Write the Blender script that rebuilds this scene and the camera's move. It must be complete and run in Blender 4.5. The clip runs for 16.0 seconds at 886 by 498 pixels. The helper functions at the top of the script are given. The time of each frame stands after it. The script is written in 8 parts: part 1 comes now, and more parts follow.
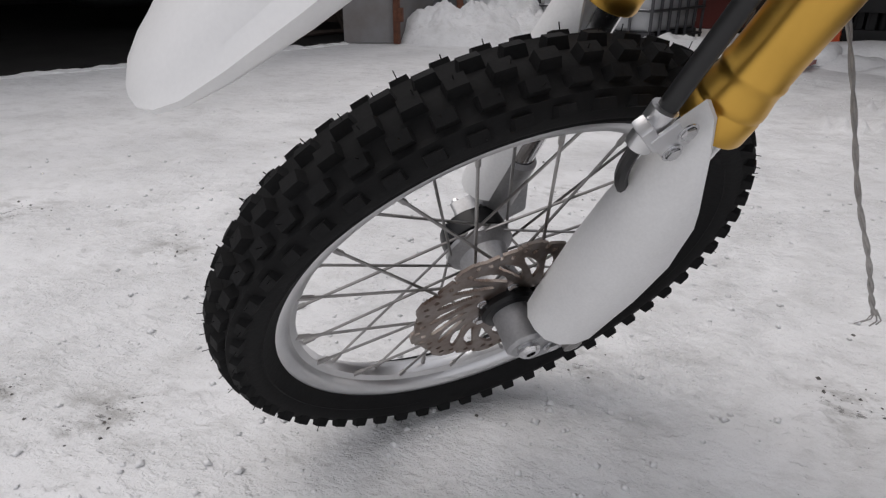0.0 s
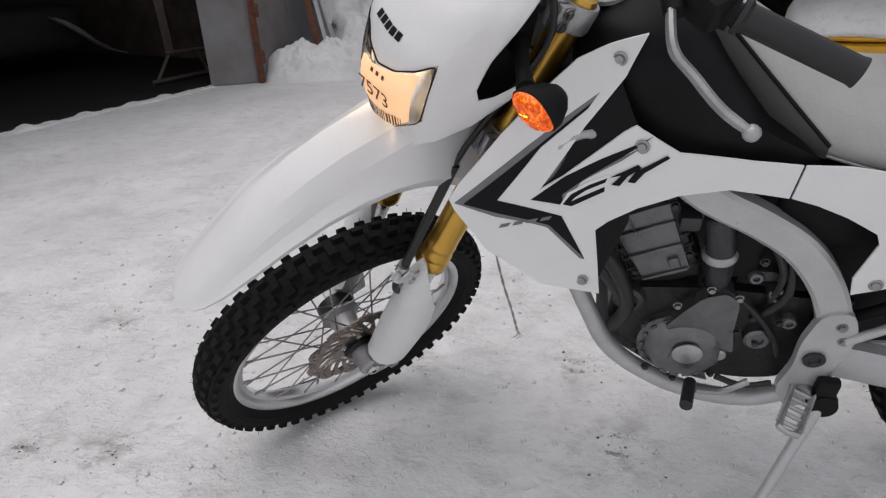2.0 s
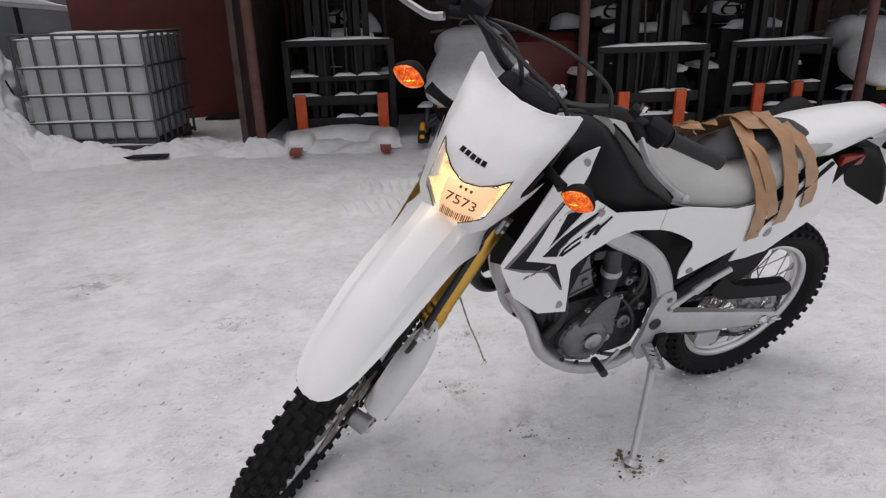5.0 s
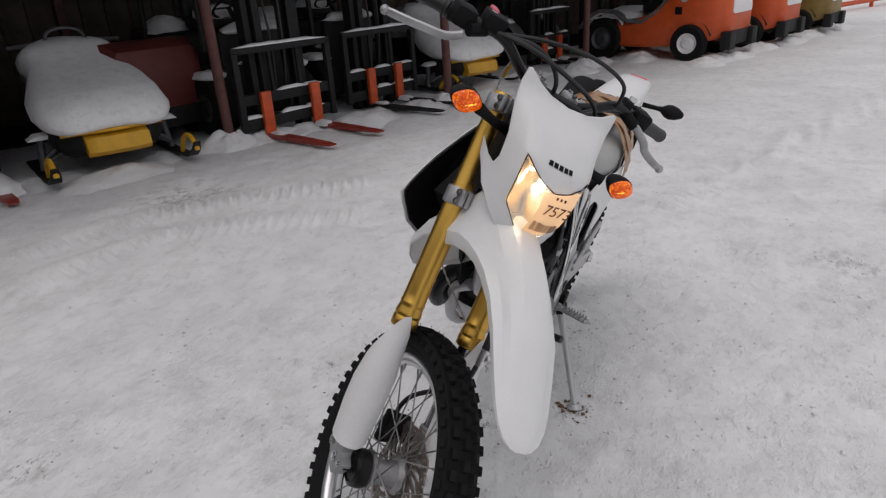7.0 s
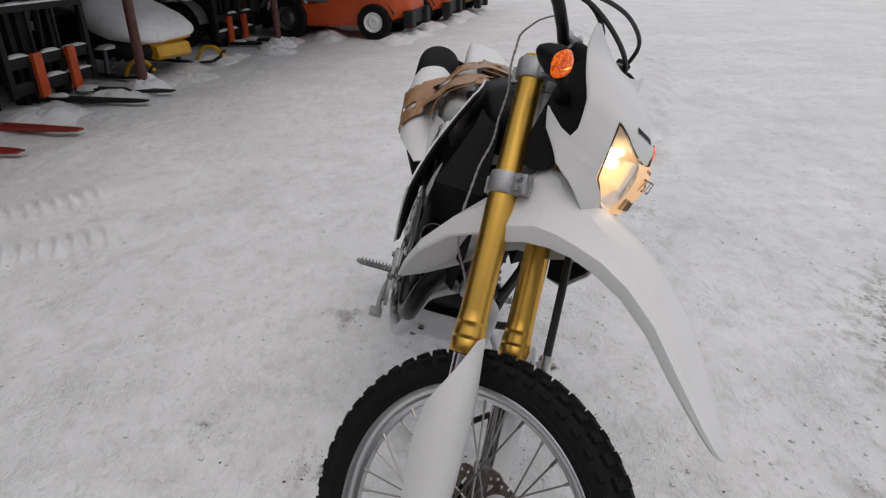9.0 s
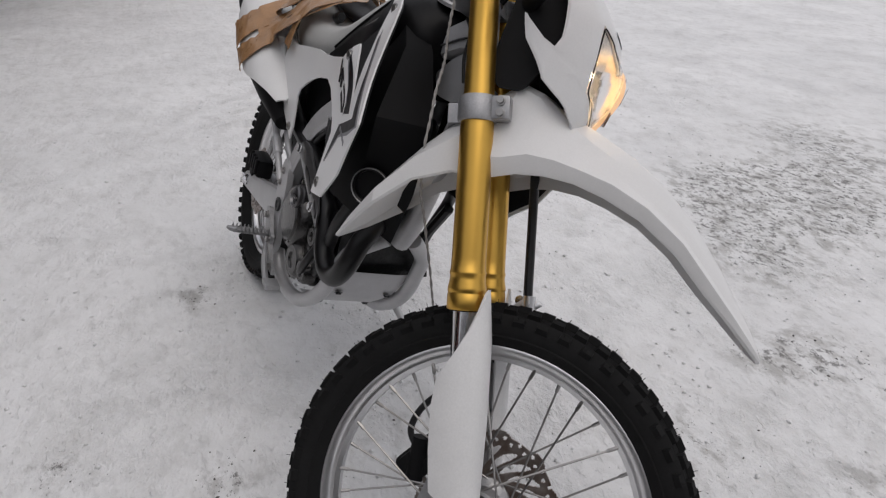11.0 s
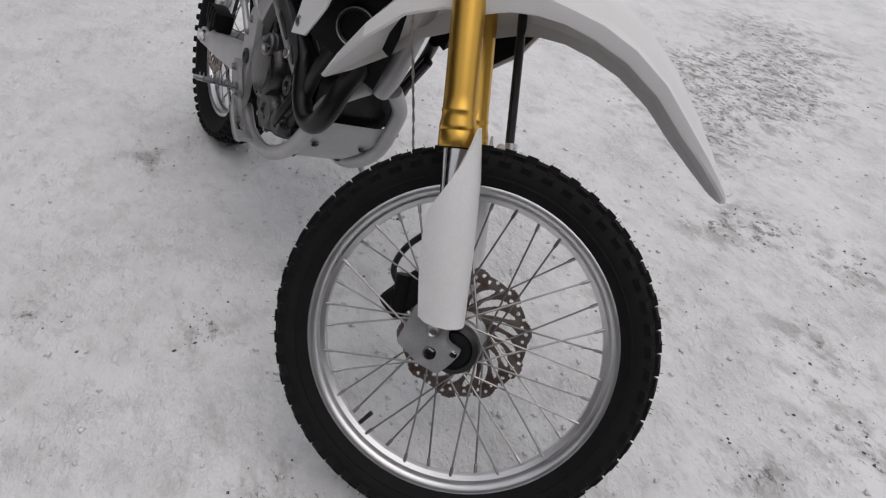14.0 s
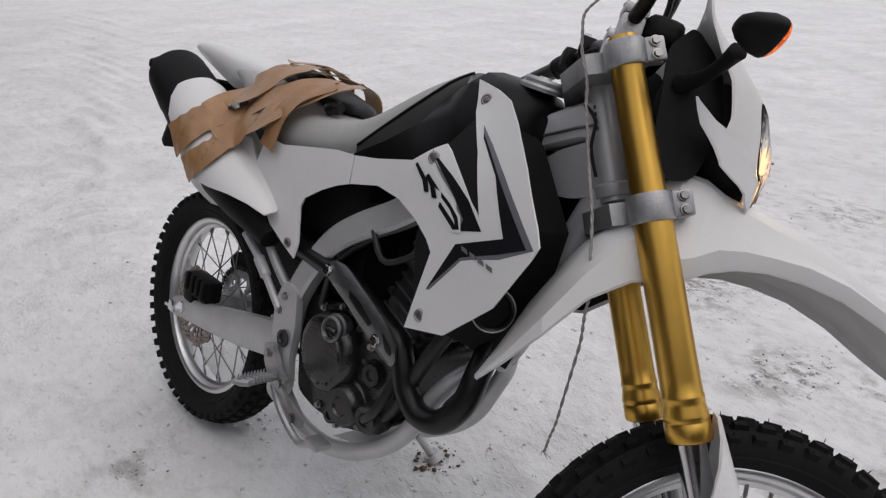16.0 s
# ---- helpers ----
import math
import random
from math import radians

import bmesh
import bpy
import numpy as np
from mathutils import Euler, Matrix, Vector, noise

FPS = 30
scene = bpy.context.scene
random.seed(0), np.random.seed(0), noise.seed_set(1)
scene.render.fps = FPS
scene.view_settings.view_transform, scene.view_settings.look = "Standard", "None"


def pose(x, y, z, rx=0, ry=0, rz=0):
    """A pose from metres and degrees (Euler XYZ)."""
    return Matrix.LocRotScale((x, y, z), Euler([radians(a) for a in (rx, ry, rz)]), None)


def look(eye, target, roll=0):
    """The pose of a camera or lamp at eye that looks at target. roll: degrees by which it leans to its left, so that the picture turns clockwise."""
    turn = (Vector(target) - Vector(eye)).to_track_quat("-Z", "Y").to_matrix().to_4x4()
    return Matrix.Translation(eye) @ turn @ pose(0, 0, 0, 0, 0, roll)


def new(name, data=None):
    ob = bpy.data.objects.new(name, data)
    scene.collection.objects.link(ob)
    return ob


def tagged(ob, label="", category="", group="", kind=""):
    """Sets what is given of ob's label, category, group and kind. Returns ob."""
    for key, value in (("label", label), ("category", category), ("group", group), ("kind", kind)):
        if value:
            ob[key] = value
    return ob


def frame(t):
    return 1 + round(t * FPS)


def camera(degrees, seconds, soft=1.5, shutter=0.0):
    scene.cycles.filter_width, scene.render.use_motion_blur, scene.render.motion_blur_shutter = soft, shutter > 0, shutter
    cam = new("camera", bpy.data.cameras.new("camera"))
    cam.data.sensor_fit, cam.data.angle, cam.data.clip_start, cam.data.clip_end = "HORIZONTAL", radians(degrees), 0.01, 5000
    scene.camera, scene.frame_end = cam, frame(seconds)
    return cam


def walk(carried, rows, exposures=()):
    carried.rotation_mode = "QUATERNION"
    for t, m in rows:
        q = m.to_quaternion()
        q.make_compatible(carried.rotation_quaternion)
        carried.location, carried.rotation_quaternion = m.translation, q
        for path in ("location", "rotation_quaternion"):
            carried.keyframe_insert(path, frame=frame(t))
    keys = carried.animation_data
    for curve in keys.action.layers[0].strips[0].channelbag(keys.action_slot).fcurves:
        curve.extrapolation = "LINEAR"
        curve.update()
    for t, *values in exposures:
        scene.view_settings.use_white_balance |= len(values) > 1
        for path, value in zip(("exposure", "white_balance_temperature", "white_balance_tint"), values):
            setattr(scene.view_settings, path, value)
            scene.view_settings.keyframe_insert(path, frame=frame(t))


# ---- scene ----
import itertools
from collections import defaultdict

# camera: seconds, eye, turn
cam = camera(68.62, 16.0, soft=1.25)
PATH = [
    (0.0, 1.198, 0.862, 0.675, 66.24, -0.33, -156.93),
    (0.5, 1.179, 0.896, 0.703, 66.72, -1.40, -157.12),
    (1.0, 1.105, 0.988, 0.804, 67.05, -0.70, -159.10),
    (1.5, 1.026, 1.124, 0.973, 66.50, 0.40, -161.70),
    (2.0, 0.940, 1.348, 1.082, 65.53, 2.38, -168.68),
    (2.5, 0.880, 1.545, 1.156, 69.05, 2.79, -176.50),
    (3.0, 0.959, 1.750, 1.210, 70.86, 1.41, -186.96),
    (3.5, 1.134, 1.787, 1.218, 71.96, -1.29, -190.01),
    (3.7, 1.204, 1.791, 1.241, 70.95, 0.05, -189.78),
    (5.8, 2.084, 1.369, 1.292, 70.32, 2.81, -219.76),
    (6.0, 2.184, 1.305, 1.317, 70.33, 3.41, -225.05),
    (6.5, 2.324, 1.133, 1.357, 69.65, 3.19, -232.75),
    (7.0, 2.385, 0.897, 1.359, 67.48, 3.54, -241.62),
    (7.5, 2.432, 0.675, 1.362, 67.06, 2.62, -249.42),
    (8.0, 2.469, 0.476, 1.375, 65.80, 3.04, -257.43),
    (8.2, 2.431, 0.403, 1.361, 65.61, 2.78, -259.35),
    (10.3, 2.152, -0.171, 1.286, 63.44, -0.43, -290.51),
    (10.5, 2.105, -0.181, 1.278, 62.97, -0.24, -291.63),
    (11.0, 2.061, -0.209, 1.241, 59.65, -0.85, -293.63),
    (11.5, 2.068, -0.219, 1.200, 55.51, -1.55, -295.21),
    (12.0, 2.091, -0.236, 1.175, 52.04, -2.17, -295.87),
    (12.5, 2.116, -0.259, 1.157, 48.87, -3.08, -295.96),
    (13.0, 2.126, -0.273, 1.152, 47.71, -3.59, -296.65),
    (13.5, 2.123, -0.286, 1.160, 48.14, -3.77, -296.78),
    (14.0, 2.103, -0.317, 1.176, 50.87, -4.98, -297.30),
    (14.5, 2.029, -0.351, 1.219, 57.15, -4.21, -298.96),
    (15.0, 1.881, -0.383, 1.245, 61.02, -2.98, -303.66),
    (15.5, 1.734, -0.466, 1.263, 64.05, -1.99, -307.80),
    (16.0, 1.566, -0.539, 1.257, 63.84, -0.13, -314.04),
]
EXPOSURES = [(0.0, 0.15), (0.5, 0.19), (1.0, 0.17), (1.5, 0.14), (2.0, 0.09), (2.5, 0.05), (3.0, 0.18), (3.5, 0.26), (6.0, -0.06), (7.0, -0.2), (8.0, -0.23), (10.5, -0.07), (12.5, -0.1), (15.0, -0.10), (16.0, -0.02)]
walk(cam, [(t, pose(x, y, z, rx, ry, rz)) for t, x, y, z, rx, ry, rz in PATH], EXPOSURES)

# world and light: overcast winter day
world = bpy.data.worlds.new("overcast")
scene.world = world
world.use_nodes = True
_nt = world.node_tree
_nt.nodes.clear()
_out = _nt.nodes.new("ShaderNodeOutputWorld")
_bg = _nt.nodes.new("ShaderNodeBackground")
_sky = _nt.nodes.new("ShaderNodeTexSky")
_sky.sky_type = "NISHITA"
_sky.sun_disc = False
_sky.sun_elevation = radians(71)
_sky.sun_rotation = radians(76)
_sky.dust_density = 6.0
_sky.ozone_density = 0.6
_mix = _nt.nodes.new("ShaderNodeMix")
_mix.data_type = "RGBA"
_mix.inputs["Factor"].default_value = 0.8
_mix.inputs["B"].default_value = (7.60, 7.52, 7.84, 1)
_nt.links.new(_sky.outputs["Color"], _mix.inputs["A"])
_nt.links.new(_mix.outputs["Result"], _bg.inputs["Color"])
_bg.inputs["Strength"].default_value = 0.092
_nt.links.new(_bg.outputs["Background"], _out.inputs["Surface"])
sun = new("sun", bpy.data.lights.new("sun", "SUN"))
sun.data.energy = 0.7
sun.data.angle = radians(60)
sun.data.color = (1.0, 0.965, 0.955)
sun.matrix_world = look((2, 0.5, 6), (0, 0, 0))

# ---- materials ----


def material(name, color, rough=0.5, metal=0.0, var=0.12, scale=12.0, bump=0.0, bump_scale=60.0, coat=0.0, color2=None,
             fine=0.0, fine_scale=300.0, rough_var=0.08, spec=0.5, island=0.0):
    """A painted, moulded or cast surface: base colour with two scales of variation, bump and gloss variation."""
    m = bpy.data.materials.new(name)
    m.use_nodes = True
    nt = m.node_tree
    n = nt.nodes
    b = n["Principled BSDF"]
    tc = n.new("ShaderNodeTexCoord")
    nz = n.new("ShaderNodeTexNoise")
    nz.inputs["Scale"].default_value = scale
    nz.inputs["Detail"].default_value = 6
    nz.inputs["Roughness"].default_value = 0.62
    nt.links.new(tc.outputs["Object"], nz.inputs["Vector"])
    ramp = n.new("ShaderNodeMapRange")
    ramp.inputs["From Min"].default_value = 0.3
    ramp.inputs["From Max"].default_value = 0.72
    nt.links.new(nz.outputs["Fac"], ramp.inputs["Value"])
    mx = n.new("ShaderNodeMix")
    mx.data_type = "RGBA"
    c2 = color2 or tuple(max(0.0, c * (1 - 2 * var)) for c in color)
    mx.inputs["A"].default_value = (*c2, 1)
    mx.inputs["B"].default_value = (*color, 1)
    nt.links.new(ramp.outputs["Result"], mx.inputs["Factor"])
    col = mx.outputs["Result"]
    if fine > 0:
        nf = n.new("ShaderNodeTexNoise")
        nf.inputs["Scale"].default_value = fine_scale
        nf.inputs["Detail"].default_value = 3
        nt.links.new(tc.outputs["Object"], nf.inputs["Vector"])
        hv = n.new("ShaderNodeHueSaturation")
        mr = n.new("ShaderNodeMapRange")
        mr.inputs["From Min"].default_value = 0.3
        mr.inputs["From Max"].default_value = 0.7
        mr.inputs["To Min"].default_value = 1 - fine
        mr.inputs["To Max"].default_value = 1 + fine
        nt.links.new(nf.outputs["Fac"], mr.inputs["Value"])
        nt.links.new(mr.outputs["Result"], hv.inputs["Value"])
        nt.links.new(col, hv.inputs["Color"])
        col = hv.outputs["Color"]
    if island > 0:
        ge = n.new("ShaderNodeNewGeometry")
        hv2 = n.new("ShaderNodeHueSaturation")
        mr2 = n.new("ShaderNodeMapRange")
        mr2.inputs["To Min"].default_value = 1 - island
        mr2.inputs["To Max"].default_value = 1 + island
        nt.links.new(ge.outputs["Random Per Island"], mr2.inputs["Value"])
        nt.links.new(mr2.outputs["Result"], hv2.inputs["Value"])
        nt.links.new(col, hv2.inputs["Color"])
        col = hv2.outputs["Color"]
    nt.links.new(col, b.inputs["Base Color"])
    rr = n.new("ShaderNodeMapRange")
    rr.inputs["To Min"].default_value = max(0.02, rough - rough_var)
    rr.inputs["To Max"].default_value = min(1.0, rough + rough_var)
    nt.links.new(nz.outputs["Fac"], rr.inputs["Value"])
    nt.links.new(rr.outputs["Result"], b.inputs["Roughness"])
    b.inputs["Metallic"].default_value = metal
    b.inputs["Coat Weight"].default_value = coat
    b.inputs["Specular IOR Level"].default_value = spec
    if bump > 0:
        nb = n.new("ShaderNodeTexNoise")
        nb.inputs["Scale"].default_value = bump_scale
        nb.inputs["Detail"].default_value = 5
        nt.links.new(tc.outputs["Object"], nb.inputs["Vector"])
        bp = n.new("ShaderNodeBump")
        bp.inputs["Strength"].default_value = bump
        bp.inputs["Distance"].default_value = 0.01
        nt.links.new(nb.outputs["Fac"], bp.inputs["Height"])
        nt.links.new(bp.outputs["Normal"], b.inputs["Normal"])
    return m


def glow(name, color, strength):
    m = bpy.data.materials.new(name)
    m.use_nodes = True
    b = m.node_tree.nodes["Principled BSDF"]
    b.inputs["Base Color"].default_value = (*color, 1)
    b.inputs["Emission Color"].default_value = (*color, 1)
    b.inputs["Emission Strength"].default_value = strength
    return m


def glass(name, color, rough=0.05, ior=1.45):
    m = bpy.data.materials.new(name)
    m.use_nodes = True
    b = m.node_tree.nodes["Principled BSDF"]
    b.inputs["Base Color"].default_value = (*color, 1)
    b.inputs["Transmission Weight"].default_value = 1.0
    b.inputs["Roughness"].default_value = rough
    b.inputs["IOR"].default_value = ior
    return m


WHITE = material("white_plastic", (0.77, 0.77, 0.77), 0.33, var=0.03, scale=7, fine=0.015, bump=0.02, bump_scale=220)
WHITE_MATT = material("scuffed_white_plastic", (0.78, 0.78, 0.78), 0.45, var=0.05, scale=9, fine=0.03, bump=0.05, bump_scale=180)
BLACK = material("black_plastic", (0.006, 0.006, 0.007), 0.6, spec=0.2, var=0.2, scale=15, bump=0.06, bump_scale=400)
GLOSSBLACK = material("gloss_black", (0.008, 0.008, 0.009), 0.35, spec=0.35, var=0.2, scale=15)
RUBBER = material("tyre_rubber", (0.009, 0.009, 0.0095), 0.8, spec=0.25, var=0.25, scale=25, bump=0.1, bump_scale=150, fine=0.15, island=0.25)
GOLD = material("gold_anodised", (0.72, 0.43, 0.09), 0.34, metal=1.0, var=0.06, scale=10, rough_var=0.05)
ALLOY = material("cast_alloy", (0.50, 0.50, 0.51), 0.45, metal=0.75, var=0.16, scale=20, bump=0.1, bump_scale=250, fine=0.06)
RIM = material("rim_alloy", (0.74, 0.74, 0.75), 0.3, metal=0.9, var=0.08, scale=14, rough_var=0.06)
SILVER = material("silver_frame_paint", (0.55, 0.55, 0.56), 0.4, metal=0.35, var=0.09, scale=12, fine=0.03)
STEEL = material("spoke_steel", (0.42, 0.41, 0.40), 0.33, metal=1.0, var=0.15, scale=40)
CHROME = material("bright_steel", (0.7, 0.7, 0.71), 0.16, metal=1.0, var=0.08, scale=30)
DARKALLOY = material("dark_engine_alloy", (0.07, 0.07, 0.074), 0.42, metal=0.6, var=0.25, scale=25, bump=0.15, bump_scale=200, fine=0.1)
MIDALLOY = material("grey_engine_paint", (0.20, 0.20, 0.205), 0.30, metal=0.75, var=0.16, scale=25, bump=0.1, bump_scale=250, fine=0.06)
DISC = material("rusty_disc_steel", (0.34, 0.31, 0.29), 0.36, metal=0.85, var=0.2, scale=30, color2=(0.15, 0.10, 0.075))
SEAT = material("grey_seat_vinyl", (0.43, 0.43, 0.42), 0.55, var=0.08, scale=10, bump=0.22, bump_scale=700, fine=0.05)
SEATDARK = material("dark_seat_vinyl", (0.03, 0.03, 0.033), 0.5, var=0.15, scale=10, bump=0.22, bump_scale=700)
TAPE = material("brown_packing_tape", (0.42, 0.235, 0.115), 0.3, var=0.14, scale=16, bump=0.12, bump_scale=70, fine=0.05)
SEATMID = material("mid_grey_seat_vinyl", (0.045, 0.044, 0.043), 0.32, spec=0.55, var=0.12, scale=10, bump=0.22, bump_scale=700, fine=0.06)
TANKBLACK = material("satin_tank_cover", (0.007, 0.007, 0.008), 0.42, spec=0.15, var=0.2, scale=15, bump=0.05, bump_scale=400)
CASEBLACK = material("glossy_dark_engine_paint", (0.085, 0.083, 0.082), 0.24, metal=0.8, var=0.25, scale=22, bump=0.12, bump_scale=160, fine=0.1)
CRANKDARK = material("oily_black_engine_case", (0.032, 0.032, 0.033), 0.38, metal=0.4, var=0.3, scale=22, bump=0.2, bump_scale=120, fine=0.12)
DECALDARK = material("charcoal_decal", (0.007, 0.007, 0.010), 0.45, spec=0.15, var=0.15, scale=50)
DECALGREY = material("grey_decal", (0.17, 0.17, 0.185), 0.35, var=0.1, scale=50)
RED = material("red_paint", (0.33, 0.035, 0.02), 0.4, var=0.2, scale=20)
YELLOW = material("yellow_plastic", (0.75, 0.40, 0.02), 0.4, var=0.1, scale=10)
ORANGE = material("orange_paint", (0.68, 0.10, 0.02), 0.42, var=0.14, scale=6, fine=0.05)
ORANGERED = material("orange_fork_paint", (0.72, 0.10, 0.02), 0.5, var=0.2, scale=10)
OLIVE = material("yellow_ochre_paint", (0.28, 0.18, 0.04), 0.5, var=0.2, scale=6)
RUSTPOST = material("red_brown_post_paint", (0.15, 0.06, 0.05), 0.7, var=0.25, scale=8, bump=0.2, bump_scale=50)
DARKRED = material("dark_red_gate_paint", (0.16, 0.03, 0.025), 0.6, var=0.2, scale=3, bump=0.1)
LEAFGREY = material("weathered_grey_sheet", (0.22, 0.22, 0.225), 0.6, var=0.2, scale=3.0, bump=0.1, bump_scale=8, color2=(0.15, 0.13, 0.12))
GREYWALL = material("grey_sheet_metal", (0.30, 0.31, 0.325), 0.55, metal=0.2, var=0.14, scale=2.5, bump=0.08, bump_scale=8)
DARKWALL = material("dark_brown_boards", (0.11, 0.086, 0.074), 0.9, spec=0.2, var=0.3, scale=4, bump=0.2)
# near black: machine paint, and indoor shade put into floor and wall colour
SHEDDARK = material("black_paint_and_shade", (0.017, 0.017, 0.018), 0.6, spec=0.3, var=0.3, scale=8)
FLOORSHADE = material("shade_black_floor", (0.025, 0.024, 0.023), 0.9, spec=0.2, var=0.3, scale=3, bump=0.1)
RUST = material("rusted_steel", (0.20, 0.075, 0.04), 0.8, var=0.3, scale=14, bump=0.3, bump_scale=60)
TANKPLASTIC = material("translucent_white_polyethylene", (0.52, 0.53, 0.545), 0.5, var=0.08, scale=5)
GALV = material("galvanised_tube", (0.13, 0.13, 0.14), 0.55, metal=0.6, var=0.2, scale=20)
CABLE = material("black_cable", (0.014, 0.014, 0.015), 0.45, var=0.15, scale=30)
STRING = material("frayed_grey_string", (0.46, 0.44, 0.42), 0.9, var=0.2, scale=80)
PRINT = material("dark_print", (0.10, 0.05, 0.03), 0.7, var=0.1, scale=50)
PINK = material("pink_lens", (0.75, 0.12, 0.18), 0.3, var=0.05, scale=30)
# noise in the emission imitates bright and dim reflector facets
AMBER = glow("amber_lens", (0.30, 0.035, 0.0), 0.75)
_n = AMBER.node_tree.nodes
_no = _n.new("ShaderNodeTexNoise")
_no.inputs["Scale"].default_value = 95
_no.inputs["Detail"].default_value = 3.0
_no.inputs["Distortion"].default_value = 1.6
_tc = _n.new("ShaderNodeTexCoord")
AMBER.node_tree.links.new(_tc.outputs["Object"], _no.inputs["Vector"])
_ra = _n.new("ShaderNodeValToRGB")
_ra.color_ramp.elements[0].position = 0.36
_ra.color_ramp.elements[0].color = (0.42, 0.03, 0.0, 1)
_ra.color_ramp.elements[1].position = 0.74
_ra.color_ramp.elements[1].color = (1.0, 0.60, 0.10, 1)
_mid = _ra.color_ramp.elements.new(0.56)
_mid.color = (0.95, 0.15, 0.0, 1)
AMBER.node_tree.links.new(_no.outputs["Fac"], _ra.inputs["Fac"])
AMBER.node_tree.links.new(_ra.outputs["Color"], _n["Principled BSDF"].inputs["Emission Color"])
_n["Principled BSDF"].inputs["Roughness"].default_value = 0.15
AMBERSPOT = glow("amber_hot_spot", (1.0, 0.45, 0.04), 1.7)
BULB = glow("headlamp_bulb", (1.0, 0.78, 0.52), 31.0)
LENS = glass("clear_lens", (1.0, 1.0, 1.0), 0.14, 1.25)
REFLECTOR = material("reflector", (0.92, 0.88, 0.82), 0.22, metal=1.0, var=0.03, scale=20)


def snow_material(name, dirt=0.3, relief=1.0):
    m = bpy.data.materials.new(name)
    m.use_nodes = True
    nt = m.node_tree
    n = nt.nodes
    b = n["Principled BSDF"]
    tc = n.new("ShaderNodeTexCoord")

    def noise_tex(scale, detail=5, rough=0.6):
        z = n.new("ShaderNodeTexNoise")
        z.inputs["Scale"].default_value = scale
        z.inputs["Detail"].default_value = detail
        z.inputs["Roughness"].default_value = rough
        nt.links.new(tc.outputs["Object"], z.inputs["Vector"])
        return z

    def rng(src, a, c, lo=0.0, hi=1.0):
        r = n.new("ShaderNodeMapRange")
        r.inputs["From Min"].default_value = a
        r.inputs["From Max"].default_value = c
        r.inputs["To Min"].default_value = lo
        r.inputs["To Max"].default_value = hi
        nt.links.new(src, r.inputs["Value"])
        return r.outputs["Result"]

    def mixc(fac, a, c):
        x = n.new("ShaderNodeMix")
        x.data_type = "RGBA"
        nt.links.new(fac, x.inputs["Factor"])
        for key, v in (("A", a), ("B", c)):
            if isinstance(v, tuple):
                x.inputs[key].default_value = (*v, 1)
            else:
                nt.links.new(v, x.inputs[key])
        return x.outputs["Result"]

    mp = n.new("ShaderNodeMapping")
    mp.inputs["Rotation"].default_value = (0, 0, radians(-63))
    mp.inputs["Scale"].default_value = (0.62, 1.0, 1.0)
    nt.links.new(tc.outputs["Object"], mp.inputs["Vector"])

    def streak(scale, detail, rough):
        z = noise_tex(scale, detail, rough)
        nt.links.new(mp.outputs["Vector"], z.inputs["Vector"])
        return z

    def mul(a, c):
        x = n.new("ShaderNodeMath")
        x.operation = "MULTIPLY"
        for k, v in enumerate((a, c)):
            if isinstance(v, float):
                x.inputs[k].default_value = v
            else:
                nt.links.new(v, x.inputs[k])
        return x.outputs[0]

    def add(a, c):
        x = n.new("ShaderNodeMath")
        x.operation = "ADD"
        nt.links.new(a, x.inputs[0])
        nt.links.new(c, x.inputs[1])
        return x.outputs[0]

    mp2 = n.new("ShaderNodeMapping")
    mp2.inputs["Rotation"].default_value = (0, 0, radians(-63))
    mp2.inputs["Scale"].default_value = (0.5, 1.0, 1.0)
    nt.links.new(tc.outputs["Object"], mp2.inputs["Vector"])
    big = noise_tex(1.1, 4)
    mid = noise_tex(6.0, 6)
    area = noise_tex(2.3, 4)
    soft = noise_tex(14.0, 3, 0.5)
    chip = streak(52.0, 5, 0.62)           # trodden flakes and crumbs with sharp edges
    crumb = noise_tex(105.0, 4, 0.6)
    fine = noise_tex(260.0, 3, 0.7)
    grit = streak(95.0, 4, 0.75)
    smear = streak(38.0, 8, 0.8)
    blotch = streak(15.0, 7, 0.68)
    fleck = noise_tex(60.0, 5, 0.68)
    nt.links.new(mp2.outputs["Vector"], fleck.inputs["Vector"])
    rough_here = rng(area.outputs["Fac"], 0.40, 0.64, 0.12, 1.0)
    c1 = mixc(rng(big.outputs["Fac"], 0.35, 0.65), (0.76, 0.762, 0.768), (0.87, 0.871, 0.876))
    c1 = mixc(rng(mid.outputs["Fac"], 0.48, 0.72, 0.0, 0.75), c1, (0.69, 0.688, 0.684))
    c1 = mixc(rng(blotch.outputs["Fac"], 0.52, 0.70, 0.0, 0.6), c1, (0.58, 0.578, 0.572))
    # hollows between flakes and grains darkened: their shade put into the snow colour
    c1 = mixc(mul(rng(chip.outputs["Fac"], 0.47, 0.37, 0.0, 0.55), rough_here), c1, (0.68, 0.68, 0.684))
    c1 = mixc(rng(fine.outputs["Fac"], 0.46, 0.30, 0.0, 0.25), c1, (0.68, 0.68, 0.684))
    c2 = mixc(mul(rng(grit.outputs["Fac"], 0.63, 0.72), rng(mid.outputs["Fac"], 0.40, 0.66, 0.15, dirt)), c1, (0.22, 0.21, 0.20))
    c3 = mixc(mul(rng(fleck.outputs["Fac"], 0.625, 0.70), rng(area.outputs["Fac"], 0.52, 0.68, 0.0, dirt * 0.6)), c2, (0.45, 0.445, 0.44))
    at = n.new("ShaderNodeAttribute")
    at.attribute_name = "dirt"
    patch = mul(at.outputs["Fac"], 0.15)
    th = add(smear.outputs["Fac"], patch)
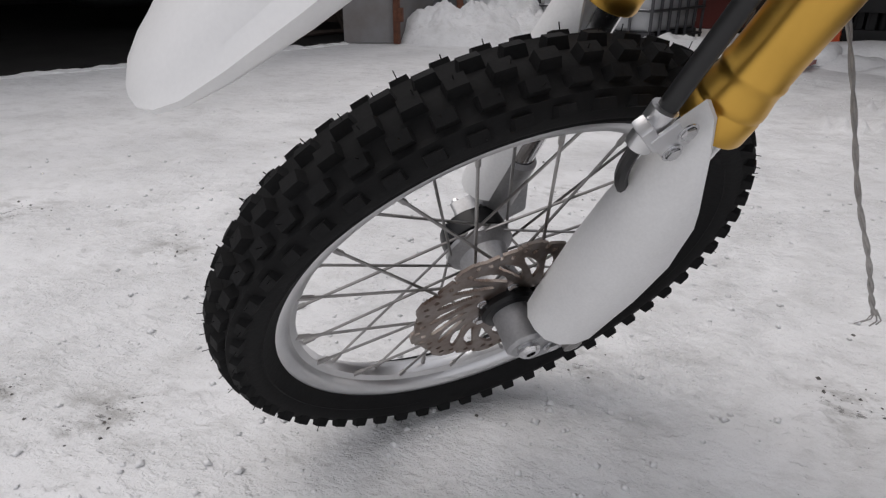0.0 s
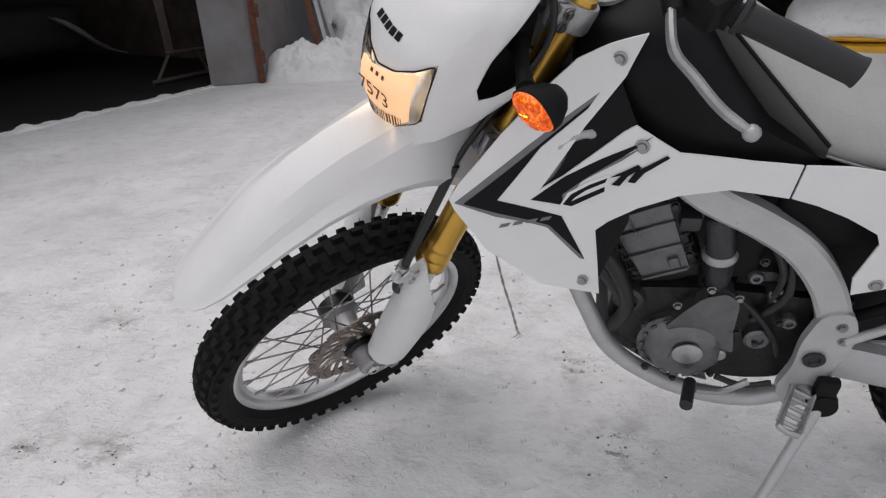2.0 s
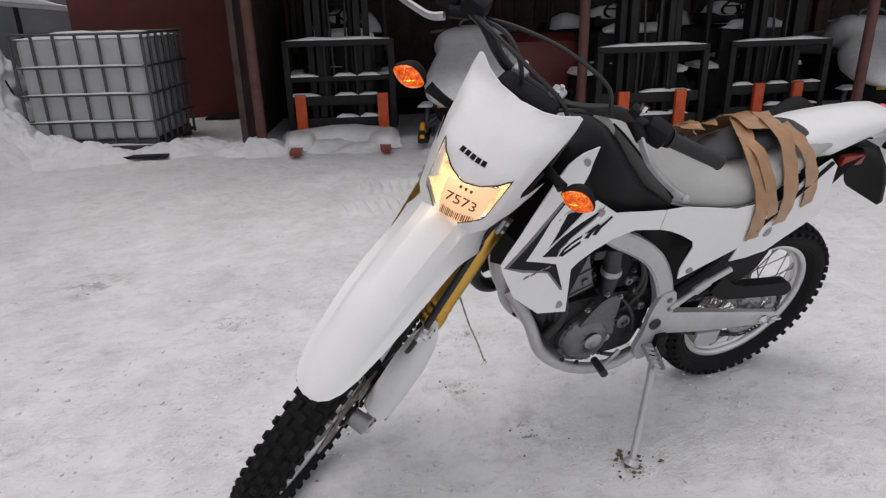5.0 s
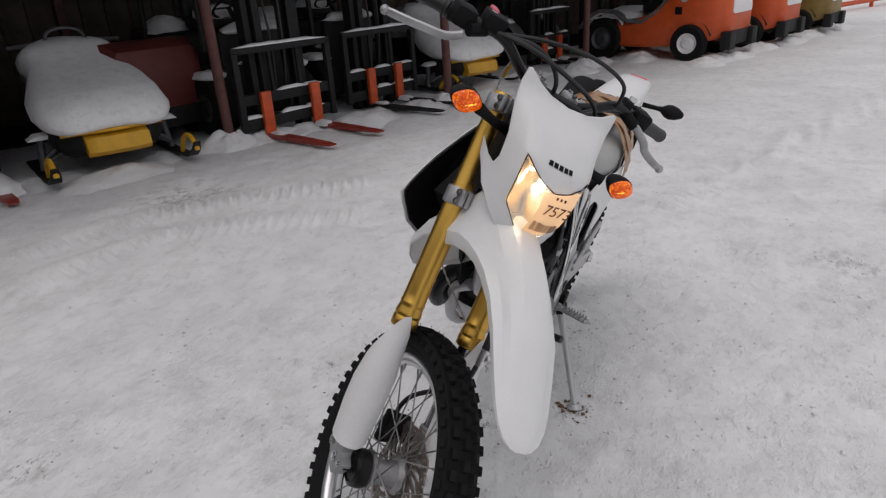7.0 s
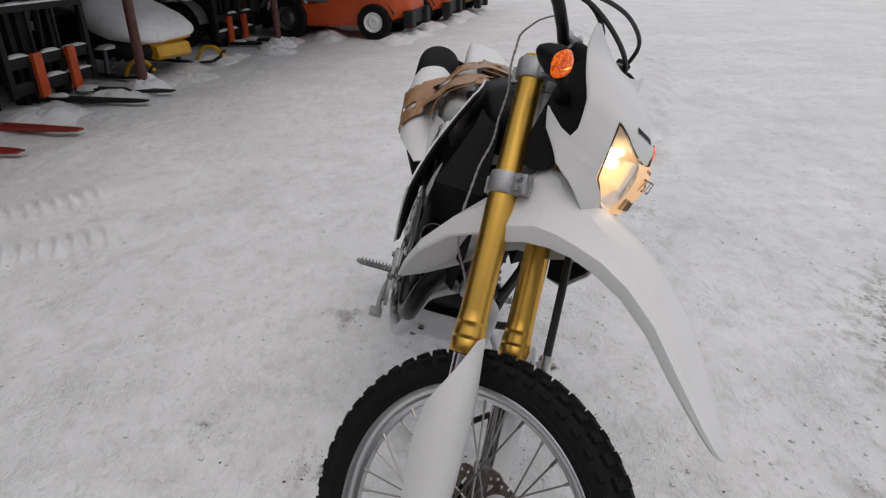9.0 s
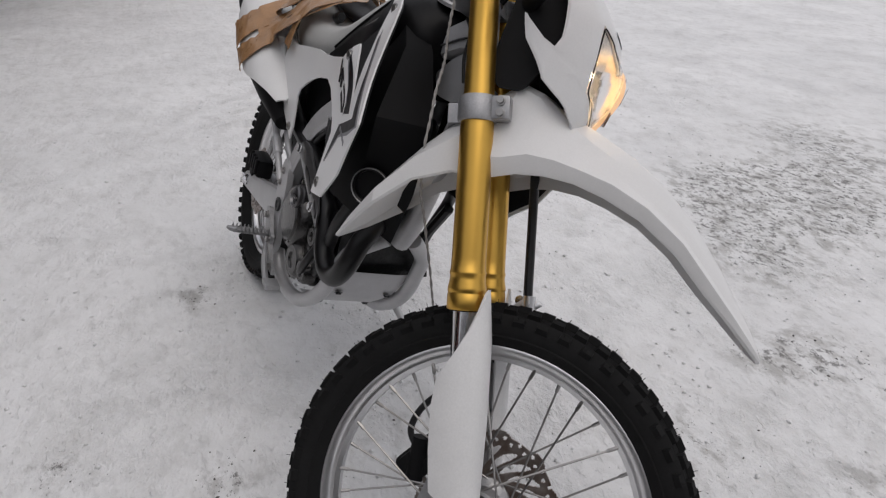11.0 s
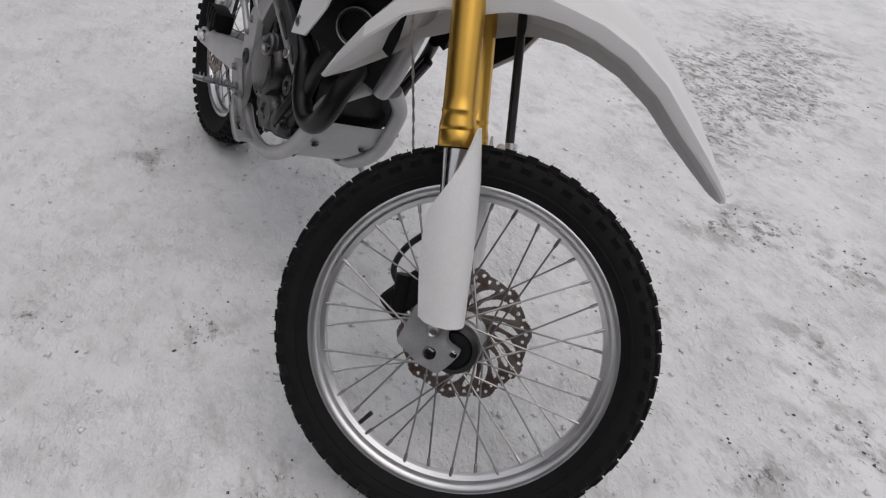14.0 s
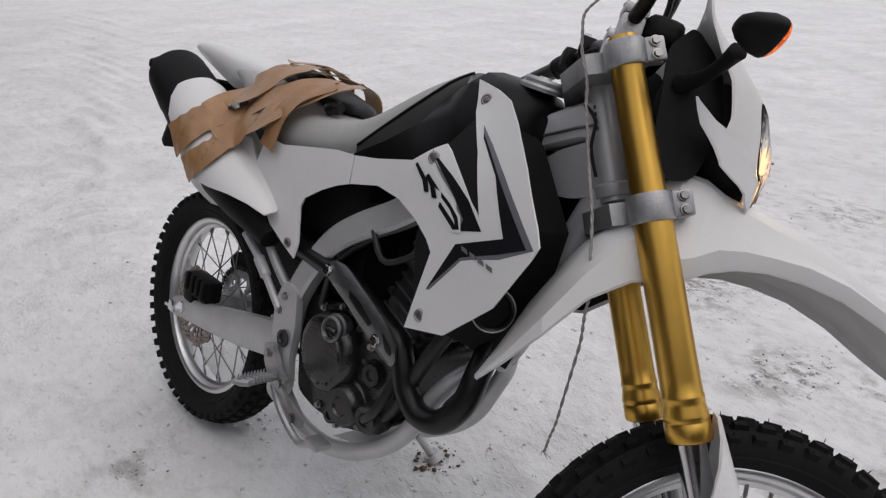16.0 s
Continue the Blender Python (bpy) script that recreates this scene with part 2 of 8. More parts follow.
    c3 = mixc(mul(rng(at.outputs["Fac"], 0.02, 0.6, 0.0, 0.75), rng(blotch.outputs["Fac"], 0.47, 0.62)), c3, (0.42, 0.412, 0.40))
    c4 = mixc(mul(rng(th, 0.66, 0.715), rng(at.outputs["Fac"], 0.02, 0.30, 0.0, 0.85)), c3, (0.16, 0.155, 0.15))
    nt.links.new(c4, b.inputs["Base Color"])
    b.inputs["Roughness"].default_value = 0.62
    b.inputs["Specular IOR Level"].default_value = 0.3
    bp = n.new("ShaderNodeBump")
    bp.inputs["Strength"].default_value = 1.0
    bp.inputs["Distance"].default_value = relief
    flakes = add(mul(rng(chip.outputs["Fac"], 0.43, 0.58), 0.0028), mul(rng(crumb.outputs["Fac"], 0.42, 0.64), 0.0016))
    flakes = mul(flakes, rough_here)
    h = add(flakes, mul(soft.outputs["Fac"], 0.010))
    h = add(h, mul(rng(fleck.outputs["Fac"], 0.58, 0.68), -0.0016))
    h = add(h, mul(fine.outputs["Fac"], 0.0012))
    nt.links.new(h, bp.inputs["Height"])
    nt.links.new(bp.outputs["Normal"], b.inputs["Normal"])
    return m


DIRTCHIP = material("frozen_dirt", (0.17, 0.16, 0.15), 0.8, var=0.3, scale=20)
RUSTDIRT = material("brown_dirt", (0.24, 0.15, 0.09), 0.85, var=0.3, scale=30)
SNOW = snow_material("packed_snow", 0.6)
SNOWCAP = snow_material("fresh_snow", 0.05, 0.35)

# ---- mesh tools ----


def part(name, bm, mat, parent, label="", angle=38, kind=""):
    """Links a bmesh as one mesh object under a thing or a part."""
    me = bpy.data.meshes.new(name)
    bmesh.ops.recalc_face_normals(bm, faces=bm.faces)
    bm.to_mesh(me)
    bm.free()
    me.materials.append(mat)
    me.shade_smooth()
    me.set_sharp_from_angle(angle=radians(angle))
    ob = new(name, me)
    if parent is not None:
        while parent.parent is not None and parent.parent.parent is not None:
            parent = parent.parent          # thing > part > sub-part, no deeper
        ob.parent = parent
    if label or kind:
        tagged(ob, label, kind=kind)
    return ob


def shared(name, me, parent, m=None):
    ob = new(name, me)
    ob.parent = parent
    if m is not None:
        ob.matrix_local = m
    return ob


def thing(name, label, category, m=None, group="", kind=""):
    ob = new(name)
    ob.empty_display_size = 0.1
    if m is not None:
        ob.matrix_world = m
    return tagged(ob, label, category, group, kind)


def V(*a):
    return Vector(a)


def absorb(bm, other, m=None):
    if m is not None:
        other.transform(m)
    me = bpy.data.meshes.new("tmp")
    other.to_mesh(me)
    other.free()
    bm.from_mesh(me)
    bpy.data.meshes.remove(me)
    return bm


def catmull(pts, n=6):
    pts = [Vector(p) for p in pts]
    out = []
    for i in range(len(pts) - 1):
        p0 = pts[max(i - 1, 0)]
        p1, p2 = pts[i], pts[i + 1]
        p3 = pts[min(i + 2, len(pts) - 1)]
        for k in range(n):
            t = k / n
            out.append(0.5 * ((2 * p1) + (p2 - p0) * t + (2 * p0 - 5 * p1 + 4 * p2 - p3) * t * t + (3 * p1 - p0 - 3 * p2 + p3) * t ** 3))
    out.append(pts[-1])
    return out


def loft(bm, rings, closed=True, caps=True):
    """Joins rings of points of equal count."""
    vs = [[bm.verts.new(p) for p in r] for r in rings]
    n = len(rings[0])
    for a, b in zip(vs, vs[1:]):
        for i in range(n if closed else n - 1):
            j = (i + 1) % n
            bm.faces.new((a[i], a[j], b[j], b[i]))
    if caps and closed:
        bm.faces.new(vs[0][::-1])
        bm.faces.new(vs[-1])
    return bm


def tube(bm, pts, r, n=10, caps=True, flat=1.0, up=None):
    """A round (or flattened) tube along points; r one radius or one per point."""
    pts = [Vector(p) for p in pts]
    rs = r if isinstance(r, (list, tuple)) else [r] * len(pts)
    tan = [(pts[min(i + 1, len(pts) - 1)] - pts[max(i - 1, 0)]).normalized() for i in range(len(pts))]
    u = Vector(up) if up else (V(0, 0, 1) if abs(tan[0].z) < 0.9 else V(1, 0, 0))
    u = (u - tan[0] * u.dot(tan[0])).normalized()
    rings = []
    for p, t, rad in zip(pts, tan, rs):
        u = (u - t * u.dot(t)).normalized()
        w = t.cross(u)
        rings.append([p + rad * (math.cos(a) * u + flat * math.sin(a) * w) for a in (2 * math.pi * k / n for k in range(n))])
    return loft(bm, rings, True, caps)


def lathe(bm, profile, m=None, n=24, closed=False):
    """Turns (radius, height) pairs round the local z axis."""
    vs = []
    for r, h in profile:
        if r < 1e-6:
            vs.append([bm.verts.new((0, 0, h))] * n)
        else:
            vs.append([bm.verts.new((r * math.cos(2 * math.pi * k / n), r * math.sin(2 * math.pi * k / n), h)) for k in range(n)])
    pairs = list(zip(vs, vs[1:])) + ([(vs[-1], vs[0])] if closed else [])
    for a, b in pairs:
        for i in range(n):
            j = (i + 1) % n
            q = []
            for v in (a[i], a[j], b[j], b[i]):
                if v not in q:
                    q.append(v)
            if len(q) > 2:
                bm.faces.new(q)
    if m is not None:
        seen = {v for ring in vs for v in ring}
        for v in seen:
            v.co = m @ v.co
    return bm


def box(bm, c, s, m=None, bevel=0.004, seg=2):
    """A bevelled block of size s at c, in the frame m."""
    t = bmesh.new()
    bmesh.ops.create_cube(t, size=1.0)
    for v in t.verts:
        v.co = Vector((v.co.x * s[0] + c[0], v.co.y * s[1] + c[1], v.co.z * s[2] + c[2]))
    if bevel > 0:
        bmesh.ops.bevel(t, geom=list(t.edges), offset=min(bevel, 0.45 * min(s)), segments=seg, affect="EDGES", profile=0.6)
    return absorb(bm, t, m)


def axis_frame(p, d):
    """A frame at p whose z axis points along d."""
    return Matrix.Translation(p) @ Vector(d).to_track_quat("Z", "Y").to_matrix().to_4x4()


def rod(bm, a, b, r, n=10, r2=None):
    return tube(bm, [a, b], [r, r2 if r2 is not None else r], n)


def bolt(bm, p, d, r=0.008, h=0.006):
    """A flanged hexagon bolt head."""
    m = axis_frame(p, d)
    lathe(bm, [(0, 0), (r * 1.35, 0), (r * 1.35, h * 0.3), (r, h * 0.35)], m, 14)
    lathe(bm, [(r, h * 0.3), (r * 0.96, h), (0, h)], m, 6)
    return bm


def bolts(name, items, mat, parent):
    """Bolt heads, each an object of its own: (place, direction, radius, height)."""
    for p, d, r, h in items:
        bm = bmesh.new()
        bolt(bm, p, d, r, h)
        part(name, bm, mat, parent)


def sheet(bm, outline, depth, thick=0.003, step=0.03, plane="xz", inward=-1.0):
    """A moulded panel: an outline in a plane, bent by depth(u, v), with thickness and closed edges."""
    t = bmesh.new()
    vs = [t.verts.new((u, 0, v)) for u, v in outline]
    f = t.faces.new(vs)
    f.normal_update()
    bmesh.ops.triangulate(t, faces=[f], quad_method="BEAUTY", ngon_method="EAR_CLIP")
    us = [p[0] for p in outline]
    ws = [p[1] for p in outline]
    for lo, hi, nrm in ((min(us), max(us), V(1, 0, 0)), (min(ws), max(ws), V(0, 0, 1))):
        k = lo + step
        while k < hi - 1e-4:
            bmesh.ops.bisect_plane(t, geom=list(t.verts) + list(t.edges) + list(t.faces), plane_co=nrm * k, plane_no=nrm, dist=1e-5)
            k += step
    bmesh.ops.remove_doubles(t, verts=list(t.verts), dist=1e-5)
    t.normal_update()
    top = {}
    low = {}
    for v in t.verts:
        u, w = v.co.x, v.co.z
        y = depth(u, w)
        top[v] = (u, y, w)
        low[v] = (u, y + inward * thick, w)

    def place(c):
        if plane == "xz":
            return Vector(c)
        if plane == "yz":
            return Vector((c[1], c[0], c[2]))
        return Vector((c[0], c[2], c[1]))

    a = {v: bm.verts.new(place(top[v])) for v in t.verts}
    b = {v: bm.verts.new(place(low[v])) for v in t.verts}
    for fc in t.faces:
        bm.faces.new([a[v] for v in fc.verts])
        bm.faces.new([b[v] for v in reversed(fc.verts)])
    for e in t.edges:
        if len(e.link_faces) == 1:
            p, q = e.verts
            bm.faces.new((a[p], a[q], b[q], b[p]))
    t.free()
    return bm


def rounded(outline, r=0.01, n=3):
    """Rounds the corners of an outline."""
    out = []
    pts = [Vector((p[0], p[1])) for p in outline]
    for i, p in enumerate(pts):
        a, b = pts[i - 1], pts[(i + 1) % len(pts)]
        da, db = (a - p), (b - p)
        k = min(r, 0.4 * da.length, 0.4 * db.length)
        pa, pb = p + da.normalized() * k, p + db.normalized() * k
        for j in range(n + 1):
            t = j / n
            q = pa * (1 - t) ** 2 + p * 2 * t * (1 - t) + pb * t * t
            out.append((q.x, q.y))
    return out

# ---- ground ----


def spaced(lo, hi, c0, c1, fine, far, grow=1.16):
    """Coordinates that are close together from c0 to c1 and spread out to both ends."""
    xs = list(np.arange(c0, c1 + fine / 2, fine))
    s, x = fine, xs[-1]
    while x < hi:
        s = min(s * grow, far)
        x += s
        xs.append(x)
    s, x = fine, xs[0]
    pre = []
    while x > lo:
        s = min(s * grow, far)
        x -= s
        pre.append(x)
    return pre[::-1] + xs


TRACKS = [((0.75, -2.62), (0.2, -2.60), (-0.12, -2.52), (-0.43, -2.10), (-0.79, -1.51)), ((0.5, -3.1), (-0.3, -2.95), (-0.9, -2.5), (-1.4, -1.9)), ((-1.5, 0.2), (-3.6, 0.9), (-6.5, 1.9), (-11.0, 3.4)), ((-1.6, 1.5), (-4.0, 2.3), (-7.0, 3.3))]


def tyre_track(x, y):
    """Low ridges that tyres pressed up, chevron by chevron."""
    h = 0.0
    for line in TRACKS:
        run = 0.0
        for (ax, ay), (bx, by) in zip(line, line[1:]):
            dx, dy = bx - ax, by - ay
            L = math.hypot(dx, dy)
            u = ((x - ax) * dx + (y - ay) * dy) / L
            w = (-(x - ax) * dy + (y - ay) * dx) / L
            if 0 <= u <= L and abs(w) < 0.30:
                h += 0.042 * math.exp(-(w / 0.13) ** 2) * (0.45 + 0.55 * math.sin((run + u) * 2 * math.pi / 0.075 + 9.0 * abs(w)))
            run += L
    return h


# where boots, stand and tyres have brought dirt up: x, y, reach
DIRT = [(0.31, 2.2, 0.20), (0.33, 2.4, 0.18), (0.19, 2.5, 0.18), (0.04, 2.2, 0.15), (0.11, 1.96, 0.16), (0.42, 1.76, 0.14), (-0.26, 3.0, 0.2), (0.15, 2.95, 0.2), (0.47, 2.27, 0.18), (0.70, 1.76, 0.14), (0.83, 2.95, 0.15),
        (1.08, 1.32, 0.09), (1.13, 1.46, 0.09), (1.41, 1.55, 0.09), (1.59, 1.17, 0.10), (1.77, 0.70, 0.07), (1.83, 1.0, 0.08), (1.22, 0.85, 0.10), (1.40, -0.19, 0.05), (0.74, -0.59, 0.05), (3.06, -0.28, 0.07), (2.05, 0.27, 0.06), 
        (2.43, -0.275, 0.05), (2.28, 0.31, 0.05), (0.92, -0.235, 0.05), (2.2, -1.88, 0.10), (-0.98, 1.18, 0.09), (-0.74, -3.06, 0.22), (1.61, -1.15, 0.06), (0.82, 0.10, 0.07), (0.1, -0.23, 0.05)]


def dirt_at(x, y):
    d = 0.0
    for cx, cy, r in DIRT:
        k = ((x - cx) ** 2 + (y - cy) ** 2) / (2.2 * r * r)
        if k < 6:
            d += 0.8 * math.exp(-k)
    return min(1.0, d)


def snow_height(x, y):
    """Trodden snow: low waves, foot-worn lumps, fading out far away."""
    p = Vector((x, y, 0.0))
    near = 1.0 / (1.0 + 0.03 * (x * x + y * y))
    h = (0.03 + 0.97 / (1.0 + 0.06 * (x * x + y * y))) * (0.014 * noise.noise(p * 1.3) + 0.011 * noise.noise(p * 3.1 + Vector((7, 2, 0))))
    q = Vector((0.7 * (0.45 * x + 0.89 * y), -0.89 * x + 0.45 * y, 0.0))
    h += (0.007 * noise.noise(p * 5.0 + Vector((3, 1, 0))) + 0.0055 * noise.noise(q * 12.0) + 0.0040 * noise.noise(q * 28.0)) * near
    h += tyre_track(x, y)
    ru = -0.327 * x - 0.945 * y
    edge = max(0.0, min(1.0, (ru - 2.2) / 1.2))
    if edge > 0:
        h += edge * (0.03 * noise.noise(p * 1.9) + 0.02 * noise.noise(p * 6.0)) * near
    flat = math.exp(-((x - 0.0) ** 2 + (y - 0.02) ** 2) / 0.02) + math.exp(-((x - 1.45) ** 2 + (y - 0.1) ** 2) / 0.02)
    return h * (1 - min(1.0, flat)) - 0.004


def build_ground():
    xs = spaced(-420, 300, -2.0, 3.2, 0.0165, 40.0)
    ys = spaced(-300, 420, -3.3, 2.8, 0.0165, 40.0)
    verts = [(x, y, snow_height(x, y)) for y in ys for x in xs]
    nx = len(xs)
    faces = [(j * nx + i, j * nx + i + 1, (j + 1) * nx + i + 1, (j + 1) * nx + i) for j in range(len(ys) - 1) for i in range(nx - 1)]
    me = bpy.data.meshes.new("ground")
    me.from_pydata(verts, [], faces)
    me.attributes.new("dirt", "FLOAT", "POINT").data.foreach_set("value", [dirt_at(v[0], v[1]) for v in verts])
    me.materials.append(SNOW)
    me.shade_smooth()
    return tagged(new("ground", me), "trodden dirty packed snow covering the whole yard", "snow", kind="structure")


build_ground()


def scatter(name, label, mat, n, size, seed, lift, pick):
    """Many small lumps lying on the snow, one object."""
    rnd = random.Random(seed)
    verts, faces = [], []
    for _ in range(n):
        x, y = pick(rnd)
        r = size * (0.35 + 1.3 * rnd.random() ** 3)
        z = snow_height(x, y) + r * lift
        a = rnd.random() * 6.28
        b = len(verts)
        for dx, dy, dz in ((1, 0, 0), (0.2, 0.9, 0), (-0.9, 0.3, 0), (-0.3, -0.8, 0), (0.1, 0.1, 0.75), (-0.1, 0, -0.6)):
            k = 0.7 + 0.6 * rnd.random()
            px, py = dx * math.cos(a) - dy * math.sin(a), dx * math.sin(a) + dy * math.cos(a)
            verts.append((x + px * r * k, y + py * r * k, z + dz * r * k))
        for i in range(4):
            j = (i + 1) % 4
            faces.append((b + i, b + j, b + 4))
            faces.append((b + j, b + i, b + 5))
    me = bpy.data.meshes.new(name)
    me.from_pydata(verts, [], faces)
    me.materials.append(mat)
    me.shade_smooth()
    return tagged(new(name, me), label, "snow" if mat is SNOWCAP else "grit", kind="stuff")


CRUMB = [(1.45, 0.12, 0.35), (1.2, 0.5, 0.5), (0.6, 0.3, 0.35), (0.1, 0.1, 0.3), (2.0, 0.6, 0.6), (0.9, 1.6, 0.8), (0.1, 2.3, 0.6), (1.7, -0.8, 0.7), (0.5, -1.0, 0.8), (2.6, -0.5, 0.8), (-0.5, -2.3, 0.5), (0.4, -3.4, 0.7), (-0.9, 0.8, 0.8), (2.2, 1.4, 0.8)]


def pick_crumb(rnd):
    if rnd.random() < 0.35:
        return rnd.uniform(-2.5, 3.5), rnd.uniform(-3.5, 3.2)
    cx, cy, r = rnd.choice(CRUMB)
    return rnd.gauss(cx, r * 0.6), rnd.gauss(cy, r * 0.6)


def pick_dirt(rnd):
    if rnd.random() < 0.2:
        return rnd.uniform(-2.5, 3.5), rnd.uniform(-3.5, 3.4)
    cx, cy, r = rnd.choice(DIRT)
    return rnd.gauss(cx, r), rnd.gauss(cy, r)


scatter("snow_crumbs", "loose crumbs of snow scattered over the trodden yard", SNOWCAP, 4200, 0.0060, 31, 0.25, pick_crumb)
scatter("brown_dirt", "brown frozen dirt churned up round the stand foot", RUSTDIRT, 60, 0.007, 33, 0.3, lambda r_: (r_.gauss(0.615, 0.03), r_.gauss(0.352, 0.03)))
scatter("grit", "dark grit and frozen dirt scattered on the snow", DIRTCHIP, 700, 0.0034, 32, 0.15, pick_dirt)

# ---- motorcycle ----
# built in its own frame: x ahead, y to its left, z up, origin under the rear axle; it leans on its side stand,
# with the steering turned to full left lock
LEAN_DEG, STEER_DEG, RAKE_DEG = -18.27, 45.06, 26.8
BIKE = Matrix.Translation((0, 0, 0.002)) @ Matrix.Rotation(radians(LEAN_DEG), 4, "X")
AXIS = V(-math.sin(radians(RAKE_DEG)), 0, math.cos(radians(RAKE_DEG)))
A0 = V(1.558, 0, 0)
ST = Matrix.Translation(A0) @ Matrix.Rotation(radians(STEER_DEG), 4, AXIS) @ Matrix.Translation(-A0)
bike = thing("motorcycle", "white off-road motorcycle with gold forks leaning on its side stand", "motorcycle", BIKE)

YAX = Matrix.Rotation(radians(-90), 4, "X")      # lathe axis z -> y


def mirror(outline):
    return [(-u, v) for u, v in outline]


def wheel(name, c, parent, steer, tyre_r, tyre_w, rim_r, rim_w, hub_w, hub_r, n_spoke, label):
    m = (ST if steer else Matrix.Identity(4)) @ Matrix.Translation(c)
    my = m @ YAX
    bm = bmesh.new()
    hw = hub_w / 2
    lathe(bm, [(0.012, -hw - 0.012), (0.026, -hw - 0.012), (0.030, -hw - 0.004), (hub_r, -hw), (hub_r, -hw + 0.006), (hub_r * 0.72, -hw + 0.016),
               (hub_r * 0.62, 0), (hub_r * 0.72, hw - 0.016), (hub_r, hw - 0.006), (hub_r, hw), (0.030, hw + 0.004), (0.026, hw + 0.012), (0.012, hw + 0.012)], my, 32)
    hub = part(name, bm, ALLOY, parent, label)
    # rim
    bm = bmesh.new()
    w = rim_w / 2
    r = rim_r
    prof = [(r, -w), (r - 0.003, -w - 0.001), (r - 0.012, -w + 0.002), (r - 0.016, -w + 0.006), (r - 0.019, -w * 0.45), (r - 0.027, -w * 0.28), (r - 0.028, 0),
            (r - 0.027, w * 0.28), (r - 0.019, w * 0.45), (r - 0.016, w - 0.006), (r - 0.012, w - 0.002), (r - 0.003, w + 0.001), (r, w), (r - 0.008, w - 0.005), (r - 0.014, 0), (r - 0.008, -w + 0.005)]
    lathe(bm, prof, my, 96, closed=True)
    rim = part("rim", bm, RIM, hub, "polished aluminium rim")
    # tyre carcass
    bm = bmesh.new()
    tw = tyre_w / 2
    h = tyre_r - rim_r
    kn = 0.0095
    prof = [(r - 0.004, -w + 0.003), (r + 0.004, -w - 0.003), (r + 0.20 * h, -tw * 0.80), (r + 0.24 * h, -tw * 0.86), (r + 0.28 * h, -tw * 0.84), (r + 0.40 * h, -tw * 0.95), (r + 0.62 * h, -tw * 0.94), (r + 0.80 * h, -tw * 0.80),
            (r + h - kn - 0.006, -tw * 0.52), (r + h - kn, -tw * 0.2), (r + h - kn, tw * 0.2), (r + h - kn - 0.006, tw * 0.52), (r + 0.80 * h, tw * 0.80), (r + 0.62 * h, tw * 0.94),
            (r + 0.40 * h, tw * 0.95), (r + 0.28 * h, tw * 0.84), (r + 0.24 * h, tw * 0.86), (r + 0.20 * h, tw * 0.80), (r + 0.004, w + 0.003), (r - 0.004, w - 0.003)]
    lathe(bm, prof, my, 120)
    tyre = part("tyre", bm, RUBBER, hub, "black knobbly off-road tyre with a trace of snow")
    # tread knobs
    bm = bmesh.new()
    rows = [(-0.86, 0.20, 0.78, 0), (-0.45, 0.26, 0.965, 1), (0.0, 0.30, 1.0, 0), (0.45, 0.26, 0.965, 1), (0.86, 0.20, 0.78, 0)]
    n_k = round(2 * math.pi * tyre_r / 0.0415)
    rnd = random.Random(7)
    for off, wid, _, odd in rows:
        for k in range(n_k):
            a = 2 * math.pi * (k + 0.5 * odd) / n_k
            yc = off * tw
            ang = off * 0.95
            rad = r + h - kn - 0.0015 - (0.0 if abs(off) < 0.1 else 0.0045 if abs(off) < 0.6 else 0.0165)
            size = (0.024 if abs(off) < 0.6 else 0.021, wid * tyre_w * 0.62, kn + 0.003)
            mk = my @ Matrix.Rotation(a, 4, "Z") @ Matrix.Translation((rad, 0, yc)) @ Matrix.Rotation(-ang, 4, "Y") @ Matrix.Rotation(radians(90), 4, "Y")
            t = bmesh.new()
            bmesh.ops.create_cube(t, size=1.0)
            for v in t.verts:
                top = 1.0 if v.co.z < 0 else 0.82
                v.co = V(v.co.x * size[1] * top, v.co.y * size[0] * top, (v.co.z + 0.5) * size[2])
            absorb(bm, t, mk)
            if rnd.random() < 0.5 and abs(off) < 0.9:    # moulding whiskers
                p = V((rnd.random() - 0.5) * size[1] * 0.6, (rnd.random() - 0.5) * size[0] * 0.6, size[2])
                rod(bm, mk @ p, mk @ (p + V(0, 0, 0.004 + 0.004 * rnd.random())), 0.0006, 4)
    part("tread", bm, RUBBER, hub, "chunky rubber tread blocks", 30, "stuff")
    # spokes, crossed
    rr, hr = rim_r - 0.024, hub_r - 0.004
    for k in range(n_spoke):
        side = 1 if k % 2 else -1
        a = 2 * math.pi * k / n_spoke
        lead = (1 if (k // 2) % 2 else -1) * radians(62)
        p1 = V(rr * math.cos(a), side * 0.006, rr * math.sin(a))
        p0 = V(hr * math.cos(a + lead), side * (hw - 0.004 + (0.004 if lead > 0 else -0.002)), hr * math.sin(a + lead))
        bm = bmesh.new()
        d = (p0 - p1).normalized()
        tube(bm, [m @ (p0), m @ (p1 + d * 0.018)], 0.0019, 6)
        tube(bm, [m @ (p1 + d * 0.019), m @ (p1 + d * 0.016), m @ (p1 - d * 0.006)], [0.0024, 0.0033, 0.0033], 6)
        part("spoke", bm, STEEL, hub)
    return hub, rim, m, my


FW, RW = V(1.4485, 0, 0.3496), V(0, 0, 0.325)
fwheel, frim, FM, FMY = wheel("front_wheel", FW, bike, True, 0.349, 0.092, 0.2805, 0.050, 0.085, 0.046, 36, "spoked front wheel with silver hub")
rwheel, rrim, RM, RMY = wheel("rear_wheel", RW, bike, False, 0.327, 0.122, 0.2435, 0.064, 0.105, 0.050, 32, "spoked rear wheel with silver hub")


